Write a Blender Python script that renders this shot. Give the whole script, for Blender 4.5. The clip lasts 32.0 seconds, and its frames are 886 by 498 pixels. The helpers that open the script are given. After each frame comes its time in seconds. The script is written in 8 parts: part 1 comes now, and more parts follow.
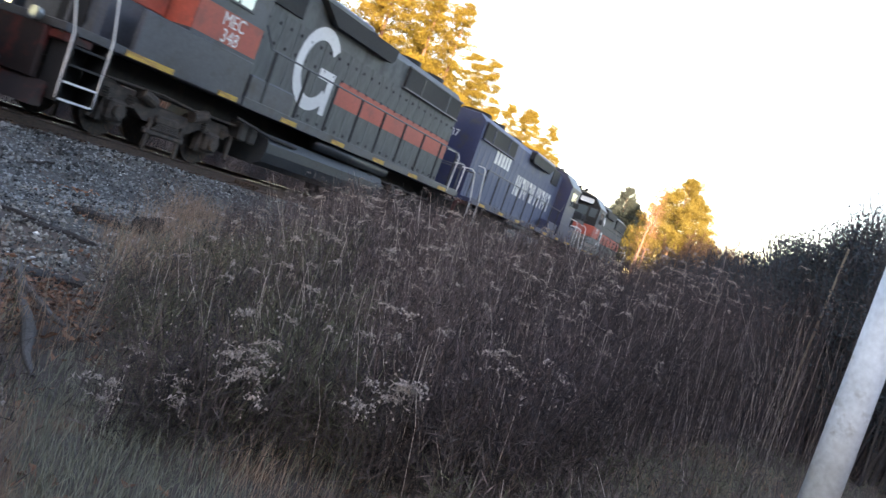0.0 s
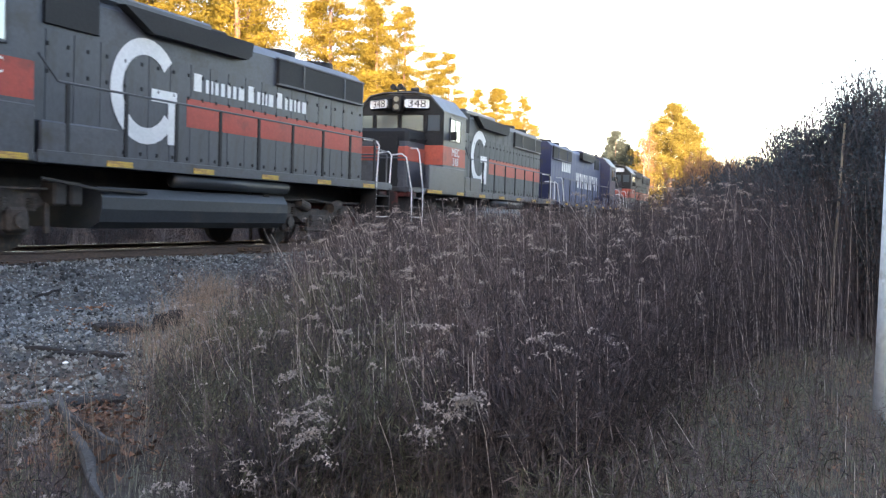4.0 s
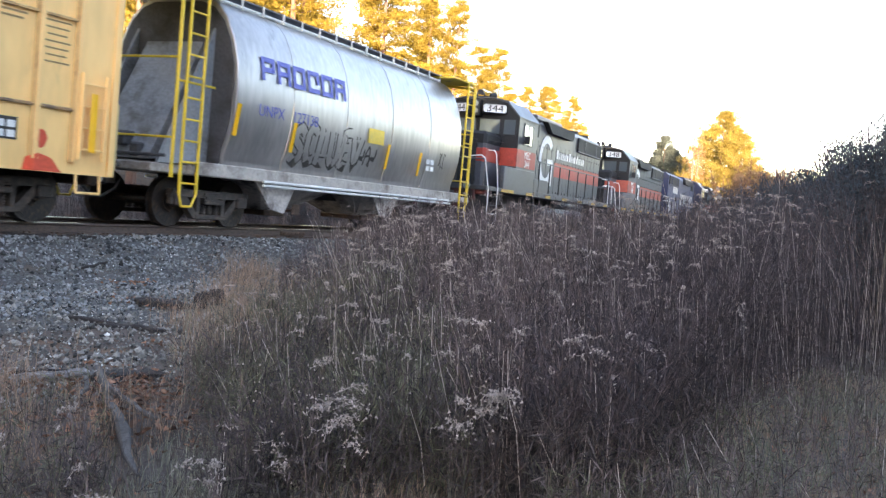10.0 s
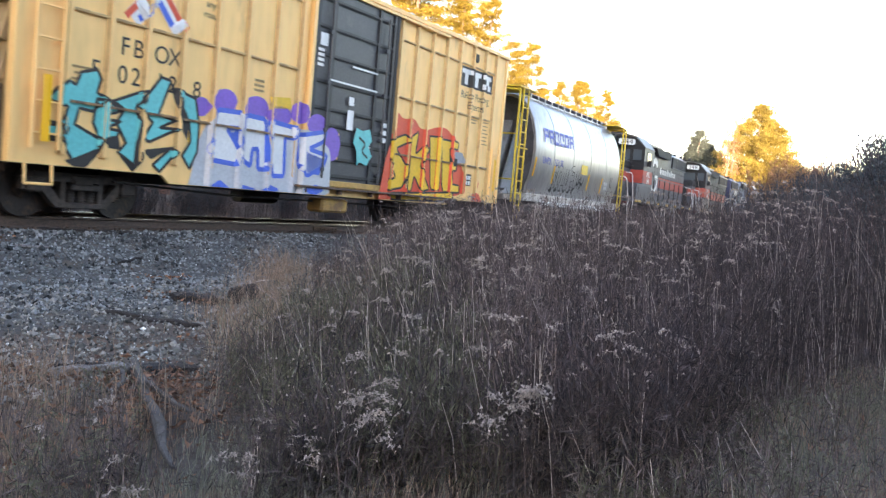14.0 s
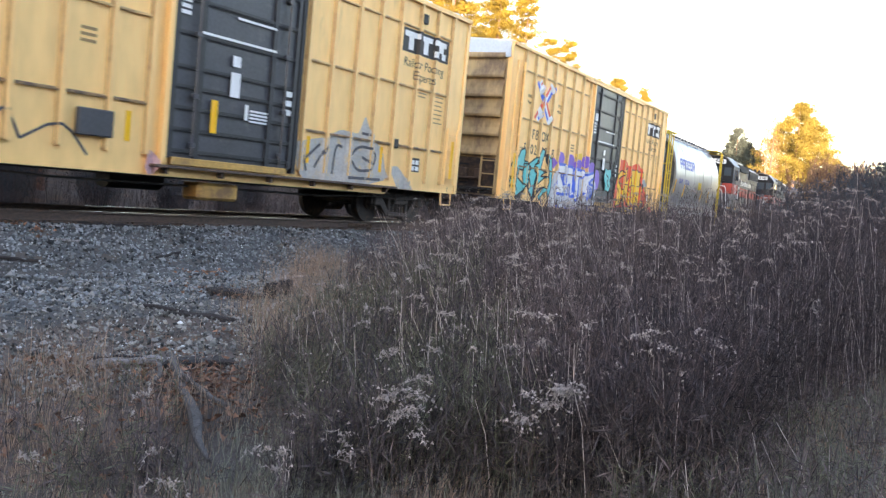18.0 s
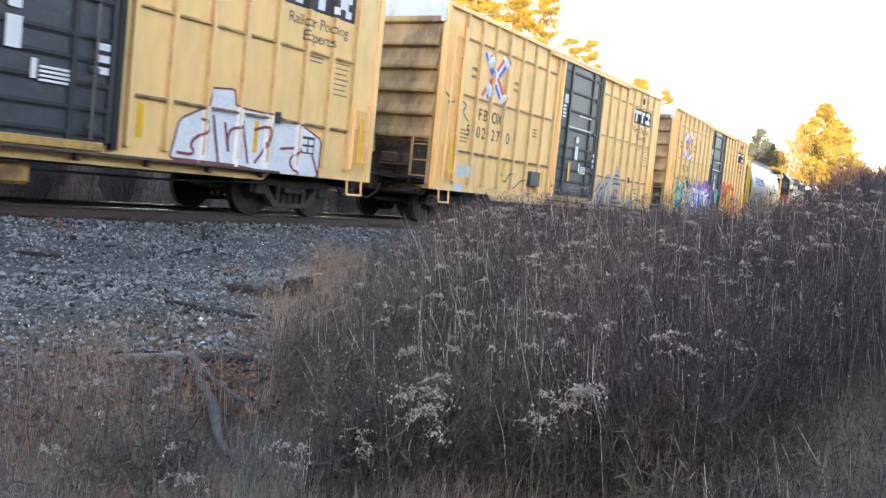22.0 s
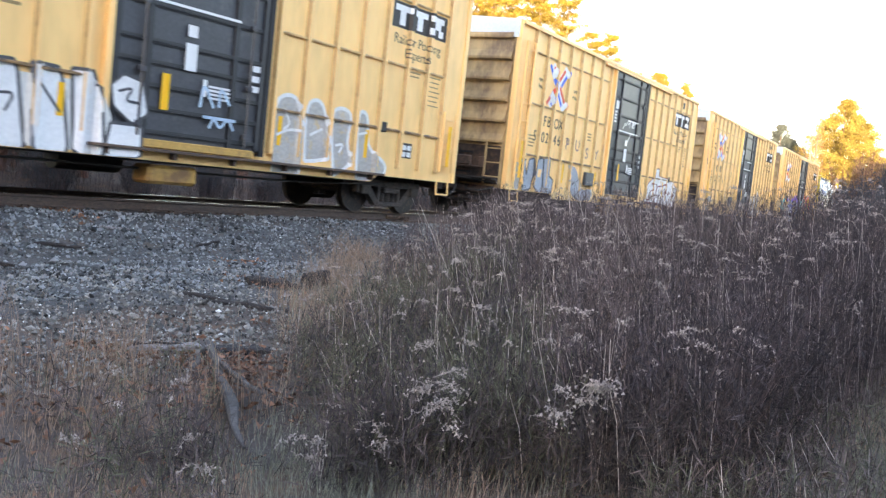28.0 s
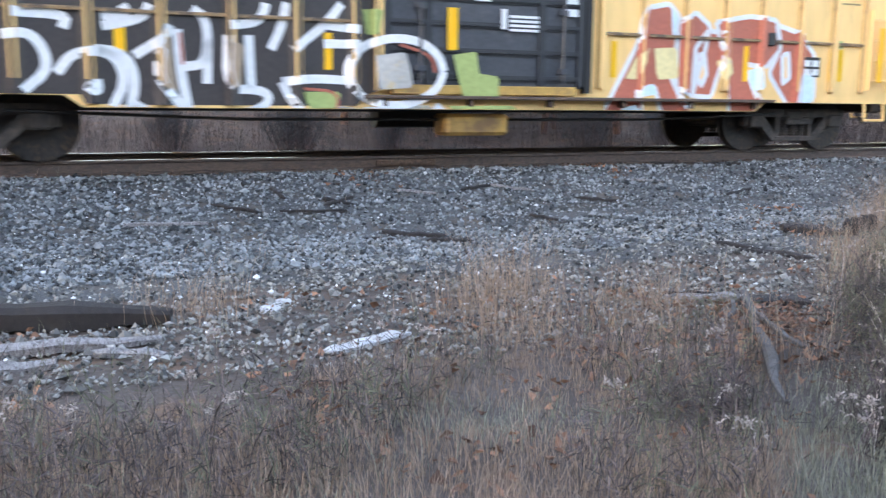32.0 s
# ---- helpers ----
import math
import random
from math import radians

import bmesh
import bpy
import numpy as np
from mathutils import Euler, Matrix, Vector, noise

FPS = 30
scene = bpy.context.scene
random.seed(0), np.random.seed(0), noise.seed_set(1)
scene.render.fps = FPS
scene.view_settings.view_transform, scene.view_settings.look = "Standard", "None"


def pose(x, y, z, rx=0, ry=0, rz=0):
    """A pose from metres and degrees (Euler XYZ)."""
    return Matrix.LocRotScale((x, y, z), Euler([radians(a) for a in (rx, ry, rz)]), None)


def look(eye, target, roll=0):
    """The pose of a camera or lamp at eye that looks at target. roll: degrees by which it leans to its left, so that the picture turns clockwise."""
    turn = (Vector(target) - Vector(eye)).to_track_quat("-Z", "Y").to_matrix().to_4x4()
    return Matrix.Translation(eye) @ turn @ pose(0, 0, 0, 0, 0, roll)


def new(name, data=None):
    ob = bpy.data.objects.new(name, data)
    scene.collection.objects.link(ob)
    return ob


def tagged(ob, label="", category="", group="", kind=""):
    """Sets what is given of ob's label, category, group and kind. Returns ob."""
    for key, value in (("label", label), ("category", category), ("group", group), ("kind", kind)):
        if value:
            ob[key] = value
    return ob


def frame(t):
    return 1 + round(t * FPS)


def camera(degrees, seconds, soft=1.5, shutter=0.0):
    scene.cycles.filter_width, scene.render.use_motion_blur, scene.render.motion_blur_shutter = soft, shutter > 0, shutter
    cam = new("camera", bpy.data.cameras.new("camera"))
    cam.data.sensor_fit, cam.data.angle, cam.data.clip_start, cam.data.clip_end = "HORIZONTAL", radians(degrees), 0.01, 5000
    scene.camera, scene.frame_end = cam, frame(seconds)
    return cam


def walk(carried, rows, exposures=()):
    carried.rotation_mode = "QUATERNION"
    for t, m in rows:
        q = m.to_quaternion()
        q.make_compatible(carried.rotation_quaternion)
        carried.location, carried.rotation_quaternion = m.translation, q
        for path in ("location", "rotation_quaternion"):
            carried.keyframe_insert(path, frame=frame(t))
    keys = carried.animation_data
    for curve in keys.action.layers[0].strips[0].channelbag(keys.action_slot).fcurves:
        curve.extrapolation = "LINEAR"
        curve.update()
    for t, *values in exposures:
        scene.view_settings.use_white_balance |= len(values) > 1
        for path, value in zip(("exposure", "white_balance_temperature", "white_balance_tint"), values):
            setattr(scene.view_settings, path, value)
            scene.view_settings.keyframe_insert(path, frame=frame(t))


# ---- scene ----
# ---- camera and its way ----
PATH = (
    (0, 0.020, -0.024, 0.764, -2.15, -19.89, 25.02), (0.5, 0.020, -0.023, 0.781, -2.40, -20.74, 26.72),
    (1, -0.010, -0.004, 0.793, -2.44, -17.68, 27.85), (1.5, 0.001, 0.007, 0.792, -2.28, -13.50, 28.74),
    (2, 0.022, -0.025, 0.803, -1.54, -10.90, 26.87), (2.5, 0.033, -0.017, 0.808, -1.60, -2.87, 26.78),
    (4.5, 0.000, 0.000, 0.801, -2.16, -1.78, 25.06), (5, 0.000, 0.000, 0.801, -2.20, -1.84, 25.17),
    (5.5, 0.000, 0.000, 0.801, -2.21, -1.96, 25.29), (6, 0.000, 0.000, 0.801, -2.17, -1.97, 25.34),
    (6.5, 0.000, 0.000, 0.801, -2.32, -3.27, 26.01), (7, 0.000, 0.000, 0.801, -2.64, -4.45, 27.22),
    (7.5, 0.000, 0.000, 0.801, -2.58, -4.44, 27.38), (8, 0.000, 0.000, 0.801, -3.01, -4.77, 29.24),
    (8.5, 0.000, 0.000, 0.801, -2.71, -4.84, 27.63), (9, 0.000, 0.000, 0.801, -2.66, -4.94, 27.58),
    (9.5, 0.000, 0.000, 0.801, -2.67, -4.94, 27.59), (10, 0.000, 0.000, 0.801, -2.62, -5.01, 27.80),
    (10.5, 0.000, 0.000, 0.801, -2.59, -5.04, 27.80), (11, 0.000, 0.000, 0.801, -2.56, -5.08, 27.76),
    (11.5, 0.000, 0.000, 0.801, -2.59, -5.06, 27.88), (12, 0.000, 0.000, 0.801, -2.67, -5.13, 27.80),
    (12.5, 0.000, 0.000, 0.801, -2.65, -5.19, 27.79), (13, 0.000, 0.000, 0.801, -2.79, -5.11, 28.55),
    (13.5, 0.000, 0.000, 0.801, -3.15, -4.79, 29.72), (14, 0.000, 0.000, 0.801, -3.08, -4.96, 29.79),
    (14.5, 0.000, 0.000, 0.801, -3.17, -5.05, 30.45), (16.5, 0.000, 0.000, 0.801, -3.28, -5.20, 31.06),
    (17, 0.000, 0.000, 0.801, -3.30, -5.16, 31.44), (17.5, 0.000, 0.000, 0.801, -3.47, -5.26, 31.93),
    (18, 0.000, 0.000, 0.801, -3.45, -5.28, 31.94), (18.5, 0.000, 0.000, 0.801, -3.44, -5.32, 32.12),
    (19, 0.000, 0.000, 0.801, -3.45, -5.51, 32.40), (19.5, 0.000, 0.000, 0.801, -3.46, -5.51, 32.42),
    (20, 0.000, 0.000, 0.801, -3.57, -5.61, 32.94), (20.5, 0.000, 0.000, 0.801, -3.66, -5.58, 33.15),
    (21, 0.000, 0.000, 0.801, -3.67, -5.60, 33.27), (21.5, 0.000, 0.000, 0.801, -3.64, -5.65, 33.16),
    (22, 0.000, 0.000, 0.801, -3.64, -5.71, 33.19), (22.5, 0.000, 0.000, 0.801, -3.63, -5.69, 33.07),
    (23, 0.000, 0.000, 0.801, -3.67, -5.59, 33.10), (23.5, 0.000, 0.000, 0.801, -3.60, -5.74, 32.92),
    (24, 0.000, 0.000, 0.801, -3.63, -5.78, 33.06), (24.5, 0.000, 0.000, 0.801, -3.67, -5.74, 33.21),
    (25, 0.000, 0.000, 0.801, -3.72, -5.99, 33.30), (25.5, 0.000, 0.000, 0.801, -3.87, -6.07, 33.38),
    (27.5, 0.000, 0.000, 0.801, -3.95, -6.12, 33.74), (28, 0.000, 0.000, 0.801, -4.11, -6.10, 34.29),
    (28.5, 0.000, 0.000, 0.801, -4.18, -6.07, 34.53), (29, 0.000, 0.000, 0.801, -4.37, -6.04, 35.40),
    (29.5, 0.000, 0.000, 0.801, -4.59, -5.84, 36.15), (30, -0.022, 0.018, 0.793, -4.69, -5.52, 37.33),
    (30.5, -0.103, 0.036, 0.773, -5.72, -4.75, 42.55), (31, -0.107, -0.035, 0.777, -7.32, -3.25, 51.56),
    (31.5, -0.097, 0.042, 0.783, -8.74, -1.27, 61.83), (32, -0.077, 0.047, 0.780, -9.10, -0.60, 65.83),
)
cam = camera(51.09, 32.0, soft=1.3, shutter=0.5)
walk(cam, [(t, pose(x, y, z, 90 + p, r, w)) for t, x, y, z, p, r, w in PATH],
     exposures=[(t, e, 6950, 25) for t, e in ((0, 2.5), (0.7, 2.34), (2, 2.34), (4.5, 2.9), (9, 3.04), (13, 2.95), (17, 2.9), (20, 3.02), (25.5, 3.05), (28, 3.18), (29.2, 3.2), (30, 3.1), (30.5, 3.2), (31.2, 3.42), (32, 3.58))])

# ---- light ----
SUN_ELEV, SUN_AZ = 9.0, 153.0   # degrees; azimuth of the sun, clockwise from +y
world = bpy.data.worlds.new("sky")
scene.world = world
world.use_nodes = True
wn = world.node_tree.nodes
sky = wn.new("ShaderNodeTexSky")
sky.sky_type, sky.sun_disc = "NISHITA", False
sky.sun_elevation, sky.sun_rotation = radians(SUN_ELEV), radians(SUN_AZ)
sky.air_density, sky.dust_density, sky.ozone_density = 1.0, 0.4, 1.0
world.node_tree.links.new(sky.outputs[0], wn["Background"].inputs[0])
wn["Background"].inputs[1].default_value = 0.15
sun = new("sun", bpy.data.lights.new("sun", "SUN"))
sun.data.energy, sun.data.angle, sun.data.color = 5.0, radians(0.6), (1.0, 0.86, 0.58)
sa, se = radians(SUN_AZ), radians(SUN_ELEV)
sun.matrix_world = look((0, 0, 60), (-math.sin(sa) * math.cos(se), -math.cos(sa) * math.cos(se), 60 - math.sin(se)))

# ---- the track's line and the train's way along it ----
R, QX, S1 = 455.0, 13.15, 40.0      # radius of the curve; distance of its middle line from the eye; where the line runs straight again
TRAIN = ((0, -23.69), (1, -20.32), (2, -16.95), (2.5, -15.26), (4.5, -8.50), (5, -6.81), (6, -3.42), (7, -0.00), (8, 3.47), (9, 6.93), (10, 10.28), (11, 13.67), (12, 17.07), (13, 20.51), (14, 23.93), (14.5, 25.67), (16.5, 32.66), (17, 34.42), (18, 38.00), (19, 41.58), (20, 45.07), (21, 48.60), (22, 52.16), (23, 55.71), (24, 59.22), (25, 62.72), (25.5, 64.48), (27.5, 71.68), (28, 73.50), (29, 77.18), (30, 80.81), (31, 84.61), (32, 88.24))
TT, TS = [a for a, b in TRAIN], [b for a, b in TRAIN]


def along(s, q=0.0, z=0.0):
    """A place by its way along the track, its distance from the middle line and its height over the rail."""
    a = min(s, S1) / R
    on = s - min(s, S1)
    return Vector(((R + q) * math.cos(a) - R - QX - on * math.sin(a), (R + q) * math.sin(a) + on * math.cos(a), z))


def gap(x, y):
    """Distance from the track's middle line, towards the camera."""
    a = S1 / R
    dx, dy = x - (R * math.cos(a) - R - QX), y - R * math.sin(a)
    if dy * math.cos(a) - dx * math.sin(a) > 0:
        return dx * math.cos(a) + dy * math.sin(a)
    return math.hypot(x + R + QX, y) - R


def on_track(s, turn=0.0):
    m = pose(0, 0, 0, 0, 0, math.degrees(min(s, S1) / R) + turn)
    m.translation = along(s)
    return m


# ---- materials ----
MATS = {}


def surf(name, base, rough=0.6, metal=0.0, var=0.18, big=0.7, fine=18.0, bump=0.15, stain=None, amount=0.35, stretch=(1, 1, 1), per_piece=0.0, island=0.0, sheen=0.0, thin=0.0):
    """A painted, rusty, wooden, stony or leafy surface: base colour varied at two scales, stains of a second colour, fine relief."""
    if name in MATS:
        return MATS[name]
    m = bpy.data.materials.new(name)
    m.use_nodes = True
    nt = m.node_tree
    N, L = nt.nodes, nt.links
    b = N["Principled BSDF"]
    tc, mp = N.new("ShaderNodeTexCoord"), N.new("ShaderNodeMapping")
    mp.inputs["Scale"].default_value = stretch
    L.new(tc.outputs["Object"], mp.inputs[0])
    n1, n2 = N.new("ShaderNodeTexNoise"), N.new("ShaderNodeTexNoise")
    n1.inputs["Scale"].default_value, n1.inputs["Detail"].default_value = big, 5
    n2.inputs["Scale"].default_value, n2.inputs["Detail"].default_value = fine, 4
    L.new(mp.outputs[0], n1.inputs["Vector"])
    L.new(mp.outputs[0], n2.inputs["Vector"])
    add = N.new("ShaderNodeMath")
    add.operation = "ADD"
    L.new(n1.outputs["Fac"], add.inputs[0])
    L.new(n2.outputs["Fac"], add.inputs[1])
    val = N.new("ShaderNodeMapRange")
    val.inputs["From Min"].default_value, val.inputs["From Max"].default_value = 0.6, 1.4
    val.inputs["To Min"].default_value, val.inputs["To Max"].default_value = 1 - 1.6 * var, 1 + 1.6 * var
    L.new(add.outputs[0], val.inputs["Value"])
    level = val.outputs[0]
    for amount_of, node, socket in ((per_piece, "ShaderNodeObjectInfo", "Random"), (island, "ShaderNodeNewGeometry", "Random Per Island")):
        if amount_of:
            src, rng, mul = N.new(node), N.new("ShaderNodeMapRange"), N.new("ShaderNodeMath")
            rng.inputs["To Min"].default_value, rng.inputs["To Max"].default_value = 1 - amount_of, 1 + amount_of
            L.new(src.outputs[socket], rng.inputs["Value"])
            mul.operation = "MULTIPLY"
            L.new(level, mul.inputs[0])
            L.new(rng.outputs[0], mul.inputs[1])
            level = mul.outputs[0]
    col = N.new("ShaderNodeVectorMath")
    col.operation = "SCALE"
    col.inputs[0].default_value = base
    L.new(level, col.inputs["Scale"])
    out = col.outputs[0]
    if stain:
        n3, ramp, mix = N.new("ShaderNodeTexNoise"), N.new("ShaderNodeMapRange"), N.new("ShaderNodeMix")
        n3.inputs["Scale"].default_value, n3.inputs["Detail"].default_value, n3.inputs["Roughness"].default_value = big * 2.3, 8, 0.68
        L.new(mp.outputs[0], n3.inputs["Vector"])
        ramp.inputs["From Min"].default_value, ramp.inputs["From Max"].default_value = 0.66 - amount * 0.5, 0.80 - amount * 0.4
        L.new(n3.outputs["Fac"], ramp.inputs["Value"])
        mix.data_type = "RGBA"
        mix.inputs["B"].default_value = (*stain, 1)
        for i in mix.inputs:
            if i.name == "B" and i.type == "RGBA":
                i.default_value = (*stain, 1)
        L.new(ramp.outputs[0], mix.inputs[0])
        L.new(out, [i for i in mix.inputs if i.name == "A" and i.type == "RGBA"][0])
        out = [o for o in mix.outputs if o.type == "RGBA"][0]
    L.new(out, b.inputs["Base Color"])
    b.inputs["Metallic"].default_value = metal
    rr = N.new("ShaderNodeMapRange")
    rr.inputs["To Min"].default_value, rr.inputs["To Max"].default_value = max(0.04, rough - 0.12), min(1, rough + 0.12)
    L.new(n1.outputs["Fac"], rr.inputs["Value"])
    L.new(rr.outputs[0], b.inputs["Roughness"])
    if bump:
        bp = N.new("ShaderNodeBump")
        bp.inputs["Strength"].default_value, bp.inputs["Distance"].default_value = bump, 0.02
        L.new(n2.outputs["Fac"], bp.inputs["Height"])
        L.new(bp.outputs[0], b.inputs["Normal"])
    if thin:
        tr, mx = N.new("ShaderNodeBsdfTranslucent"), N.new("ShaderNodeMixShader")
        mx.inputs[0].default_value = thin
        L.new(out, tr.inputs[0])
        L.new(b.outputs[0], mx.inputs[1])
        L.new(tr.outputs[0], mx.inputs[2])
        L.new(mx.outputs[0], N["Material Output"].inputs[0])
    MATS[name] = m
    return m


def glass(name="cab_glass", tone=(0.45, 0.50, 0.50), metal=0.55):
    if name not in MATS:
        m = bpy.data.materials.new(name)
        m.use_nodes = True
        b = m.node_tree.nodes["Principled BSDF"]
        b.inputs["Base Color"].default_value = (*tone, 1)
        b.inputs["Roughness"].default_value, b.inputs["IOR"].default_value = 0.06, 1.5
        b.inputs["Metallic"].default_value = metal
        MATS[name] = m
    return MATS[name]


YELLOW = surf("boxcar_yellow_paint", (0.95, 0.59, 0.22), 0.5, var=0.085, big=0.5, fine=5, bump=0.04, stain=(0.58, 0.38, 0.16), amount=0.13, stretch=(1, 1, 0.35))
PALE = surf("worn_white_paint", (0.62, 0.62, 0.58), 0.55, var=0.12, stain=(0.35, 0.30, 0.22), amount=0.2)
DOOR = surf("charcoal_door_paint", (0.050, 0.053, 0.060), 0.45, var=0.22, big=1.2, stain=(0.10, 0.10, 0.10), amount=0.20)
BLACK = surf("grimy_black_iron", (0.022, 0.020, 0.018), 0.65, var=0.3, stain=(0.06, 0.045, 0.032), amount=0.3)
TRUCK = surf("dusty_truck_iron", (0.048, 0.039, 0.033), 0.75, var=0.35, big=3, stain=(0.10, 0.075, 0.055), amount=0.35, bump=0.3)
WHEEL = surf("dark_wheel_steel", (0.040, 0.032, 0.027), 0.6, 0.3, var=0.3, big=4, stain=(0.10, 0.06, 0.035), amount=0.3)
TREAD = surf("bright_worn_steel", (0.42, 0.42, 0.43), 0.25, 1.0, var=0.1)
RUST = surf("brown_rust", (0.115, 0.070, 0.045), 0.8, var=0.3, big=6, stain=(0.06, 0.04, 0.03), amount=0.4, bump=0.3)
SAFETY = surf("safety_yellow", (0.72, 0.50, 0.03), 0.5, var=0.12, stain=(0.3, 0.2, 0.05), amount=0.2)
REFLECT = surf("amber_reflector_tape", (0.95, 0.50, 0.01), 0.3, var=0.06, bump=0)
WHITE = surf("white_lettering", (0.75, 0.75, 0.73), 0.5, var=0.1, bump=0.02)
INK = surf("dark_lettering", (0.030, 0.026, 0.022), 0.6, var=0.15, bump=0)
RED = surf("signal_red_paint", (0.42, 0.055, 0.035), 0.5, var=0.15, stain=(0.20, 0.04, 0.03), amount=0.25)
GREY = surf("loco_grey_paint", (0.064, 0.070, 0.083), 0.42, var=0.20, big=0.8, stain=(0.045, 0.042, 0.038), amount=0.3, bump=0.06)
NAVY = surf("loco_navy_paint", (0.018, 0.026, 0.075), 0.45, var=0.2, stain=(0.04, 0.035, 0.035), amount=0.25)
SOOT_SHADE = surf("soot_black_grille", (0.012, 0.012, 0.013), 0.7, var=0.3)
ALU = surf("hopper_aluminium_grey", (0.46, 0.45, 0.435), 0.36, 0.75, var=0.16, big=0.9, fine=9, stain=(0.27, 0.25, 0.23), amount=0.14, bump=0.03, stretch=(1, 1, 0.16))
BLUE = surf("faded_blue_lettering", (0.10, 0.12, 0.42), 0.55, var=0.15, bump=0)
TEAL = surf("teal_spray_paint", (0.10, 0.55, 0.53), 0.5, var=0.12, bump=0)
SPRAYBLUE = surf("blue_spray_paint", (0.06, 0.14, 0.60), 0.5, var=0.15, bump=0)
PURPLE = surf("purple_spray_paint", (0.22, 0.11, 0.52), 0.5, var=0.15, bump=0)
SPRAYRED = surf("red_spray_paint", (0.75, 0.09, 0.035), 0.5, var=0.12, bump=0)
SPRAYYELLOW = surf("yellow_spray_paint", (0.85, 0.52, 0.03), 0.5, var=0.12, bump=0)
SILVER = surf("silver_spray_paint", (0.52, 0.54, 0.56), 0.45, 0.2, var=0.14, bump=0)
GREYSP = surf("grey_spray_paint", (0.30, 0.32, 0.35), 0.5, var=0.16, bump=0)
TERRA = surf("terracotta_spray_paint", (0.50, 0.13, 0.075), 0.5, var=0.15, bump=0)
CREAM = surf("cream_spray_paint", (0.80, 0.66, 0.32), 0.5, var=0.12, bump=0)
GREENSP = surf("olive_spray_paint", (0.36, 0.43, 0.14), 0.5, var=0.15, bump=0)
SKYSP = surf("pale_blue_spray_paint", (0.45, 0.60, 0.72), 0.5, var=0.15, bump=0)


# ---- mesh helpers ----
def box(bm, c, s, bevel=0.0, m=None):
    g = bmesh.ops.create_cube(bm, size=1.0, matrix=(m or Matrix()) @ Matrix.Translation(c) @ Matrix.Diagonal((*s, 1)))
    if bevel:
        es = list({e for v in g["verts"] for e in v.link_edges})
        bmesh.ops.bevel(bm, geom=es, offset=bevel, segments=1, affect="EDGES", profile=0.5)
    return bm


def rod(bm, a, b, r, seg=6, r2=None):
    a, b = Vector(a), Vector(b)
    d = b - a
    m = Matrix.Translation((a + b) / 2) @ d.to_track_quat("Z", "Y").to_matrix().to_4x4()
    bmesh.ops.create_cone(bm, cap_ends=True, segments=seg, radius1=r, radius2=r if r2 is None else r2, depth=d.length, matrix=m)
    return bm


def pipe(bm, pts, r, seg=6):
    for a, b in zip(pts, pts[1:]):
        rod(bm, a, b, r, seg)
    return bm


def prism(bm, profile, axis, lo, hi):
    """A closed profile, drawn out along an axis; profile points are in the other two axes, in order."""
    def put(p, h):
        return {"x": (h, p[0], p[1]), "y": (p[0], h, p[1]), "z": (p[0], p[1], h)}[axis]
    a = [bm.verts.new(put(p, lo)) for p in profile]
    b = [bm.verts.new(put(p, hi)) for p in profile]
    n = len(profile)
    faces = [bm.faces.new(a), bm.faces.new(b)] + [bm.faces.new((a[i], a[(i + 1) % n], b[(i + 1) % n], b[i])) for i in range(n)]
    bmesh.ops.recalc_face_normals(bm, faces=faces)
    return bm


def disc_x(bm, c, r, th, seg=20):
    return rod(bm, (c[0] - th / 2, c[1], c[2]), (c[0] + th / 2, c[1], c[2]), r, seg)


def part(name, bm, material, parent=None, label="", smooth=False):
    me = bpy.data.meshes.new(name)
    bm.to_mesh(me)
    bm.free()
    me.materials.append(material)
    if smooth:
        for p in me.polygons:
            p.use_smooth = True
    ob = new(name, me)
    if parent is not None:
        ob.parent = parent
    if label:
        ob["label"] = label
    return ob


def share(name, me, parent, m, label=""):
    """One more piece on a mesh that is already there."""
    ob = new(name, me)
    ob.parent = parent
    ob.matrix_basis = m
    if label:
        ob["label"] = label
    return ob


def B():
    return bmesh.new()


def mesh_of(name, verts, faces, material, smooth=False):
    me = bpy.data.meshes.new(name)
    me.from_pydata(verts, [], faces)
    me.materials.append(material)
    if smooth:
        me.polygons.foreach_set("use_smooth", [True] * len(me.polygons))
    me.update()
    return me


def words(name, text, size, material, parent, at, side=1, depth=0.004, wide=1.0, axis="x"):
    """Lettering on a car's side (facing +x for side 1, -x for -1) or end (axis 'y'), its middle at the given place."""
    cu = bpy.data.curves.new(name, "FONT")
    cu.body, cu.size, cu.extrude, cu.align_x, cu.align_y = text, size, depth / 2, "CENTER", "CENTER"
    tmp = bpy.data.objects.new(name, cu)
    me = bpy.data.meshes.new_from_object(tmp)
    bpy.data.objects.remove(tmp)
    me.materials.clear()
    me.materials.append(material)
    ob = new(name, me)
    ob.parent = parent
    turn = {("x", 1): 90, ("x", -1): -90, ("y", 1): 180, ("y", -1): 0}[(axis, side)]
    ob.matrix_basis = pose(*at, 90, 0, turn)
    ob.scale = (wide, 1, 1)
    return ob


def bar(name, c, s, material, parent, label=""):
    """A plain bar as a part; all bars of one material share a mesh."""
    key = "bar " + material.name
    if key not in BARS:
        bm = B()
        bmesh.ops.create_cube(bm, size=1.0)
        me = bpy.data.meshes.new(name)
        bm.to_mesh(me)
        bm.free()
        me.materials.append(material)
        BARS[key] = me
    ob = share(name, BARS[key], parent, pose(*c), label)
    ob.scale = s
    return ob


BARS = {}


def thing(name, label, category, group=""):
    return tagged(new(name), label, category, group)


# ---- running gear ----
SPIN = []          # wheelsets and their radius
CARS = []          # cars, the place of their middle behind the first boxcar's front, and their turn
SHARED = {}


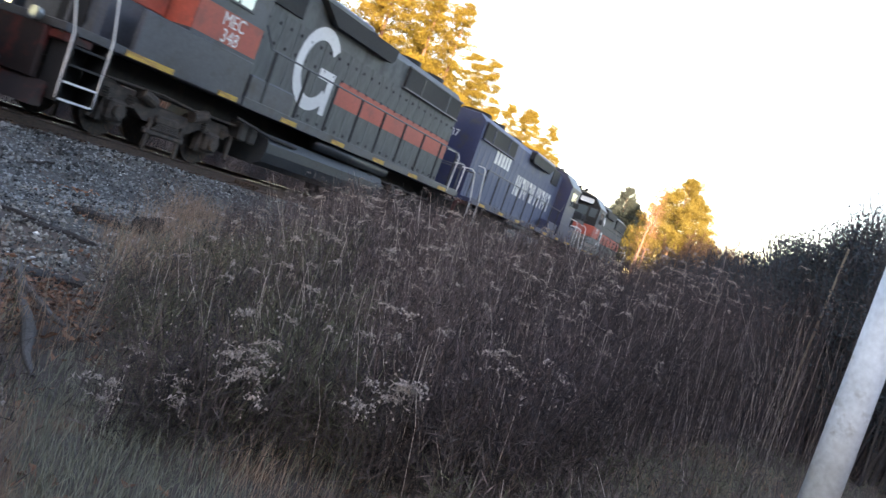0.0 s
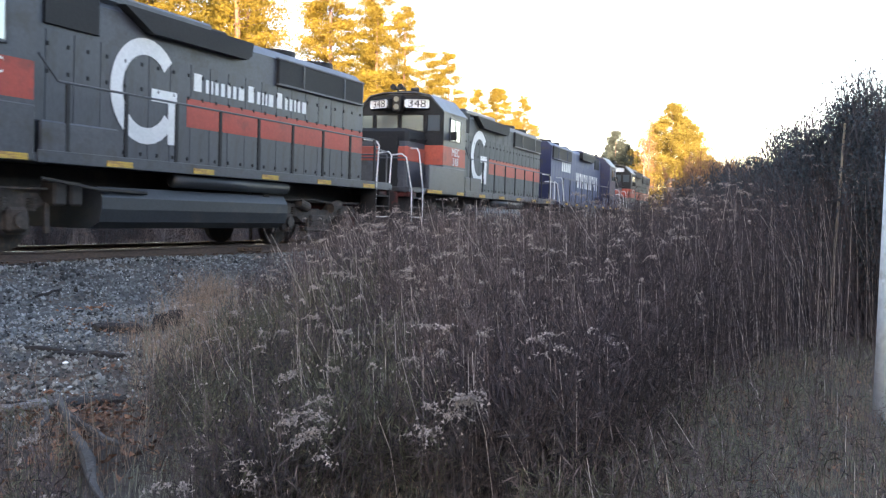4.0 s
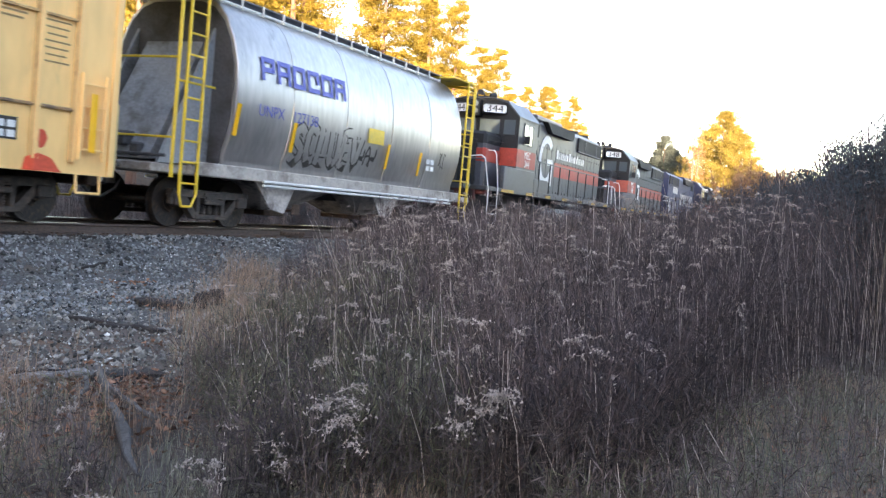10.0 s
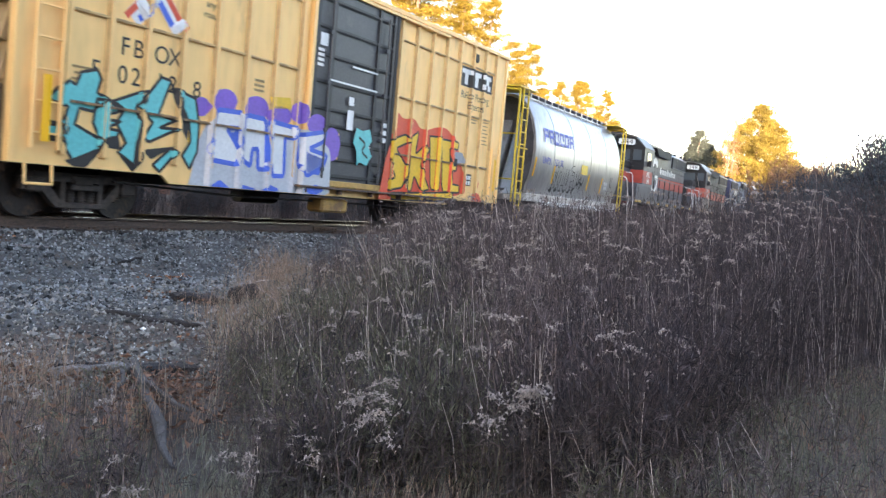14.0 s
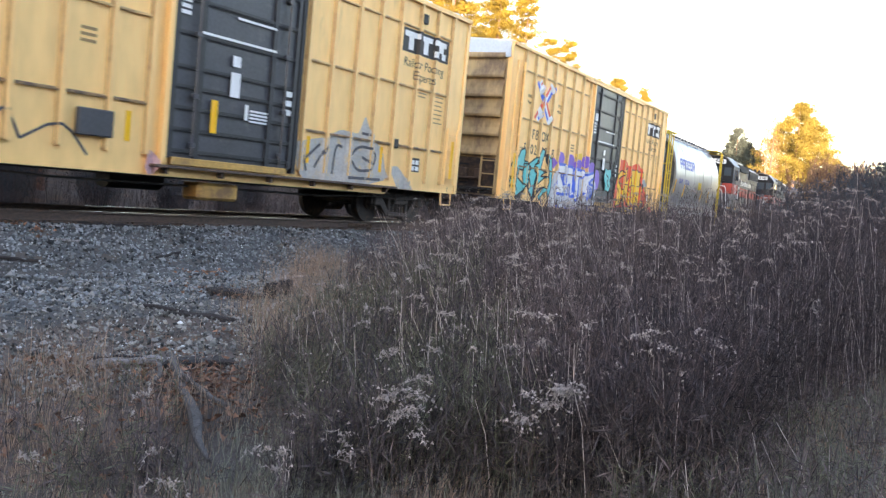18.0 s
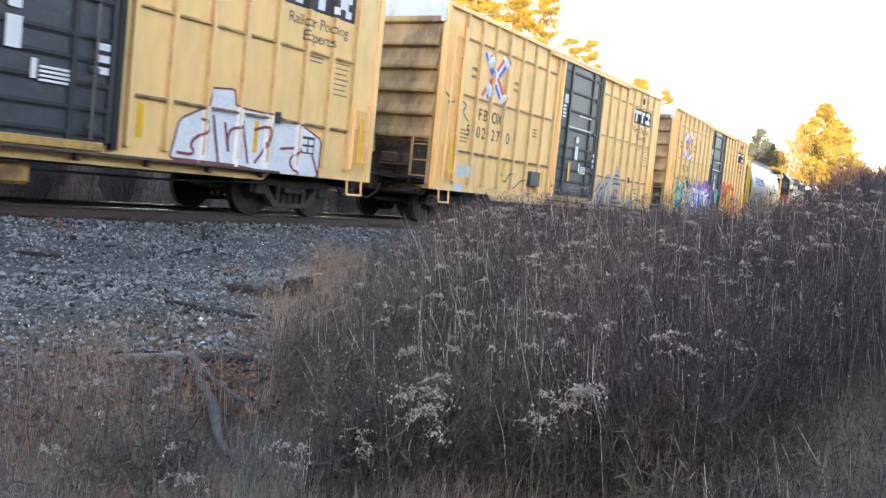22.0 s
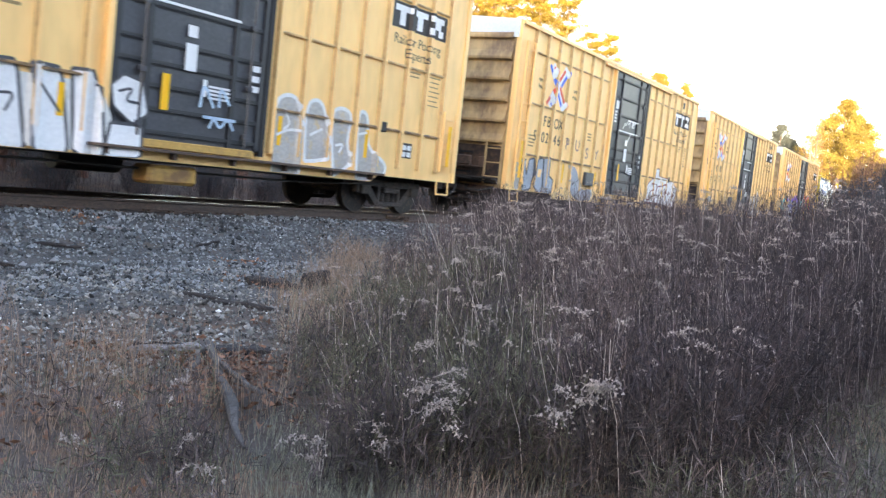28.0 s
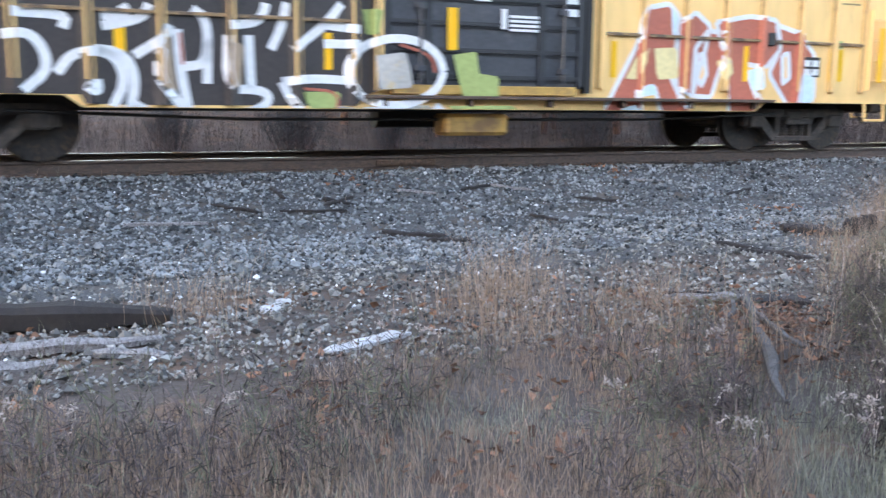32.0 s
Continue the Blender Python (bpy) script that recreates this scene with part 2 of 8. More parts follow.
def wheelset_mesh(r):
    key = ("wheelset", r)
    if key not in SHARED:
        bm = B()
        rod(bm, (-1.0, 0, 0), (1.0, 0, 0), 0.08, 10)
        for sx in (-1, 1):
            disc_x(bm, (sx * 0.775, 0, 0), r, 0.11, 32)
            disc_x(bm, (sx * 0.705, 0, 0), r + 0.028, 0.03, 32)
            disc_x(bm, (sx * 0.832, 0, 0), r * 0.84, 0.006, 32)
            disc_x(bm, (sx * 0.85, 0, 0), r * 0.42, 0.05, 20)
            disc_x(bm, (sx * 0.90, 0, 0), 0.12, 0.08, 14)
            for k in range(3):
                a = k * 2.094
                disc_x(bm, (sx * 0.945, 0.07 * math.cos(a), 0.07 * math.sin(a)), 0.018, 0.02, 6)
        me = bpy.data.meshes.new("wheelset")
        bm.to_mesh(me)
        bm.free()
        me.materials.append(WHEEL)
        SHARED[key] = me
    return SHARED[key]


def side_frame_mesh():
    if "frame" not in SHARED:
        bm = B()
        prism(bm, [(-1.14, 0.60), (-1.08, 0.70), (1.08, 0.70), (1.14, 0.60), (0.95, 0.57), (0.40, 0.56), (-0.40, 0.56), (-0.95, 0.57)], "x", -0.08, 0.08)
        for s in (-1, 1):
            prism(bm, [(s * 0.95, 0.60), (s * 0.72, 0.60), (s * 0.30, 0.17), (s * 0.48, 0.17)], "x", -0.07, 0.07)
            box(bm, (0, s * 0.36, 0.40), (0.13, 0.10, 0.36), 0.01)
            box(bm, (0.02, s * 0.89, 0.50), (0.20, 0.30, 0.22), 0.03)
            box(bm, (0, s * 1.08, 0.52), (0.14, 0.08, 0.22), 0.02)
        box(bm, (0, 0, 0.20), (0.16, 0.86, 0.09), 0.015)
        box(bm, (0.05, 0, 0.63), (0.10, 0.5, 0.10), 0.02)
        me = bpy.data.meshes.new("side_frame")
        bm.to_mesh(me)
        bm.free()
        me.materials.append(TRUCK)
        SHARED["frame"] = me
    return SHARED["frame"]


def spring_mesh():
    if "spring" not in SHARED:
        bm = B()
        for y in (-0.19, 0.0, 0.19):
            for k in range(5):
                disc = 0.265 + k * 0.042
                rod(bm, (0, y, disc), (0, y, disc + 0.022), 0.075, 10)
            rod(bm, (0, y, 0.25), (0, y, 0.46), 0.05, 8)
        box(bm, (0, 0, 0.49), (0.30, 0.56, 0.10), 0.02)
        me = bpy.data.meshes.new("spring_nest")
        bm.to_mesh(me)
        bm.free()
        me.materials.append(TRUCK)
        SHARED["spring"] = me
    return SHARED["spring"]


def freight_truck(car, y):
    if "bolster" not in SHARED:
        bm = B()
        box(bm, (0, 0, 0.55), (2.2, 0.42, 0.22), 0.04)
        rod(bm, (0, 0, 0.62), (0, 0, 0.80), 0.22, 16)
        box(bm, (0, 0.34, 0.42), (1.5, 0.10, 0.16), 0.02)
        box(bm, (0, -0.34, 0.42), (1.5, 0.10, 0.16), 0.02)
        me = bpy.data.meshes.new("truck")
        bm.to_mesh(me)
        bm.free()
        me.materials.append(TRUCK)
        SHARED["bolster"] = me
    tr = share("truck", SHARED["bolster"], car, pose(0, y, 0))
    for s in (-1, 1):
        share("side_frame", side_frame_mesh(), tr, pose(s * 1.0, 0, 0, 0, 0, 0 if s > 0 else 180))
        tagged(share("spring_nest", spring_mesh(), tr, pose(s * 1.0, 0, 0)), kind="stuff")
        ws = share("wheelset", wheelset_mesh(0.457), tr, pose(0, s * 0.89, 0.457))
        SPIN.append((ws, 0.457, s * 0.89))
    return tr


def coupler(car, y, d):
    bm = B()
    box(bm, (0, y + d * 0.20, 0.86), (0.20, 0.5, 0.18), 0.03)
    box(bm, (0.05, y + d * 0.52, 0.86), (0.30, 0.22, 0.28), 0.05)
    box(bm, (-0.12, y + d * 0.60, 0.86), (0.10, 0.20, 0.26), 0.04)
    part("coupler", bm, RUST, car)
    bm = B()
    pipe(bm, [(0.35, y, 0.80), (0.37, y + d * 0.15, 0.62), (0.30, y + d * 0.40, 0.45), (0.20, y + d * 0.62, 0.52)], 0.028)
    part("air_hose", bm, BLACK, car)


def ladder(car, x, y, z0, z1, width, rungs, axis, material, label="", r=0.016, name="ladder"):
    """A ladder in the plane of the side (axis 'y') or the end (axis 'x')."""
    bm = B()
    d = Vector((0, width / 2, 0)) if axis == "y" else Vector((width / 2, 0, 0))
    c = Vector((x, y, 0))
    for s in (-1, 1):
        p = c + s * d
        box(bm, (p.x, p.y, (z0 + z1) / 2), (0.05, 0.05, z1 - z0), 0.008)
    for k in range(rungs):
        z = z0 + (z1 - z0) * (k + 0.5) / rungs
        rod(bm, (c - d) + Vector((0, 0, z)), (c + d) + Vector((0, 0, z)), r, 6)
    return part(name, bm, material, car, label)


# ---- spray-painted pieces, as thin layers of paint on a side ----
def side_x(y):
    """Outer face of a boxcar's side at y, over its posts and door."""
    if abs(y - DC) < DW / 2 + 0.13:
        return HW + 0.092
    d = min(abs(y - q) for q in POSTS)
    return HW - 0.02 + 0.075 * min(1.0, max(0.0, (0.078 - d) / 0.032))


def drape(bm, th=0.004):
    """Lays a flat layer of paint over the posts of a side."""
    for _ in range(2):
        bmesh.ops.subdivide_edges(bm, edges=[e for e in bm.edges if abs(e.verts[0].co.y - e.verts[1].co.y) > 0.09], cuts=2, use_grid_fill=True)
    for v in bm.verts:
        v.co.x = side_x(v.co.y) + v.co.x - HW
        v.co.z = max(v.co.z, (ZM if abs(v.co.y) < HL - 2.95 else ZB) + 0.008)


def smear(bm, pts, w, x, th=0.003):
    """A broad stroke of paint along points (y, z) on the side at x."""
    n = len(pts)
    L, Rr = [], []
    for i, p in enumerate(pts):
        a, b = pts[max(i - 1, 0)], pts[min(i + 1, n - 1)]
        t = Vector((b[0] - a[0], b[1] - a[1]))
        t = t.normalized() if t.length > 1e-6 else Vector((1, 0))
        nn = Vector((-t.y, t.x)) * w / 2
        L.append((p[0] + nn.x, p[1] + nn.y))
        Rr.append((p[0] - nn.x, p[1] - nn.y))
    vs = [bm.verts.new((x + th, *q)) for q in L], [bm.verts.new((x + th, *q)) for q in Rr]
    for i in range(n - 1):
        bm.faces.new((vs[1][i], vs[1][i + 1], vs[0][i + 1], vs[0][i]))


def blob(bm, c, ry, rz, x, th, rng, n=14, rough=0.18):
    """A round patch of paint with an uneven rim."""
    last = None
    for k in range(n + 1):
        t = -1 + 2 * k / n
        hgt = rz * math.sqrt(max(0.02, 1 - t * t)) * (1 + rng.uniform(-rough, rough) * 0.6)
        y = c[0] + ry * t
        cur = [bm.verts.new((x + th, y, c[1] - hgt)), bm.verts.new((x + th, y, c[1] + hgt))]
        if last:
            bm.faces.new((last[0], cur[0], cur[1], last[1]))
        last = cur


def wave(p, q, bend, n=7):
    """Points of a bent stroke between p and q."""
    p, q = Vector(p), Vector(q)
    d = q - p
    nn = Vector((-d.y, d.x))
    return [tuple(p + d * (k / n) + nn * bend * math.sin(math.pi * k / n)) for k in range(n + 1)]


def graffiti(car, x, y0, y1, z0, z1, letters, fill, outline, seed, cloud=None, second=None, bold=0.24, shadow=None, name="graffiti", label="", inner=None, wrap=True, text="", rim=0.36, thin=0.13):
    """A sprayed name piece of letter shapes between y0 and y1 on the side at x."""
    rng = random.Random(seed)
    h, w = z1 - z0, (y1 - y0) / letters
    if cloud:
        bm = B()
        for k in range(letters * 4):
            blob(bm, (y0 + (y1 - y0) * (k + 0.5) / (letters * 4) , rng.uniform(z0 + 0.15 * h, z1 + 0.03 * h)), w * rng.uniform(0.3, 0.45), h * rng.uniform(0.18, 0.34), x, 0.001 + 0.00006 * k, rng)
        if wrap:
            drape(bm)
        part(name + "_cloud", bm, cloud, car)
    strokes = []
    for k in range(letters):
        cy = y0 + w * (k + 0.5)
        a = w * 0.40
        lean = rng.uniform(-0.15, 0.15) * w
        kind = rng.randrange(5)
        lo, hi = z0 + rng.uniform(0.02, 0.12) * h, z1 - rng.uniform(0.0, 0.14) * h
        mid = (lo + hi) / 2
        if text:
            for st in GLYPHS[text[k]]:
                pts = [(cy - a + 2 * a * u + (v - 0.5) * lean, lo + (hi - lo) * v) for u, v in st]
                strokes.append([(p[0] + (q[0] - p[0]) * f / 3, p[1] + (q[1] - p[1]) * f / 3) for p, q in zip(pts, pts[1:]) for f in range(3)] + [pts[-1]])
            continue
        if kind == 0:
            strokes += [wave((cy - a, lo), (cy - a + lean, hi), 0.12), wave((cy - a, hi - 0.1 * h), (cy + a, mid), 0.35), wave((cy - a, mid), (cy + a, lo), -0.2)]
        elif kind == 1:
            strokes += [wave((cy + a, hi - 0.1 * h), (cy - a, mid), 0.45), wave((cy - a, mid), (cy + a * 0.9, mid - 0.12 * h), -0.15), wave((cy + a * 0.9, mid - 0.1 * h), (cy - a, lo + 0.04 * h), -0.5)]
        elif kind == 2:
            strokes += [wave((cy - a, lo), (cy + lean, hi), 0.1), wave((cy + lean, hi), (cy + a, lo), 0.1), wave((cy - a * 0.6, mid - 0.06 * h), (cy + a * 0.8, mid), 0.1)]
        elif kind == 3:
            strokes += [wave((cy - a, hi), (cy - a, lo), 0.12), wave((cy - a, lo + 0.05 * h), (cy + a, lo + 0.10 * h), -0.2), wave((cy - a, mid), (cy + a, mid + 0.05 * h), 0.15), wave((cy - a, hi - 0.05 * h), (cy + a, hi), 0.15)]
        else:
            strokes += [wave((cy - a * 0.2, hi), (cy - a * 0.3, lo), 0.42), wave((cy - a * 0.3, lo), (cy + a * 0.2, hi), 0.6)]
    wd = bold * h

    def layer(nm, material, width, th, cut=None, move=(0, 0), lab=""):
        bm = B()
        for i, st in enumerate(strokes):
            pts = st if cut is None else (st[cut[0]:cut[1]] if i % cut[2] == 0 else None)
            if pts:
                smear(bm, [(p[0] + move[0], p[1] + move[1]) for p in pts], width, x, th + i * 0.00005)
        if wrap:
            drape(bm)
        part(nm, bm, material, car, lab)
    if shadow:
        layer(name + "_shadow", shadow, wd * 1.3, 0.002, move=(0.10, -0.07))
    layer(name + "_outline", outline, wd * (1 + rim), 0.004)
    layer(name, fill, wd * 1.02, 0.0065, lab=label)
    if second:
        layer(name + "_shine", second, wd * 0.46, 0.009, (1, 6, 2) if not text else (0, 5, 2))
    if inner:
        layer(name + "_inner_line", inner, wd * thin, 0.0115, (0, 8, 1))


GLYPHS = {
    "S": [[(0.95, 0.82), (0.60, 1.0), (0.15, 0.86), (0.18, 0.62), (0.80, 0.42), (0.88, 0.18), (0.50, 0.0), (0.02, 0.14)]],
    "K": [[(0.15, 0.0), (0.10, 1.0)], [(0.90, 1.0), (0.18, 0.45)], [(0.35, 0.55), (0.98, 0.02)]],
    "I": [[(0.45, 0.0), (0.55, 1.0)]],
    "E": [[(0.90, 0.98), (0.20, 0.95), (0.10, 0.05), (0.95, 0.0)], [(0.15, 0.52), (0.75, 0.55)]],
    "A": [[(0.0, 0.0), (0.40, 0.98), (0.62, 0.98), (1.0, 0.0)], [(0.22, 0.36), (0.82, 0.36)]],
    "O": [[(0.5, 1.0), (0.15, 0.85), (0.05, 0.5), (0.15, 0.14), (0.5, 0.0), (0.86, 0.14), (0.95, 0.5), (0.86, 0.85), (0.5, 1.0)]],
    "T": [[(0.0, 0.95), (1.0, 1.0)], [(0.5, 0.97), (0.48, 0.0)]],
    "D": [[(0.1, 0.0), (0.12, 1.0), (0.7, 0.88), (0.95, 0.5), (0.7, 0.1), (0.1, 0.0)]],
    "V": [[(0.02, 1.0), (0.5, 0.0), (0.98, 1.0)]],
    "L": [[(0.15, 1.0), (0.10, 0.0), (0.92, 0.02)]],
    "C": [[(0.95, 0.85), (0.5, 1.0), (0.1, 0.75), (0.08, 0.3), (0.45, 0.0), (0.95, 0.12)]],
    "R": [[(0.1, 0.0), (0.12, 1.0), (0.82, 0.92), (0.80, 0.60), (0.14, 0.50)], [(0.40, 0.50), (0.98, 0.0)]],
    "U": [[(0.08, 1.0), (0.10, 0.2), (0.5, 0.0), (0.9, 0.2), (0.92, 1.0)]],
}


def tag_lines(car, x, y0, y1, z0, z1, material, seed, count=6, w=0.035, name="tag"):
    """Thin scrawled lines."""
    rng = random.Random(seed)
    bm = B()
    for k in range(count):
        y = y0 + (y1 - y0) * (k + 0.5) / count
        d = (y1 - y0) / count
        pts = wave((y - d * 0.6, rng.uniform(z0, (z0 + z1) / 2)), (y + d * 0.1, z1), rng.uniform(-0.3, 0.3)) + wave((y + d * 0.1, z1), (y + d * 0.7, rng.uniform(z0, z1)), rng.uniform(-0.8, 0.8))[1:]
        smear(bm, pts, w, x, 0.006 + k * 0.0001)
    part(name, bm, material, car)


def filled(bm, rings, x, step=0.045):
    """Fills closed outlines on the side at x by upright strips; a second outline inside the first is a hole."""
    def cuts(y):
        zs = []
        for r in rings:
            for (ya, za), (yb, zb) in zip(r, r[1:] + r[:1]):
                if (ya <= y) != (yb <= y):
                    zs.append(za + (zb - za) * (y - ya) / (yb - ya))
        return sorted(zs)
    y0, y1 = min(q[0] for q in rings[0]), max(q[0] for q in rings[0])
    n = max(3, int((y1 - y0) / step))
    d = (y1 - y0) / n
    at = [cuts(min(y1 - 1e-4, max(y0 + 1e-4, y0 + d * k + 1e-5))) for k in range(n + 1)]
    for k in range(n):
        a, b, c = at[k], at[k + 1], cuts(y0 + d * (k + 0.5))
        if len(a) != len(b):
            a = b = c
        for lo in range(0, len(a) - 1, 2):
            bm.faces.new([bm.verts.new((x, yy, zz)) for yy, zz in ((y0 + d * k, a[lo]), (y0 + d * (k + 1), b[lo]), (y0 + d * (k + 1), b[lo + 1]), (y0 + d * k, a[lo + 1]))])


def laid(bm):
    """Lays paint over the posts of a side and keeps it on the metal."""
    for v in bm.verts:
        v.co.y = min(HL - 0.02, max(-HL + 0.02, v.co.y))
        v.co.x = side_x(v.co.y) + v.co.x - HW
        v.co.z = max(v.co.z, (ZM if abs(v.co.y) < HL - 2.95 else ZB) + 0.008)
    return bm


def finely(pts, step=0.05):
    out = []
    for a, b in zip(pts, pts[1:]):
        n = max(1, int(math.hypot(b[0] - a[0], b[1] - a[1]) / step))
        out += [(a[0] + (b[0] - a[0]) * k / n, a[1] + (b[1] - a[1]) * k / n) for k in range(n)]
    return out + [pts[-1]]


def softened(pts, f=0.25):
    """Rounds the corners of a sprayed line."""
    out, g = [pts[0]], 1 - f
    for a, b in zip(pts, pts[1:]):
        out += [(a[0] * g + b[0] * f, a[1] * g + b[1] * f), (a[0] * f + b[0] * g, a[1] * f + b[1] * g)]
    return out + [pts[-1]]


def paint(car, name, ring, material, layer, edge=None, w=0.05, holes=(), label=""):
    """One sprayed shape with an edge line, on the near side of a boxcar."""
    if name.startswith(("loop", "purple", "overpainted", "red_aura")):
        ring = softened(softened(ring + ring[:1]))[:-1]
    elif not name.startswith("teal"):
        ring = softened(ring + ring[:1], 0.10)[:-1]
    bm = B()
    filled(bm, [ring, *holes], HW + 0.0025 * layer)
    bmesh.ops.remove_doubles(bm, verts=bm.verts[:], dist=0.002)
    shape = part(name, laid(bm), material, car, label)
    for line in ([ring, *holes] if edge else ()):
        bm = B()
        smear(bm, finely(line + line[:1]), w, HW + 0.0025 * layer, 0.0015)
        part("edge_line", laid(bm), edge, shape)


def split_at_posts(bm):
    """Cuts a flat layer along the edges of the posts that it crosses."""
    ys = [v.co.y for v in bm.verts]
    for q in POSTS:
        for d in (-0.078, -0.046, 0.046, 0.078):
            if min(ys) < q + d < max(ys):
                bmesh.ops.bisect_plane(bm, geom=bm.verts[:] + bm.edges[:] + bm.faces[:], plane_co=(0, q + d, 0), plane_no=(0, 1, 0))
    return bm


def side_words(name, text, size, material, car, y, z, wide=1.0):
    """Lettering painted over the panels and posts of a boxcar's near side."""
    cu = bpy.data.curves.new(name, "FONT")
    cu.body, cu.size, cu.align_x, cu.align_y = text, size, "CENTER", "CENTER"
    tmp = bpy.data.objects.new(name, cu)
    me = bpy.data.meshes.new_from_object(tmp)
    bpy.data.objects.remove(tmp)
    bm = B()
    bm.from_mesh(me)
    bpy.data.meshes.remove(me)
    for v in bm.verts:
        v.co = Vector((HW + 0.003, y + v.co.x * wide, z + v.co.y))
    bmesh.ops.triangulate(bm, faces=bm.faces[:])
    return part(name, laid(split_at_posts(bm)), material, car)


def side_patch(name, rects, material, car, layer, label=""):
    """Flat painted rectangles (y0, y1, z0, z1) over panels and posts, as one shape."""
    bm = B()
    for y0, y1, z0, z1 in rects:
        bm.faces.new([bm.verts.new((HW + 0.0025 * layer, y, z)) for y, z in ((y0, z0), (y1, z0), (y1, z1), (y0, z1))])
    return part(name, laid(split_at_posts(bm)), material, car, label)


def stroke(car, name, line, w, material, layer, label=""):
    """One sprayed line."""
    bm = B()
    smear(bm, finely(softened(softened(line))), w, HW + 0.0025 * layer, 0.001)
    part(name, laid(bm), material, car, label)


# ---- boxcars ----
def plate(bm, x, y0, y1, z0, z1, th=0.003):
    box(bm, (x + th / 2, (y0 + y1) / 2, (z0 + z1) / 2), (th, y1 - y0, z1 - z0))
    return bm


POSTS = [-6.94, -6.20, -5.48, -4.72, -3.95, -3.17, -2.38, -1.66, 1.94, 2.66, 3.42, 4.15, 4.86, 5.62, 6.33, 7.00]
LONG, DC, DW = 1.045, 0.15, 2.92                       # length of a car over its drawn length; door's middle and width
HW, HL, ZB, ZM, ZT = 1.58, 7.75, 0.80, 0.66, 5.05     # half width, half length, sill at the ends and in the middle, eave


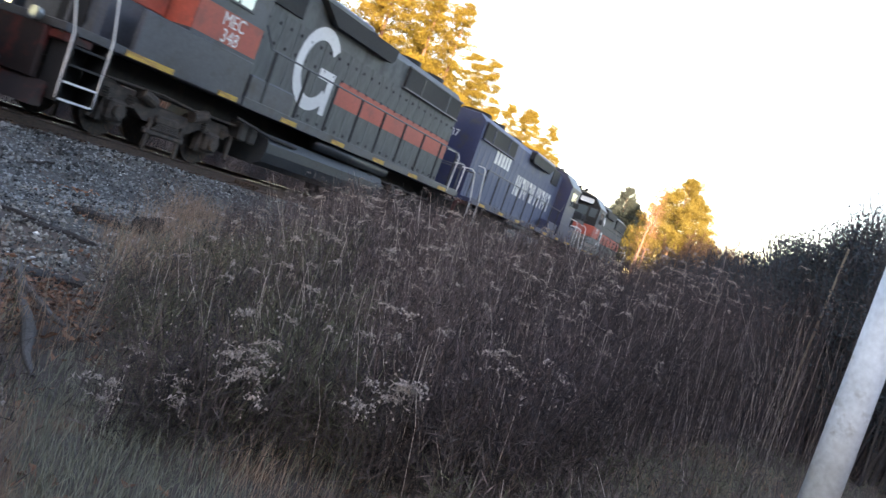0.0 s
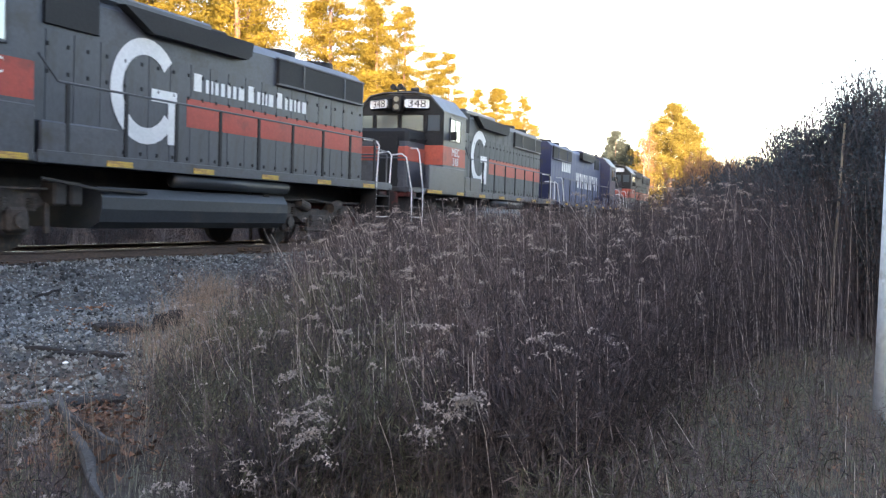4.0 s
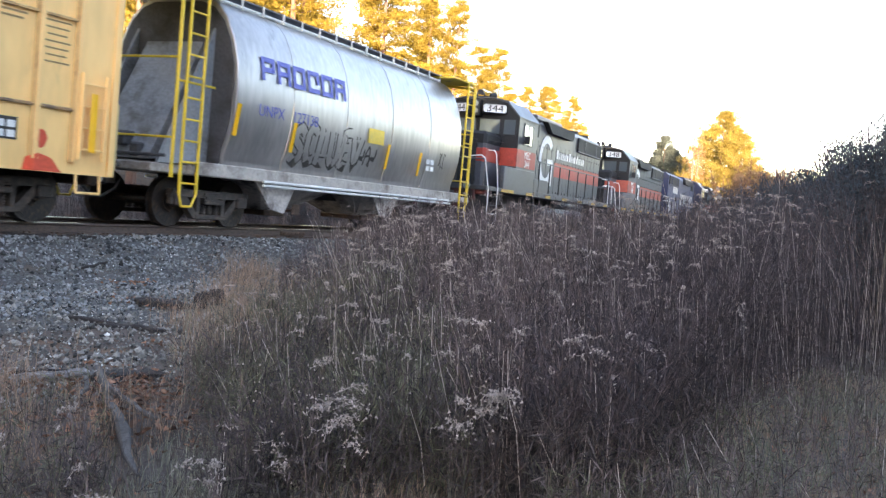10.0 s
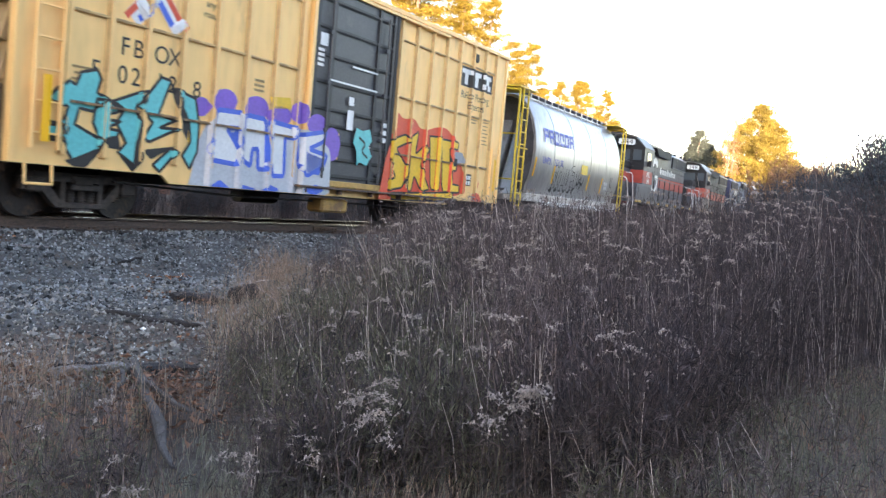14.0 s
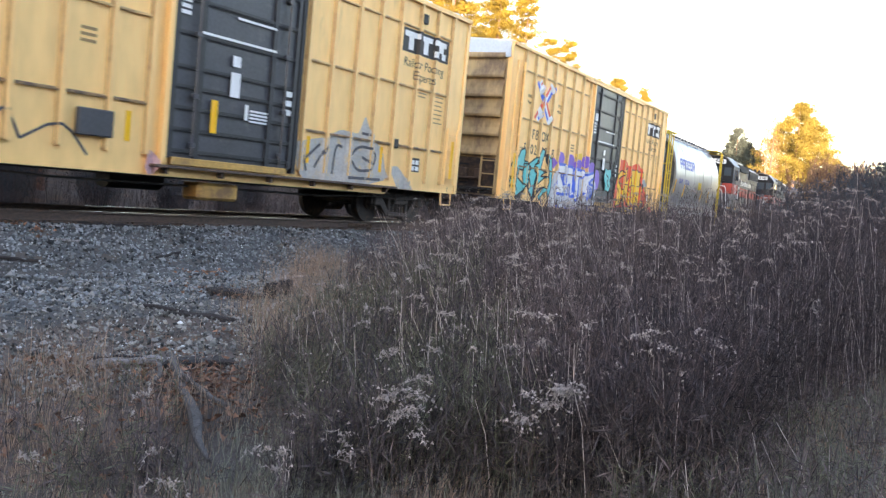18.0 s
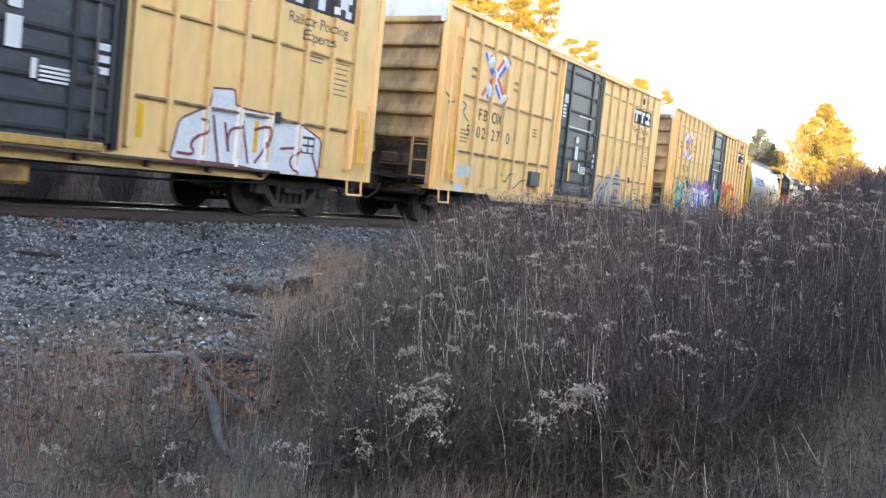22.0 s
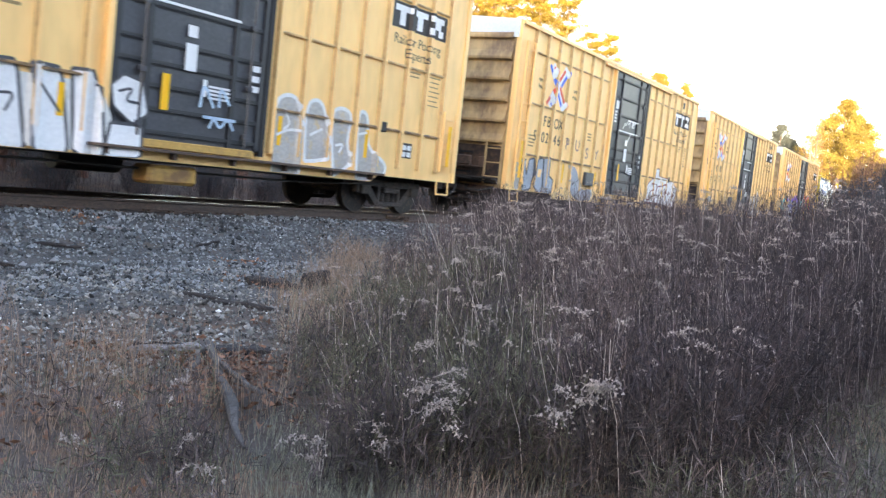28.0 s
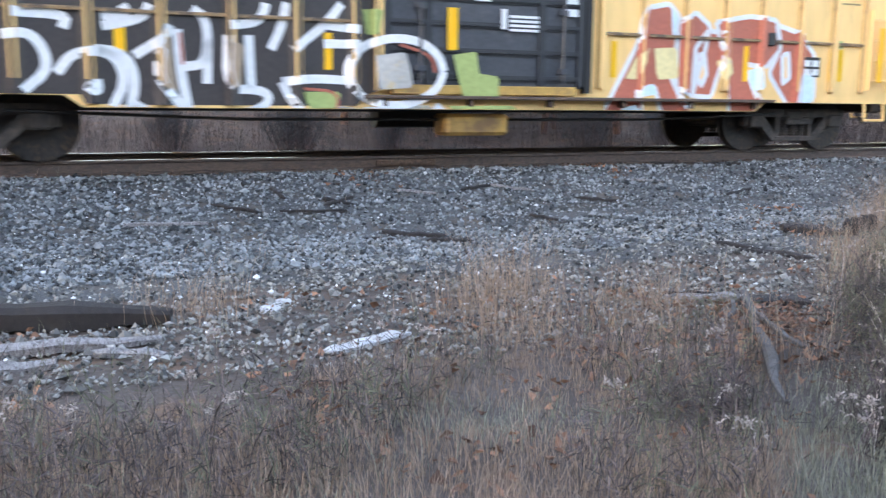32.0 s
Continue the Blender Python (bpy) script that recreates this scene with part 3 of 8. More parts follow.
def boxcar(marks, u, extras, label):
    car = thing("boxcar", label, "boxcar", "boxcars of the train")
    # walls
    for s in (1, -1):
        bm = B()
        prism(bm, [(-HL, ZB), (-HL + 2.75, ZB), (-HL + 2.95, ZM), (HL - 2.95, ZM), (HL - 2.75, ZB), (HL, ZB), (HL, ZT), (-HL, ZT)], "x", s * (HW - 0.05) - 0.03, s * (HW - 0.05) + 0.03)
        wall = part("side_wall", bm, YELLOW, car)
        ys = POSTS
        if "post" not in SHARED:
            b2 = B()
            prism(b2, [(0, -0.070), (0.075, -0.040), (0.075, 0.040), (0, 0.070)], "z", 0.0, ZT - 1.02)
            me = bpy.data.meshes.new("post")
            b2.to_mesh(me)
            b2.free()
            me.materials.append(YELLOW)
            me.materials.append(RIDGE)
            # flanks get a darker yellow: the posts' shaded sides, put into colour
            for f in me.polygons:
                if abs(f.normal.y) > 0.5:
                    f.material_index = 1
            SHARED["post"] = me
        for y in ys:
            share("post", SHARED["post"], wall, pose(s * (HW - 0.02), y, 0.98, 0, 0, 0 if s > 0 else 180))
        for z in (1.76, 3.10, 4.42):
            for a, b in zip(ys, ys[1:]):
                if b - a < 2:
                    key = ("ridge", round(b - a, 2), z < 2)
                    if key not in SHARED:
                        b2 = B()
                        prism(b2, [(0, 0.030), (0.045, 0.010), (0.045, -0.018), (0, -0.018)], "y", -(b - a) / 2 + 0.05, (b - a) / 2 - 0.05)
                        me = bpy.data.meshes.new("panel_ridge")
                        b2.to_mesh(me)
                        b2.free()
                        # ridge colours hold rust, grime and the shade line along each ridge
                        me.materials.append(GRIME_SHADE if z < 2 else RIDGE)
                        SHARED[key] = me
                    share("panel_ridge", SHARED[key], wall, pose(s * (HW - 0.02), (a + b) / 2, z, 0, 0, 0 if s > 0 else 180))
        # sill rail, eave rail
        bm = B()
        box(bm, (s * (HW + 0.015), 0, ZT - 0.04), (0.09, 2 * HL, 0.10), 0.01)
        part("eave_rail", bm, YELLOW, car)
        # door
        bm = B()
        box(bm, (s * (HW + 0.005), DC, 2.92), (0.06, DW, 3.92), 0.006)
        door = part("door", bm, DOOR, car, "charcoal corrugated sliding door")
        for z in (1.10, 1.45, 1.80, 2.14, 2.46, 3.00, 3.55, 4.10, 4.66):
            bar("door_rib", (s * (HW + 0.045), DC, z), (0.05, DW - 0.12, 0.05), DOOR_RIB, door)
            # black bar below each rib: the rib's shade, painted in
            bar("door_rib", (s * (HW + 0.040), DC, z - 0.045), (0.03, DW - 0.12, 0.03), SOOT_SHADE, door)
        for y in (DC - DW / 2 + 0.05, DC - 0.86, DC + 0.80, DC + DW / 2 - 0.05):
            bar("door_stile", (s * (HW + 0.055), y, 2.92), (0.05, 0.09, 3.86), DOOR_RIB, door)
        for y in (DC - DW / 2 - 0.06, DC + DW / 2 + 0.07):
            bar("door_jamb", (s * (HW + 0.03), y, 2.90), (0.11, 0.10, 4.0), SOOT_SHADE if y > 0 else YELLOW, car)
        for y in (DC + 1.12, DC - 0.98):
            bm = B()
            rod(bm, (s * (HW + 0.11), y, 1.02), (s * (HW + 0.11), y, 4.72), 0.022, 6)
            for z in (1.2, 2.0, 3.0, 4.0):
                box(bm, (s * (HW + 0.09), y, z), (0.07, 0.12, 0.08), 0.01)
            part("lock_bar", bm, DOOR, door)
        if s > 0:
            cards = [(0.05, 2.31, 0.22, 0.42), (0.05, 2.71, 0.18, 0.18), (0.12, 3.05, 1.75, 0.04), (0.48, 3.44, 0.95, 0.04), (-1.05, 3.82, 0.25, 0.25), (0.36, 1.88, 0.08, 0.27)]
            cards += [(0.66, 1.74 + 0.06 * k, 0.44, 0.035) for k in range(4)] + [(-1.12, 3.30 + 0.10 * k, 0.20, 0.06) for k in range(4)] + [(1.38, 2.35 - 0.17 * k, 0.22, 0.10) for k in range(3)]
            for y, z, w, h in cards:
                bar("placard", (HW + 0.082, y, z), (0.006, w, h), WHITE, door, "small white placard or stencil bar")
            bar("reflector", (HW + 0.082, -0.38, 1.72), (0.006, 0.14, 0.55), REFLECT, door, "amber reflector strip")
        bm = B()
        box(bm, (s * (HW + 0.06), 1.75, 0.82), (0.18, 6.6, 0.05), 0.01)
        for k in range(6):
            box(bm, (s * (HW + 0.05), -1.3 + k * 1.2, 0.76), (0.12, 0.06, 0.12), 0.008)
        part("door_track", bm, RUST, car, "rusty lower door track")
        bm = B()
        box(bm, (s * (HW + 0.03), DC, 0.92), (0.10, 2.7, 0.13), 0.012)
        part("door_sill", bm, SILLY, car)
        bm = B()
        box(bm, (s * (HW + 0.03), 0.9, 4.90), (0.14, 6.4, 0.07), 0.01)
        part("upper_door_track", bm, YELLOW, car)
        for e in (-1, 1):
            ladder(car, s * (HW + 0.07), e * 7.28, 1.02, 4.6 if e < 0 else 2.35, 0.44, 8 if e < 0 else 4, "y", YELLOW)
            bm = B()
            pipe(bm, [(s * HW, e * 7.52, ZB), (s * (HW + 0.02), e * 7.52, 0.52), (s * (HW + 0.02), e * 7.08, 0.52), (s * HW, e * 7.08, ZB)], 0.022)
            part("sill_step", bm, YELLOW, car)
        for y, z, w, h, o in ((7.26, 1.60, 0.12, 0.9, 0.10), (-7.30, 1.60, 0.14, 0.95, 0.10), (-4.40, 1.41, 0.12, 0.54, -0.015), (-2.00, 1.38, 0.10, 0.46, -0.015), (2.16, 1.40, 0.10, 0.52, -0.015), (4.55, 1.40, 0.10, 0.55, -0.015)):
            bar("reflector", (s * (HW + o), y, z), (0.006, w, h), REFLECT, car, "amber reflector strip")
        if extras in (piece_b, piece_c):
            bm = B()
            box(bm, (s * (HW + 0.035), -2.62, 1.36), (0.10, 0.60, 0.40), 0.02)
            part("defect_card_box", bm, DOOR, car)
        bm = B()
        box(bm, (s * (HW + 0.02), 4.98, 1.79), (0.10, 0.16, 0.20), 0.015)
        part("bracket_box", bm, BLACK, car)
        bm = B()
        box(bm, (s * (HW + 0.02), 5.72, 4.66), (0.10, 0.20, 0.22), 0.015)
        part("bracket_box", bm, BLACK, car)
    # ends
    for e in (-1, 1):
        bm = B()
        box(bm, (0, e * (HL - 0.04), (ZB + 4.62) / 2), (2 * HW - 0.22, 0.06, 4.62 - ZB))
        end = part("end_wall", bm, ENDPAINT, car, "grimy ochre corrugated end wall, its shade in the colour")
        for k in range(6):
            z = 1.98 + k * 0.53
            bm = B()
            prism(bm, [(e * (HL - 0.015), z - 0.06), (e * (HL + 0.095), z - 0.03), (e * (HL + 0.100), z + 0.03), (e * (HL + 0.03), z + 0.20), (e * (HL - 0.012), z + (0.44 if k < 5 else 0.04))], "x", -HW + 0.2, HW - 0.2)
            part("end_corrugation", bm, ENDPAINT, end)
        # added sheet: lower end's grime and shade in one dark brown
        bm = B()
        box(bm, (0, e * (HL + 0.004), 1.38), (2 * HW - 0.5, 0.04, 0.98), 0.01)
        part("lower_end_panel", bm, ENDGRIME_SHADE, end, "added rust-brown lower end sheet, grime and shade in its colour")
        for k in range(4):
            bar("panel_slot", (0.28, e * (HL + 0.03), 1.16 + k * 0.17), (0.55, 0.03, 0.05), SOOT_SHADE, end)
        bm = B()
        prism(bm, [(-HW + 0.06, 4.62), (HW - 0.06, 4.62), (HW - 0.06, ZT - 0.02), (0, 5.16), (-HW + 0.06, ZT - 0.02)], "y", e * HL - 0.07, e * HL - 0.01)
        part("end_top_band", bm, PALEBLUE, end, "weathered white band with a stencilled number")
        if marks:
            words("end_number", marks, 0.19, INK, end, (0, e * (HL - 0.004), 4.82), e, axis="y")
        for s in (-1, 1):
            bar("corner_post", (s * (HW - 0.06), e * (HL - 0.03), (ZB + ZT) / 2), (0.14, 0.12, ZT - ZB), YELLOW, end)
        for s in (-1, 1):
            ladder(car, s * 1.22, e * (HL + 0.15), 0.90, 1.98, 0.46, 3, "x", ENDPAINT, name="end_ladder")
        bm = B()
        box(bm, (0, e * (HL + 0.20), 1.02), (2.7, 0.34, 0.05), 0.005)
        for k in range(5):
            box(bm, (0, e * (HL + 0.08 + 0.06 * k), 1.05), (2.66, 0.02, 0.02))
        for s in (-1, 1):
            rod(bm, (s * 1.0, e * (HL + 0.05), 0.92), (s * 1.0, e * (HL + 0.26), 0.98), 0.02)
        part("crossover_platform", bm, BLACK, car, "grimy steel crossover step")
        bm = B()
        box(bm, (0, e * (HL + 0.25), 0.86), (0.42, 0.55, 0.40), 0.04)
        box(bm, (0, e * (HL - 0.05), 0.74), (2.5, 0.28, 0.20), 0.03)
        part("draft_gear", bm, ENDGRIME_SHADE, car)
        bm = B()
        pipe(bm, [(0.5, e * (HL + 0.10), 0.80), (0.62, e * (HL + 0.36), 0.72), (1.05, e * (HL + 0.34), 0.70), (1.30, e * (HL + 0.12), 0.82)], 0.022)
        rod(bm, (0.0, e * (HL + 0.55), 1.02), (1.35, e * (HL + 0.22), 0.94), 0.016, 6)
        part("uncoupling_lever", bm, BLACK, car)
        coupler(car, e * (HL + 0.35), e)
    bm = B()
    box(bm, (-0.55, -HL - 0.11, 1.80), (0.30, 0.12, 0.50), 0.03)
    rod(bm, (-0.55, -HL - 0.10, 1.60), (-0.55, -HL - 0.10, 0.95), 0.02, 6)
    brake = part("hand_brake", bm, SILLY, car, "ochre hand-brake housing with a rod")
    bm = B()
    rim = [(-0.55 + 0.28 * math.cos(k * 0.3927), -HL - 0.24, 1.95 + 0.28 * math.sin(k * 0.3927)) for k in range(17)]
    pipe(bm, rim, 0.02, 5)
    for k in range(0, 16, 3):
        rod(bm, (-0.55, -HL - 0.22, 1.95), rim[k], 0.014, 5)
    rod(bm, (-0.55, -HL - 0.10, 1.95), (-0.55, -HL - 0.25, 1.95), 0.04, 8)
    part("brake_wheel", bm, RUST, brake, "rusty spoked brake wheel")
    bm = B()
    box(bm, (0.35, -HL - 0.10, 1.45), (0.42, 0.12, 0.26), 0.03)
    rod(bm, (0.1, -HL - 0.12, 1.30), (1.0, -HL - 0.12, 1.30), 0.03, 6)
    box(bm, (0.90, -HL - 0.12, 1.42), (0.16, 0.14, 0.30), 0.02)
    part("air_valve", bm, RUST, car)
    bm = B()
    prism(bm, [(-HL - 0.02, 1.55), (-HL - 0.24, 1.60), (-HL - 0.24, 2.02), (-HL - 0.10, 2.10), (-HL - 0.02, 2.10)], "x", -0.38, -0.12)
    part("brake_gear_box", bm, SILLY, brake, "ochre gear housing beside the brake wheel")
    bm = B()
    for a, b in (((-0.95, 1.10), (-0.95, 2.05)), ((-0.20, 1.10), (-0.20, 1.60)), ((-0.95, 1.60), (-0.20, 1.60)), ((-0.75, 1.08), (-0.40, 1.75))):
        rod(bm, (a[0], -HL - 0.14, a[1]), (b[0], -HL - 0.14, b[1]), 0.022, 6)
    part("brake_rigging", bm, BLACK, car)
    # roof
    bm = B()
    prism(bm, [(-HW - 0.02, ZT), (HW + 0.02, ZT), (HW, ZT + 0.03), (0, 5.17), (-HW, ZT + 0.03)], "y", -HL, HL)
    roof = part("roof", bm, PALE, car, "galvanised ribbed roof")
    for k in range(13):
        y = -HL + 0.6 + k * (2 * HL - 1.2) / 12
        key = "roof_rib"
        if key not in SHARED:
            b2 = B()
            prism(b2, [(-HW, ZT + 0.02), (0, 5.16), (HW, ZT + 0.02), (HW, ZT + 0.06), (0, 5.20), (-HW, ZT + 0.06)], "y", -0.05, 0.05)
            me = bpy.data.meshes.new("roof_rib")
            b2.to_mesh(me)
            b2.free()
            me.materials.append(PALE)
            SHARED[key] = me
        share("roof_rib", SHARED[key], roof, pose(0, y, 0))
    # underframe
    bm = B()
    box(bm, (0, 0, 0.78), (0.62, 2 * HL - 0.4, 0.34), 0.02)
    for y in (-3.4, -1.1, 1.1, 3.4):
        box(bm, (0, y, 0.80), (2.9, 0.16, 0.22), 0.01)
    box(bm, (0, 0, 0.97), (2.9, 2 * HL - 0.2, 0.05))
    part("underframe", bm, BLACK, car)
    bm = B()
    box(bm, (1.2, 0.12, 0.45), (0.42, 0.95, 0.30), 0.05)
    part("sill_box", bm, SILLY, car, "yellow equipment box under the sill")
    bm = B()
    rod(bm, (-0.7, -0.6, 0.55), (-0.7, 0.6, 0.55), 0.2, 14)
    pipe(bm, [(1.15, -5.6, 0.62), (1.15, -3.0, 0.52), (1.15, 3.0, 0.52), (1.15, 5.6, 0.62)], 0.02)
    part("brake_gear", bm, BLACK, car)
    # lettering
    x = HW - 0.015
    for k, ch in enumerate("FBOX" if marks else ""):
        words("reporting_mark", ch, 0.40, INK, car, (x, (-5.90, -5.64, -5.16, -4.88)[k], 2.72))
    num = marks.split()[1] if marks else ""
    for k, ch in enumerate(num):
        words("car_number", ch, 0.40, INK, car, (x, (-6.42, -5.92, -5.66, -5.16, -4.89, -4.34)[k], 2.28))
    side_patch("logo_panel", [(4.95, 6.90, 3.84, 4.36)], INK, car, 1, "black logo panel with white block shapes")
    for k, y in enumerate((5.06, 5.66, 6.26)):
        rects = [(y, y + 0.52, 4.18, 4.30)]
        if k < 2:
            rects.append((y + 0.17, y + 0.36, 3.90, 4.18))
        else:
            rects += [(y + 0.10, y + 0.42, 4.04, 4.18), (y, y + 0.17, 3.90, 4.04), (y + 0.35, y + 0.52, 3.90, 4.04)]
        side_patch("logo_block", rects, WHITE, car, 2)
    side_words("slogan", "Railcar Pooling", 0.28, INK, car, 5.92, 3.62, 0.98)
    side_words("slogan", "Experts", 0.28, INK, car, 5.92, 3.36, 0.98)
    words("slogan", "next", 0.17, INK, car, (x, -6.36, 3.78))
    words("slogan", "load", 0.17, INK, car, (x, -6.36, 3.60))
    words("slogan", "any", 0.17, INK, car, (x, -4.14, 3.78))
    words("slogan", "road", 0.17, INK, car, (x, -4.14, 3.60))
    for sgn, left, right in ((1, SPRAYRED, SPRAYBLUE), (-1, SPRAYBLUE, SPRAYRED)):
        up = 1 if sgn > 0 else 3
        bm = B()
        smear(bm, finely([(-5.80, 3.72 - sgn * 0.53), (-4.82, 3.72 + sgn * 0.53)]), 0.32, HW + 0.0025 * up, 0.0)
        part("cross_ground", laid(bm), WHITE, car, "white edging of the rail mark")
        for d, mat in ((-0.13, left), (0.13, right)):
            bm = B()
            smear(bm, finely([(-5.80 + d, 3.72 - sgn * 0.52), (-4.82 + d, 3.72 + sgn * 0.52)]), 0.11, HW + 0.0025 * up + 0.0025, 0.0)
            part("cross_mark", laid(bm), mat, car, "crossed red and blue rail mark")
    for k in range(7):
        bar("stencil_bar", (x, 6.62, 3.02 - k * 0.10), (0.004, 0.46 - 0.06 * (k % 3), 0.025), STENCIL, car)
    for k in range(4):
        bar("stencil_bar", (x, -6.62, 2.28 - k * 0.09), (0.004, 0.42 - 0.08 * (k % 2), 0.035), STENCIL, car)
    for k in range(3):
        bar("stencil_bar", (x, -2.78, 2.52 + k * 0.09), (0.004, 0.26, 0.045), STENCIL, car)
    for k in range(3):
        bar("stencil_bar", (x, 5.85, 3.10 - k * 0.08), (0.004, 0.62 - 0.1 * k, 0.03), STENCIL, car)
    bm = B()
    plate(bm, x, 5.70, 6.06, 1.22, 1.54)
    part("consolidated_stencil", bm, INK, car)
    for a in (5.73, 5.90):
        for b in (1.25, 1.39):
            bar("stencil_shape", (x + 0.006, a + 0.065, b + 0.05), (0.004, 0.13, 0.10), WHITE, car)
    for y in (-6.1, 6.1):
        freight_truck(car, y)
    extras(car, HW + 0.001)
    for o in car.children:
        if o.name.startswith("truck"):
            o.location.y *= LONG
        else:
            o.matrix_basis = Matrix.Diagonal((1, LONG, 1, 1)) @ o.matrix_basis
    CARS.append((car, u + 7.75, 0))
    return car


# end paint darker than the sides: grime plus the ends' shade in its colour
ENDPAINT = surf("grimy_ochre_end_paint", (0.50, 0.335, 0.15), 0.6, var=0.16, big=0.8, fine=7, stain=(0.22, 0.14, 0.075), amount=0.42, stretch=(1, 1, 0.4))
ENDGRIME_SHADE = surf("rust_brown_end_grime", (0.10, 0.058, 0.035), 0.8, var=0.3, big=1.6, stain=(0.030, 0.022, 0.018), amount=0.5)
PALEBLUE = surf("bluish_white_band", (0.60, 0.66, 0.70), 0.5, var=0.1, stain=(0.42, 0.42, 0.40), amount=0.2)
DOOR_RIB = surf("worn_charcoal_rib", (0.022, 0.023, 0.026), 0.55, var=0.25, stain=(0.06, 0.055, 0.05), amount=0.25)
# grime and rust of the ridges, with painted shade mixed into both colours
GRIME_SHADE = surf("grimy_brown_ridge", (0.33, 0.20, 0.09), 0.7, var=0.3, big=1.5, stain=(0.07, 0.05, 0.04), amount=0.4)
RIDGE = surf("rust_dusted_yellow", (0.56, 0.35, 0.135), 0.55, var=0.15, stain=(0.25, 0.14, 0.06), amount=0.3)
SILLY = surf("ochre_sill_paint", (0.52, 0.30, 0.07), 0.55, var=0.2, stain=(0.22, 0.12, 0.05), amount=0.4)
STENCIL = surf("faded_stencil", (0.34, 0.21, 0.08), 0.6, var=0.2, bump=0)


def piece_a(car, x):
    paint(car, "teal_piece_shadow", [(-6.87, 0.89), (-6.56, 0.73), (-6.28, 1.02), (-6.22, 1.23), (-6.63, 0.96)], INK, 2)
    paint(car, "teal_piece_shadow", [(-6.26, 1.24), (-5.91, 1.32), (-5.86, 1.13), (-6.13, 1.14)], INK, 2)
    paint(car, "teal_piece_shadow", [(-5.95, 1.1), (-5.6, 0.79), (-5.41, 1.1), (-5.58, 1.17)], INK, 2)
    paint(car, "teal_piece_shadow", [(-5.44, 1.17), (-4.75, 1.29), (-5.24, 1.03)], INK, 2)
    paint(car, "teal_piece_shadow", [(-4.53, 1.18), (-4.4, 0.9), (-4.2, 1.13), (-4.23, 1.42)], INK, 2)
    paint(car, "teal_piece_shadow", [(-7.25, 1.46), (-6.93, 1.43), (-6.83, 1.14), (-7.21, 1.15)], INK, 2)
    paint(car, "teal_piece_shadow", [(-4.96, 2.38), (-4.83, 2.25), (-4.44, 1.79), (-4.46, 1.39), (-4.67, 1.65)], INK, 2)
    paint(car, "teal_letter", [(-7.22, 1.75), (-6.91, 2.06), (-6.75, 2.01), (-6.67, 2.21), (-6.39, 2.29), (-6.31, 2.16), (-6.37, 1.95), (-6.21, 1.88), (-6.43, 1.66), (-6.67, 1.68), (-6.73, 1.43), (-6.25, 1.25), (-6.3, 1.09), (-6.73, 0.9), (-6.92, 1.13), (-6.83, 1.36), (-6.98, 1.43), (-6.92, 1.67)], TEAL, 4, edge=INK, w=0.05, label="teal graffiti letter with a black edge")
    paint(car, "teal_letter", [(-6.36, 1.86), (-6, 1.84), (-5.82, 1.76), (-6.15, 1.65), (-6.11, 1.57), (-5.89, 1.57), (-6.17, 1.44), (-5.92, 1.42), (-5.95, 1.32), (-6.27, 1.26), (-6.41, 1.49)], TEAL, 4, edge=INK, w=0.05, label="teal graffiti letter with a black edge")
    paint(car, "teal_letter", [(-6.13, 1.84), (-5.45, 2.12), (-5.62, 1.82), (-5.54, 1.62), (-5.58, 0.91), (-5.91, 1.09), (-5.77, 1.25), (-5.98, 1.54), (-5.86, 1.74)], TEAL, 4, edge=INK, w=0.05, label="teal graffiti letter with a black edge")
    paint(car, "teal_letter", [(-5.57, 1.85), (-5.14, 2.38), (-4.93, 2.35), (-5.15, 1.78), (-4.79, 1.71), (-5.12, 1.56), (-4.72, 1.58), (-5.29, 1.32), (-5.46, 1.33), (-5.26, 1.63)], TEAL, 4, edge=INK, w=0.05, label="teal graffiti letter with a black edge")
    paint(car, "teal_letter", [(-4.83, 2.24), (-4.36, 2.14), (-4.24, 1.71), (-4.24, 1.24), (-4.4, 0.95), (-4.58, 1.15), (-4.41, 1.4), (-4.47, 1.73)], TEAL, 4, edge=INK, w=0.05, label="teal graffiti letter with a black edge")
    paint(car, "teal_letter", [(-5.2, 0.95), (-4.84, 1.25), (-4.72, 1.19), (-5.05, 0.84)], TEAL, 4, edge=INK, w=0.05, label="teal graffiti letter with a black edge")
    paint(car, "teal_letter", [(-7.24, 1.39), (-6.98, 1.39), (-6.91, 1.21), (-7.21, 1.22)], TEAL, 4, edge=INK, w=0.05, label="teal graffiti letter with a black edge")
    paint(car, "purple_bubble", [(-4, 2.06), (-4.02, 1.97), (-4.09, 1.89), (-4.19, 1.86), (-4.29, 1.87), (-4.37, 1.92), (-4.41, 2), (-4.39, 2.09), (-4.32, 2.16), (-4.22, 2.2), (-4.12, 2.19), (-4.04, 2.14)], PURPLE, 1, label="purple sprayed bubble")
    paint(car, "purple_bubble", [(-3.32, 2.24), (-3.36, 2.11), (-3.48, 2), (-3.65, 1.95), (-3.82, 1.96), (-3.95, 2.03), (-4.01, 2.14), (-3.97, 2.26), (-3.86, 2.36), (-3.69, 2.42), (-3.52, 2.42), (-3.38, 2.35)], PURPLE, 1, label="purple sprayed bubble")
    paint(car, "purple_bubble", [(-2.46, 2.22), (-2.5, 2.09), (-2.63, 1.97), (-2.82, 1.92), (-3.01, 1.92), (-3.15, 2), (-3.21, 2.11), (-3.17, 2.24), (-3.05, 2.35), (-2.87, 2.41), (-2.67, 2.41), (-2.52, 2.34)], PURPLE, 1, label="purple sprayed bubble")
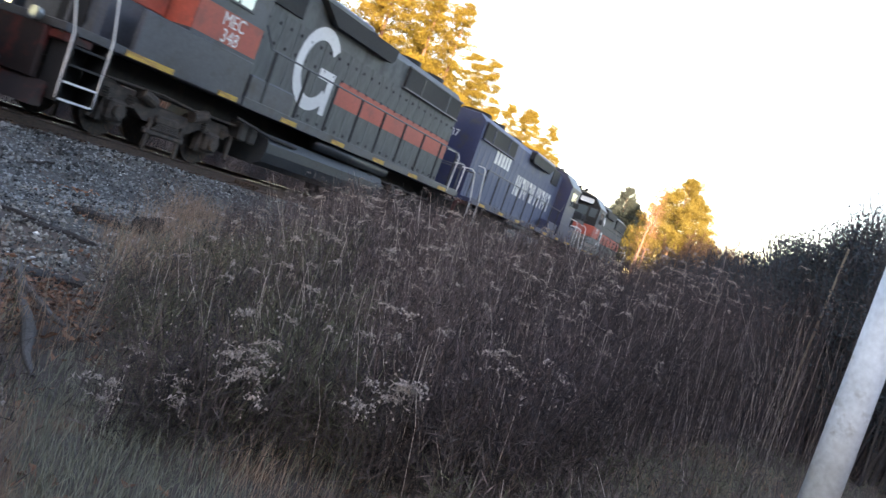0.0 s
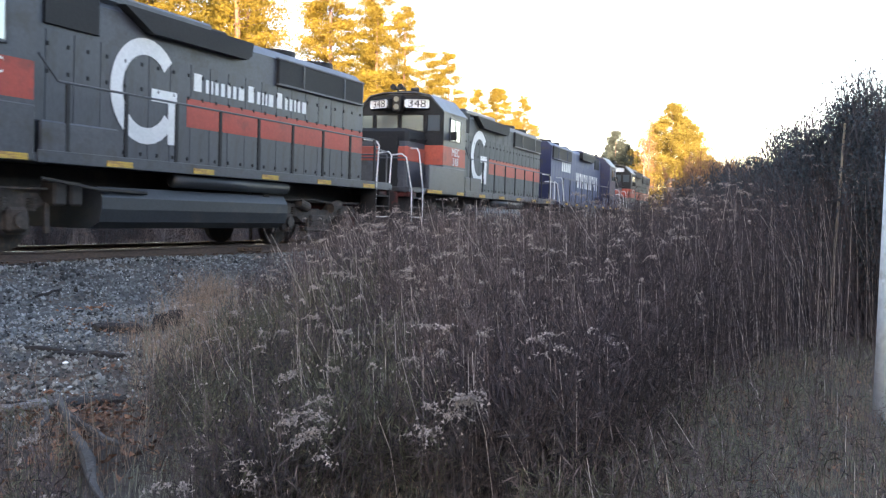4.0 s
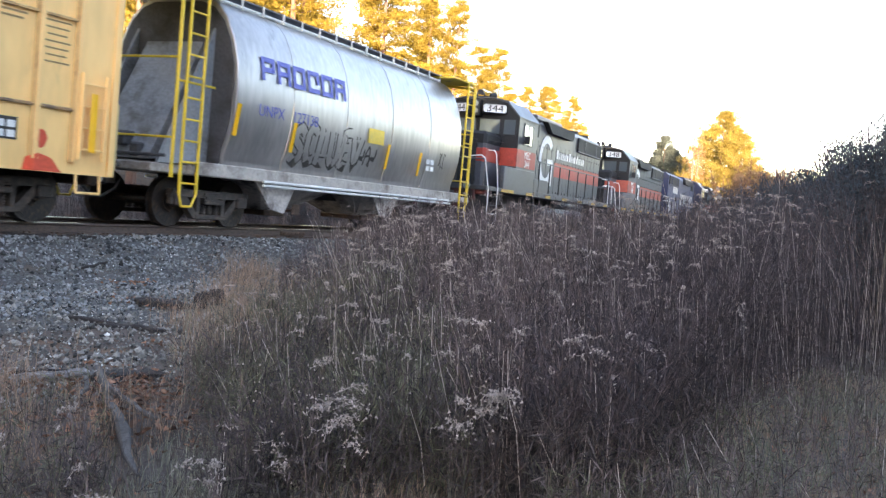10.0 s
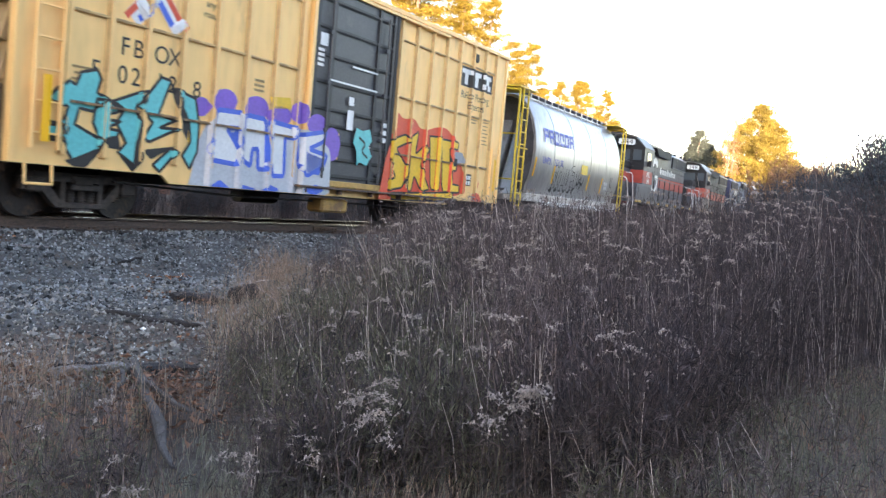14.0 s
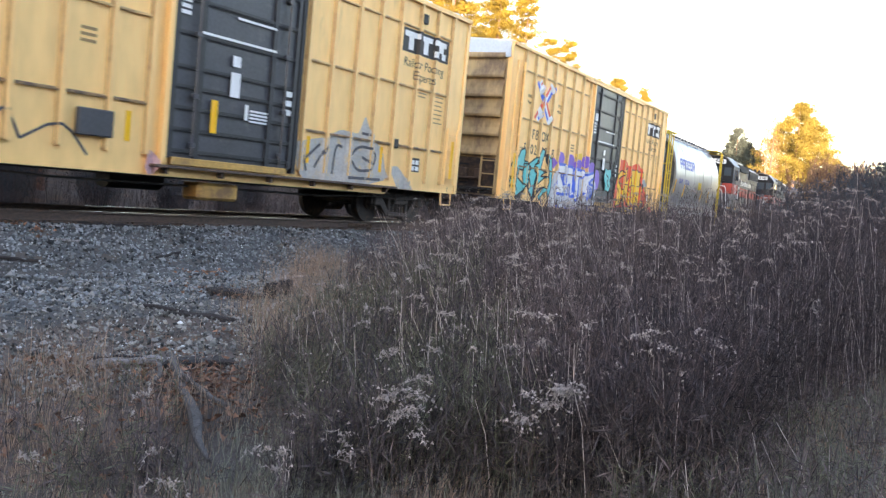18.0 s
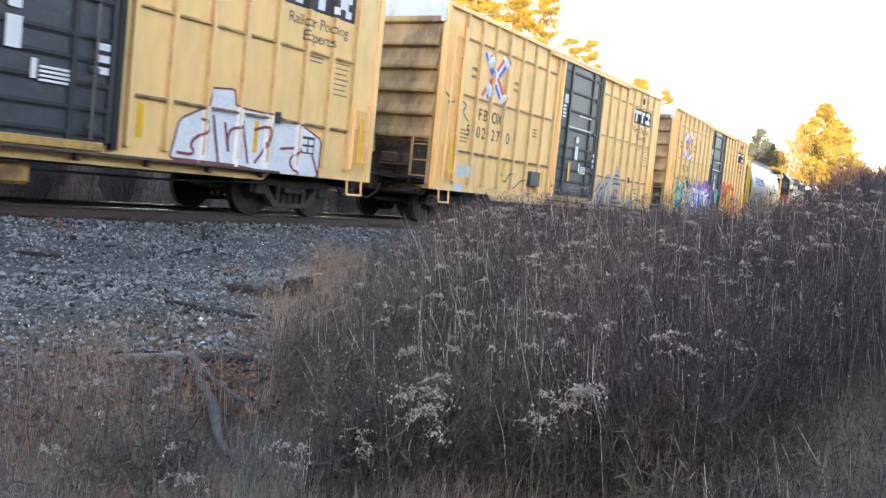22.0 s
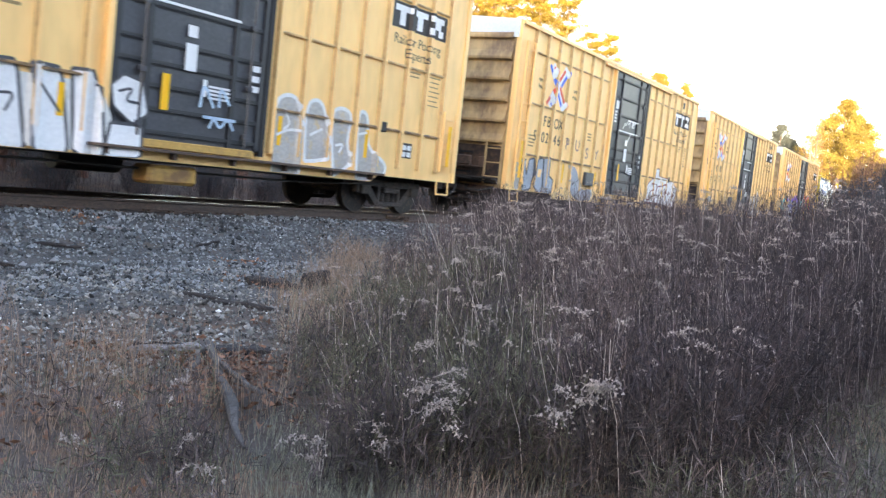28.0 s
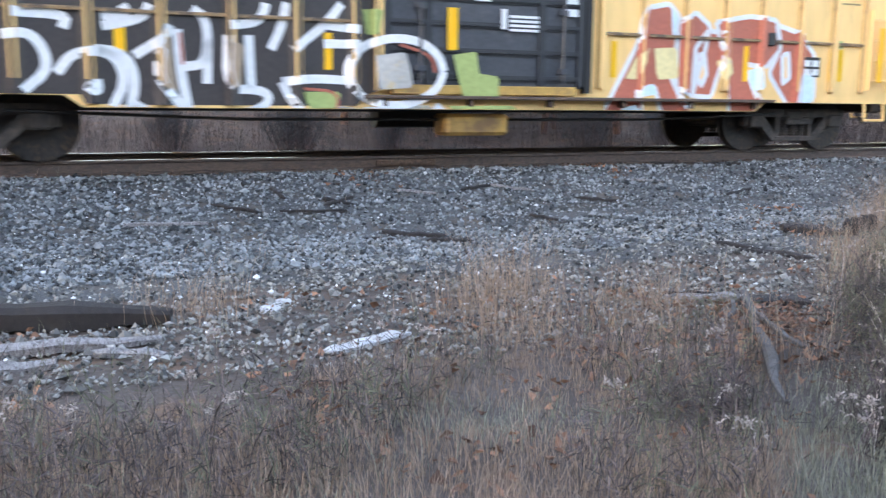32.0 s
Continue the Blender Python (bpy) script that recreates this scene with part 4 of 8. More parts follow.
    paint(car, "purple_bubble", [(-1.76, 2.16), (-1.8, 2.05), (-1.94, 1.96), (-2.14, 1.9), (-2.33, 1.91), (-2.48, 1.97), (-2.54, 2.06), (-2.5, 2.17), (-2.37, 2.26), (-2.18, 2.32), (-1.98, 2.32), (-1.82, 2.26)], PURPLE, 1, label="purple sprayed bubble")
    paint(car, "purple_bubble", [(-1.34, 2.29), (-1.36, 2.17), (-1.44, 2.07), (-1.55, 2.02), (-1.68, 2.04), (-1.77, 2.11), (-1.81, 2.22), (-1.8, 2.34), (-1.72, 2.44), (-1.61, 2.49), (-1.48, 2.48), (-1.39, 2.4)], PURPLE, 1, label="purple sprayed bubble")
    paint(car, "purple_bubble", [(-0.78, 2.12), (-0.81, 2.01), (-0.92, 1.91), (-1.08, 1.86), (-1.24, 1.88), (-1.36, 1.94), (-1.42, 2.05), (-1.39, 2.16), (-1.28, 2.25), (-1.13, 2.3), (-0.96, 2.29), (-0.84, 2.23)], PURPLE, 1, label="purple sprayed bubble")
    paint(car, "purple_bubble", [(-0.25, 1.77), (-0.27, 1.58), (-0.36, 1.44), (-0.51, 1.38), (-0.66, 1.41), (-0.78, 1.53), (-0.84, 1.71), (-0.82, 1.89), (-0.73, 2.03), (-0.59, 2.09), (-0.44, 2.06), (-0.31, 1.94)], PURPLE, 1, label="purple sprayed bubble")
    paint(car, "yellow_patch", [(-2.46, 2.45), (-1.81, 2.52), (-1.79, 2.31), (-2.44, 2.23)], SPRAYYELLOW, 1)
    paint(car, "silver_ground", [(-4.39, 0.63), (-4.23, 1.42), (-4.1, 1.69), (-3.83, 2), (-2.67, 2.03), (-1.11, 1.92), (-0.57, 1.59), (-0.51, 0.64), (-2.51, 0.5), (-3.8, 0.45)], SILVER, 3, label="silver and pale blue sprayed ground")
    paint(car, "white_letter", [(-3.91, 1.62), (-3.83, 2.03), (-3.19, 2.05), (-3.2, 1.76), (-3.57, 1.74), (-3.15, 1.33), (-3.26, 1.1), (-3.9, 1.14), (-3.99, 1.31)], WHITE, 5, edge=SPRAYBLUE, w=0.09, label="white graffiti letter edged in blue")
    paint(car, "white_letter", [(-3.11, 1.21), (-3.1, 2.03), (-2.52, 2.01), (-2.43, 1.07), (-2.66, 1.06), (-2.7, 1.44), (-2.85, 1.42), (-2.87, 1.1)], WHITE, 5, edge=SPRAYBLUE, w=0.09, label="white graffiti letter edged in blue")
    paint(car, "white_letter", [(-2.44, 2), (-1.5, 1.94), (-1.7, 1.74), (-1.94, 1.74), (-1.89, 0.98), (-2.24, 0.96)], WHITE, 5, edge=SPRAYBLUE, w=0.09, label="white graffiti letter edged in blue")
    paint(car, "white_letter", [(-1.56, 1.82), (-0.76, 1.98), (-0.85, 1.76), (-1.32, 1.57), (-0.7, 1.49), (-0.79, 1.27), (-1.32, 1.02), (-1.5, 1.28)], WHITE, 5, edge=SPRAYBLUE, w=0.09, label="white graffiti letter edged in blue")
    paint(car, "blue_patch", [(-3.93, 0.64), (-3.64, 0.81), (-3.34, 0.64), (-3.69, 0.55)], SPRAYBLUE, 5)
    paint(car, "blue_patch", [(-3.22, 0.62), (-3.06, 0.75), (-2.62, 0.68), (-2.87, 0.57)], SPRAYBLUE, 5)
    paint(car, "blue_patch", [(-2.53, 0.66), (-2.32, 0.8), (-1.98, 0.71), (-2.25, 0.59)], SPRAYBLUE, 5)
    paint(car, "blue_patch", [(-1.39, 0.75), (-0.98, 0.88), (-0.69, 0.76), (-1.06, 0.63)], SPRAYBLUE, 5)
    paint(car, "blue_patch", [(-3.47, 1.62), (-3.24, 1.76), (-3.14, 1.53), (-3.24, 1.33)], SPRAYBLUE, 5)
    paint(car, "blue_patch", [(-1.38, 1.51), (-0.83, 1.42), (-0.89, 1.06), (-1.33, 1.1)], SPRAYBLUE, 5)
    paint(car, "red_aura", [(1.37, 0.67), (1.56, 1.79), (2.01, 2.38), (2.04, 2.81), (2.33, 2.59), (2.87, 2.72), (3.21, 2.4), (4.39, 2.71), (5, 2.36), (5.27, 2.11), (5.75, 1.22), (5.53, 0.87)], SPRAYRED, 1, label="red sprayed cloud behind the letters")
    paint(car, "yellow_letter", [(1.72, 2.03), (2.51, 2.27), (2.74, 2.12), (2.12, 1.9), (2.71, 1.47), (2.53, 0.99), (1.84, 0.89), (1.71, 1.12), (2.2, 1.21), (1.85, 1.64)], SPRAYYELLOW, 4, edge=INK, w=0.05, label="yellow graffiti letter with black edges")
    paint(car, "yellow_letter", [(2.72, 2.2), (3.1, 2.41), (3.02, 1.83), (3.5, 2.14), (3.7, 1.99), (3.27, 1.59), (3.84, 1.01), (3.42, 0.94), (3.04, 1.31), (2.94, 0.91), (2.63, 0.95)], SPRAYYELLOW, 4, edge=INK, w=0.05, label="yellow graffiti letter with black edges")
    paint(car, "yellow_letter", [(3.64, 2.35), (4.23, 2.37), (4.35, 1.03), (3.87, 1.01)], SPRAYYELLOW, 4, edge=INK, w=0.05, label="yellow graffiti letter with black edges")
    paint(car, "yellow_letter", [(4.27, 2.33), (5.19, 2.34), (5.19, 2.14), (4.73, 2.13), (4.8, 1.76), (5.18, 1.75), (5.18, 1.57), (4.83, 1.58), (4.9, 1.22), (5.4, 1.2), (5.43, 1), (4.48, 0.99)], SPRAYYELLOW, 4, edge=INK, w=0.05, label="yellow graffiti letter with black edges")
    paint(car, "yellow_letter", [(1.82, 0.83), (5.13, 1), (5.06, 0.76), (2.12, 0.68)], SPRAYYELLOW, 4, edge=INK, w=0.05, label="yellow graffiti letter with black edges")
    paint(car, "teal_door_tag", [(0.28, 2.18), (0.51, 2.13), (0.79, 2.19), (0.92, 1.96), (0.79, 1.81), (0.94, 1.61), (0.76, 1.39), (0.5, 1.45), (0.34, 1.34), (0.37, 1.64), (0.2, 1.84)], TEAL, 5, label="small teal tag on the door")
    stroke(car, "door_tag_line", [(0.4, 1.98), (0.68, 1.86), (0.51, 1.69), (0.78, 1.56)], 0.05, INK, 7)
    paint(car, "paint_dot", [(6.57, 1.3), (6.55, 1.2), (6.48, 1.14), (6.4, 1.15), (6.34, 1.22), (6.34, 1.32), (6.38, 1.4), (6.46, 1.43), (6.53, 1.39)], SPRAYRED, 2)
    paint(car, "paint_dot", [(6.17, 0.67), (6.2, 0.99), (6.39, 1.08), (6.66, 1.01), (6.91, 0.71)], SPRAYRED, 2, label="red sprayed half-moon")
    paint(car, "grey_patch", [(4.99, 2.08), (5.47, 2.08), (5.62, 1.81), (5.14, 1.78)], GREYSP, 3)


def piece_b(car, x):
    paint(car, "silver_piece", [(1.82, 1.53), (2.68, 1.69), (3.12, 1.89), (3.72, 1.86), (3.9, 2.28), (4.16, 1.86), (4.59, 1.62), (4.83, 0.98), (3.96, 0.79), (1.89, 0.85)], FADEDSILVER, 1, label="faded silver graffiti")
    paint(car, "silver_piece", [(4.88, 1.28), (5.23, 1.3), (5.94, 0.78), (5.31, 0.75)], FADEDSILVER, 1, label="faded silver graffiti")
    stroke(car, "grey_line", [(2, 1.42), (2.15, 0.99)], 0.06, GREYLINE, 3)
    stroke(car, "grey_line", [(2.12, 1.24), (2.51, 1.54)], 0.06, GREYLINE, 3)
    stroke(car, "grey_line", [(2.38, 1.07), (2.77, 1.63)], 0.06, GREYLINE, 3)
    stroke(car, "grey_line", [(2.94, 0.98), (2.99, 1.59), (3.21, 1.54)], 0.06, GREYLINE, 3)
    stroke(car, "grey_line", [(3.48, 1.37), (3.75, 1.64), (4.4, 1.56), (4.28, 1.16), (3.77, 1.08), (3.54, 1.3)], 0.06, GREYLINE, 3)
    stroke(car, "grey_line", [(3.88, 1.4), (4.27, 1.26)], 0.06, GREYLINE, 3)
    stroke(car, "grey_line", [(3.82, 1.89), (4.09, 1.88)], 0.06, GREYLINE, 3)
    stroke(car, "grey_line", [(3.33, 0.94), (4.58, 0.96)], 0.06, GREYLINE, 3)
    paint(car, "purple_patch", [(-1.67, 1.06), (-1.43, 1.04), (-1.43, 0.65), (-1.7, 0.61)], FADEDPURPLE, 1)
    paint(car, "white_patch", [(-6.89, 1.42), (-6.14, 1.46), (-6.14, 1.19), (-6.83, 1.15)], PALE, 1)
    paint(car, "white_patch", [(-6.86, 0.99), (-6.41, 1.01), (-6.38, 0.81), (-6.81, 0.8)], PALE, 1)
    stroke(car, "faint_scrawl", [(-4.6, 1.45), (-4.24, 1.09), (-3.98, 1.51), (-3.74, 1.02)], 0.04, GREYLINE, 2)
    stroke(car, "faint_scrawl", [(-3.74, 1.02), (-3.11, 1.38), (-2.68, 0.88)], 0.04, GREYLINE, 2)
    stroke(car, "faint_scrawl", [(-6.83, 2.96), (-6.57, 2.84), (-6.8, 2.71), (-6.46, 2.5)], 0.04, GREYLINE, 2)
    stroke(car, "faint_scrawl", [(-7.64, 3.05), (-7.35, 2.94), (-7.5, 2.79), (-7.17, 2.89)], 0.04, GREYLINE, 2)


def piece_c(car, x):
    paint(car, "grey_letter", [(-7.04, 1.61), (-6.81, 1.62), (-6.66, 1.21), (-6.58, 1.65), (-6.29, 1.7), (-6.27, 1.28), (-6.36, 0.87), (-6.83, 0.79), (-6.97, 1.2)], BLUEGREY, 3, edge=GREYLINE, w=0.05, label="blue-grey filled graffiti letter")
    paint(car, "grey_letter", [(-6.2, 1.67), (-5.72, 1.76), (-5.64, 0.93), (-5.76, 0.72), (-6.03, 0.9), (-6.25, 0.9)], BLUEGREY, 3, edge=GREYLINE, w=0.05, label="blue-grey filled graffiti letter")
    paint(car, "grey_letter", [(-5.69, 1.77), (-5.31, 1.79), (-5.27, 1.28), (-4.99, 1.19), (-5.03, 0.8), (-5.59, 0.72)], BLUEGREY, 3, edge=GREYLINE, w=0.05, label="blue-grey filled graffiti letter")
    paint(car, "overpainted_patch", [(-4.06, 1.68), (-3.38, 1.65), (-3.1, 0.97), (-2.08, 1.12), (-2.05, 0.75), (-3.62, 0.63)], GREYSP, 1, label="grey overpainted patch")
    paint(car, "grey_wash", [(-7.4, 1.51), (-7.02, 1.54), (-7.02, 0.82), (-7.26, 0.82)], FADEDSILVER, 1)
    paint(car, "yellow_show_through", [(-6.05, 1.42), (-5.77, 1.44), (-5.78, 1.22), (-6.02, 1.21)], YELLOW, 5)
    words("scrawl", "P", 0.46, SCRAWL, car, (HW - 0.012, -4.3, 2.24))
    words("scrawl", "U", 0.46, SCRAWL, car, (HW - 0.012, -3.59, 2.26))
    words("scrawl", "S", 0.46, SCRAWL, car, (HW - 0.012, -2.85, 2.1))
    words("scrawl", "Y", 0.46, SCRAWL, car, (HW - 0.012, -2.11, 2.11))
    stroke(car, "white_tag", [(-0.46, 3.11), (-0.31, 3.37), (-0.28, 3.22), (-0.11, 3.37)], 0.035, WHITE, 8)
    stroke(car, "white_tag", [(-0.03, 3.3), (0.15, 3.42), (0.11, 3.21)], 0.035, WHITE, 8)
    stroke(car, "white_tag", [(0.32, 3.21), (0.34, 3.49), (0.6, 3.21), (0.23, 3.31), (0.63, 3.4)], 0.035, WHITE, 8)
    stroke(car, "white_tag", [(0.28, 3.04), (0.06, 2.73)], 0.035, WHITE, 8)
    paint(car, "white_piece", [(2.76, 0.91), (2.9, 1.51), (3.4, 1.76), (3.48, 2.09), (4, 2.14), (4.05, 1.85), (4.9, 1.83), (5.78, 1.7), (6.24, 1.51), (6.23, 0.79), (5.15, 0.58), (4.67, 0.78), (2.9, 0.83)], WHITE, 2, edge=DARKRED, w=0.035, label="white graffiti with dark red lines")
    stroke(car, "dark_red_line", [(3.33, 1.57), (3.56, 1.42), (3.1, 1.18), (3.27, 0.96), (2.88, 0.98)], 0.05, DARKRED, 4)
    stroke(car, "dark_red_line", [(3.57, 1.66), (3.75, 0.87)], 0.05, DARKRED, 4)
    stroke(car, "dark_red_line", [(3.83, 1.57), (3.98, 0.95), (3.88, 1.44), (4.23, 1.55)], 0.05, DARKRED, 4)
    stroke(car, "dark_red_line", [(4.22, 1.62), (4.41, 0.92)], 0.05, DARKRED, 4)
    stroke(car, "dark_red_line", [(4.5, 1.51), (4.89, 1.64), (4.8, 1.22), (4.56, 0.94)], 0.05, DARKRED, 4)
    stroke(car, "dark_red_line", [(5.16, 1.25), (5.75, 1.32), (5.37, 1.07), (5.62, 0.82)], 0.05, DARKRED, 4)
    stroke(car, "dark_red_line", [(5.81, 1.54), (6.09, 1.08), (6.23, 0.8)], 0.05, DARKRED, 4)
    stroke(car, "dark_red_line", [(2.82, 0.87), (4.66, 0.86), (5.15, 0.6)], 0.05, DARKRED, 4)


def piece_d(car, x):
    paint(car, "white_ground", [(-7.35, 0.86), (-7.35, 2.28), (-6.5, 2.26), (-5.6, 2.18), (-5.0, 2.05), (-4.45, 2.0), (-4.42, 1.1), (-4.2, 0.74), (-4.9, 0.72), (-5.2, 0.84)], PALE, 1, label="chalky white rolled ground of the graffiti")
    paint(car, "white_ground", [(-3.75, 0.70), (-3.60, 1.70), (-2.6, 1.66), (-1.5, 1.68), (-1.25, 1.2), (-1.22, 0.70)], PALE, 1, label="chalky white rolled ground of the graffiti")
    paint(car, "white_letter", [(-7.13, 1.64), (-6.43, 1.71), (-6.38, 0.7), (-7.02, 0.66)], WHITE, 2, edge=GREYLINE, w=0.05, label="white roller-painted graffiti letter")
    paint(car, "white_letter", [(-6.36, 1.68), (-6.08, 1.72), (-5.94, 1.35), (-5.92, 0.69), (-6.28, 0.68)], WHITE, 2, edge=GREYLINE, w=0.05, label="white roller-painted graffiti letter")
    paint(car, "white_letter", [(-6, 1.61), (-5.7, 1.64), (-5.59, 0.7), (-5.95, 0.64)], WHITE, 2, edge=GREYLINE, w=0.05, label="white roller-painted graffiti letter")
    paint(car, "white_letter", [(-5.62, 1.64), (-5.3, 1.67), (-5.19, 0.98), (-5.27, 0.59), (-5.59, 0.73)], WHITE, 2, edge=GREYLINE, w=0.05, label="white roller-painted graffiti letter")
    paint(car, "white_letter", [(-5.23, 1.65), (-4.96, 1.67), (-4.89, 0.63), (-5.1, 0.56)], WHITE, 2, edge=GREYLINE, w=0.05, label="white roller-painted graffiti letter")
    paint(car, "white_letter", [(-4.86, 1.56), (-4.67, 1.55), (-4.62, 1.04), (-4.8, 0.91)], WHITE, 2, edge=GREYLINE, w=0.05, label="white roller-painted graffiti letter")
    paint(car, "white_letter", [(-4.55, 1.05), (-4.28, 1.12), (-4.15, 0.58), (-4.48, 0.53)], WHITE, 2, edge=GREYLINE, w=0.05, label="white roller-painted graffiti letter")
    paint(car, "white_letter", [(-3.84, 1.82), (-3.57, 1.86), (-3.35, 1.65), (-3.3, 0.52), (-3.76, 0.53)], WHITE, 2, edge=GREYLINE, w=0.05, label="white roller-painted graffiti letter")
    paint(car, "white_letter", [(-3.08, 1.79), (-2.65, 1.81), (-2.45, 0.58), (-3.02, 0.54)], WHITE, 2, edge=GREYLINE, w=0.05, label="white roller-painted graffiti letter")
    paint(car, "white_letter", [(-2.45, 1.82), (-2.02, 1.81), (-1.82, 0.62), (-2.39, 0.59)], WHITE, 2, edge=GREYLINE, w=0.05, label="white roller-painted graffiti letter")
    paint(car, "white_letter", [(-1.86, 1.83), (-1.49, 1.84), (-1.33, 0.66), (-1.75, 0.6)], WHITE, 2, edge=GREYLINE, w=0.05, label="white roller-painted graffiti letter")
    paint(car, "white_letter", [(-1.28, 1.15), (-0.74, 1.16), (-0.73, 0.67), (-1.37, 0.63)], WHITE, 2, edge=GREYLINE, w=0.05, label="white roller-painted graffiti letter")
    paint(car, "white_letter", [(-4.19, 0.81), (-3.77, 0.73), (-3.75, 0.53), (-4.15, 0.56)], WHITE, 2, edge=GREYLINE, w=0.05, label="white roller-painted graffiti letter")
    paint(car, "white_mask", [(-1.32, 1.69), (-1.12, 1.87), (-0.79, 1.8), (-0.66, 1.34), (-0.93, 1.16), (-1.26, 1.39)], WHITE, 3, edge=GREYLINE, w=0.04, label="white face-like shape on the door")
    stroke(car, "grey_line", [(-6.27, 1.49), (-6.06, 1.43), (-6.2, 1.26)], 0.04, GREYLINE, 5)
    stroke(car, "grey_line", [(-6.17, 1.17), (-5.98, 1.09), (-6.12, 0.83)], 0.04, GREYLINE, 5)
    stroke(car, "grey_line", [(-5.42, 1.52), (-5.22, 1.58), (-5.34, 1.33), (-5.18, 1.4)], 0.04, GREYLINE, 5)
    stroke(car, "grey_line", [(-3.56, 1.44), (-3.53, 0.87)], 0.04, GREYLINE, 5)
    stroke(car, "grey_line", [(-2.88, 1.35), (-2.64, 1.38), (-2.77, 1.12)], 0.04, GREYLINE, 5)
    stroke(car, "grey_line", [(-2.34, 1.6), (-2, 1.2)], 0.04, GREYLINE, 5)
    stroke(car, "grey_line", [(-6.89, 1.49), (-6.6, 1.26)], 0.04, GREYLINE, 5)
    stroke(car, "grey_line", [(-1.2, 1.61), (-0.93, 1.7), (-1.09, 1.49), (-0.85, 1.48)], 0.04, GREYLINE, 5)
    stroke(car, "pale_door_scrawl", [(0.27, 1.57), (0.31, 2), (0.54, 1.59)], 0.05, SKYSP, 8)
    stroke(car, "pale_door_scrawl", [(0.65, 1.61), (0.65, 1.97), (0.87, 1.67)], 0.05, SKYSP, 8)
    stroke(car, "pale_door_scrawl", [(0.34, 1.43), (1.02, 1.43)], 0.05, SKYSP, 8)
    stroke(car, "pale_door_scrawl", [(0.48, 1.26), (0.56, 1.45), (0.71, 1.25), (0.84, 1.48), (0.99, 1.27)], 0.05, SKYSP, 8)
    paint(car, "loop_letter", [(2.05, 0.54), (1.97, 1.88), (2.29, 2.09), (2.63, 1.97), (2.78, 0.59)], FADEDSILVER, 1, edge=WHITE, w=0.07, label="looped grey letter outlined in white")
    paint(car, "loop_letter", [(2.85, 0.92), (2.77, 1.92), (3.03, 2.1), (3.3, 1.93), (3.49, 1.05), (3.28, 0.96)], FADEDSILVER, 1, edge=WHITE, w=0.07, label="looped grey letter outlined in white")
    paint(car, "loop_letter", [(3.67, 0.71), (3.45, 1.88), (3.73, 2.03), (4.08, 1.92), (3.95, 1.38), (4.18, 0.96)], FADEDSILVER, 1, edge=WHITE, w=0.07, label="looped grey letter outlined in white")
    paint(car, "loop_letter", [(4.35, 0.69), (4.23, 1.91), (4.37, 2.05), (4.56, 1.91), (4.59, 1.3), (5.28, 1.06), (5.18, 0.74)], FADEDSILVER, 1, edge=WHITE, w=0.07, label="looped grey letter outlined in white")
    stroke(car, "white_loop_line", [(2.08, 1.32), (2.37, 1.45), (2.65, 1.45)], 0.05, WHITE, 4)
    stroke(car, "white_loop_line", [(2.24, 1.79), (2.41, 1.55), (2.24, 1.43)], 0.05, WHITE, 4)
    stroke(car, "white_loop_line", [(3.64, 1.28), (3.88, 1.34), (3.76, 1.15)], 0.05, WHITE, 4)
    stroke(car, "white_loop_line", [(4.28, 1.56), (4.54, 1.62)], 0.05, WHITE, 4)
    stroke(car, "white_loop_line", [(2.93, 1.41), (3.25, 1.55)], 0.05, WHITE, 4)


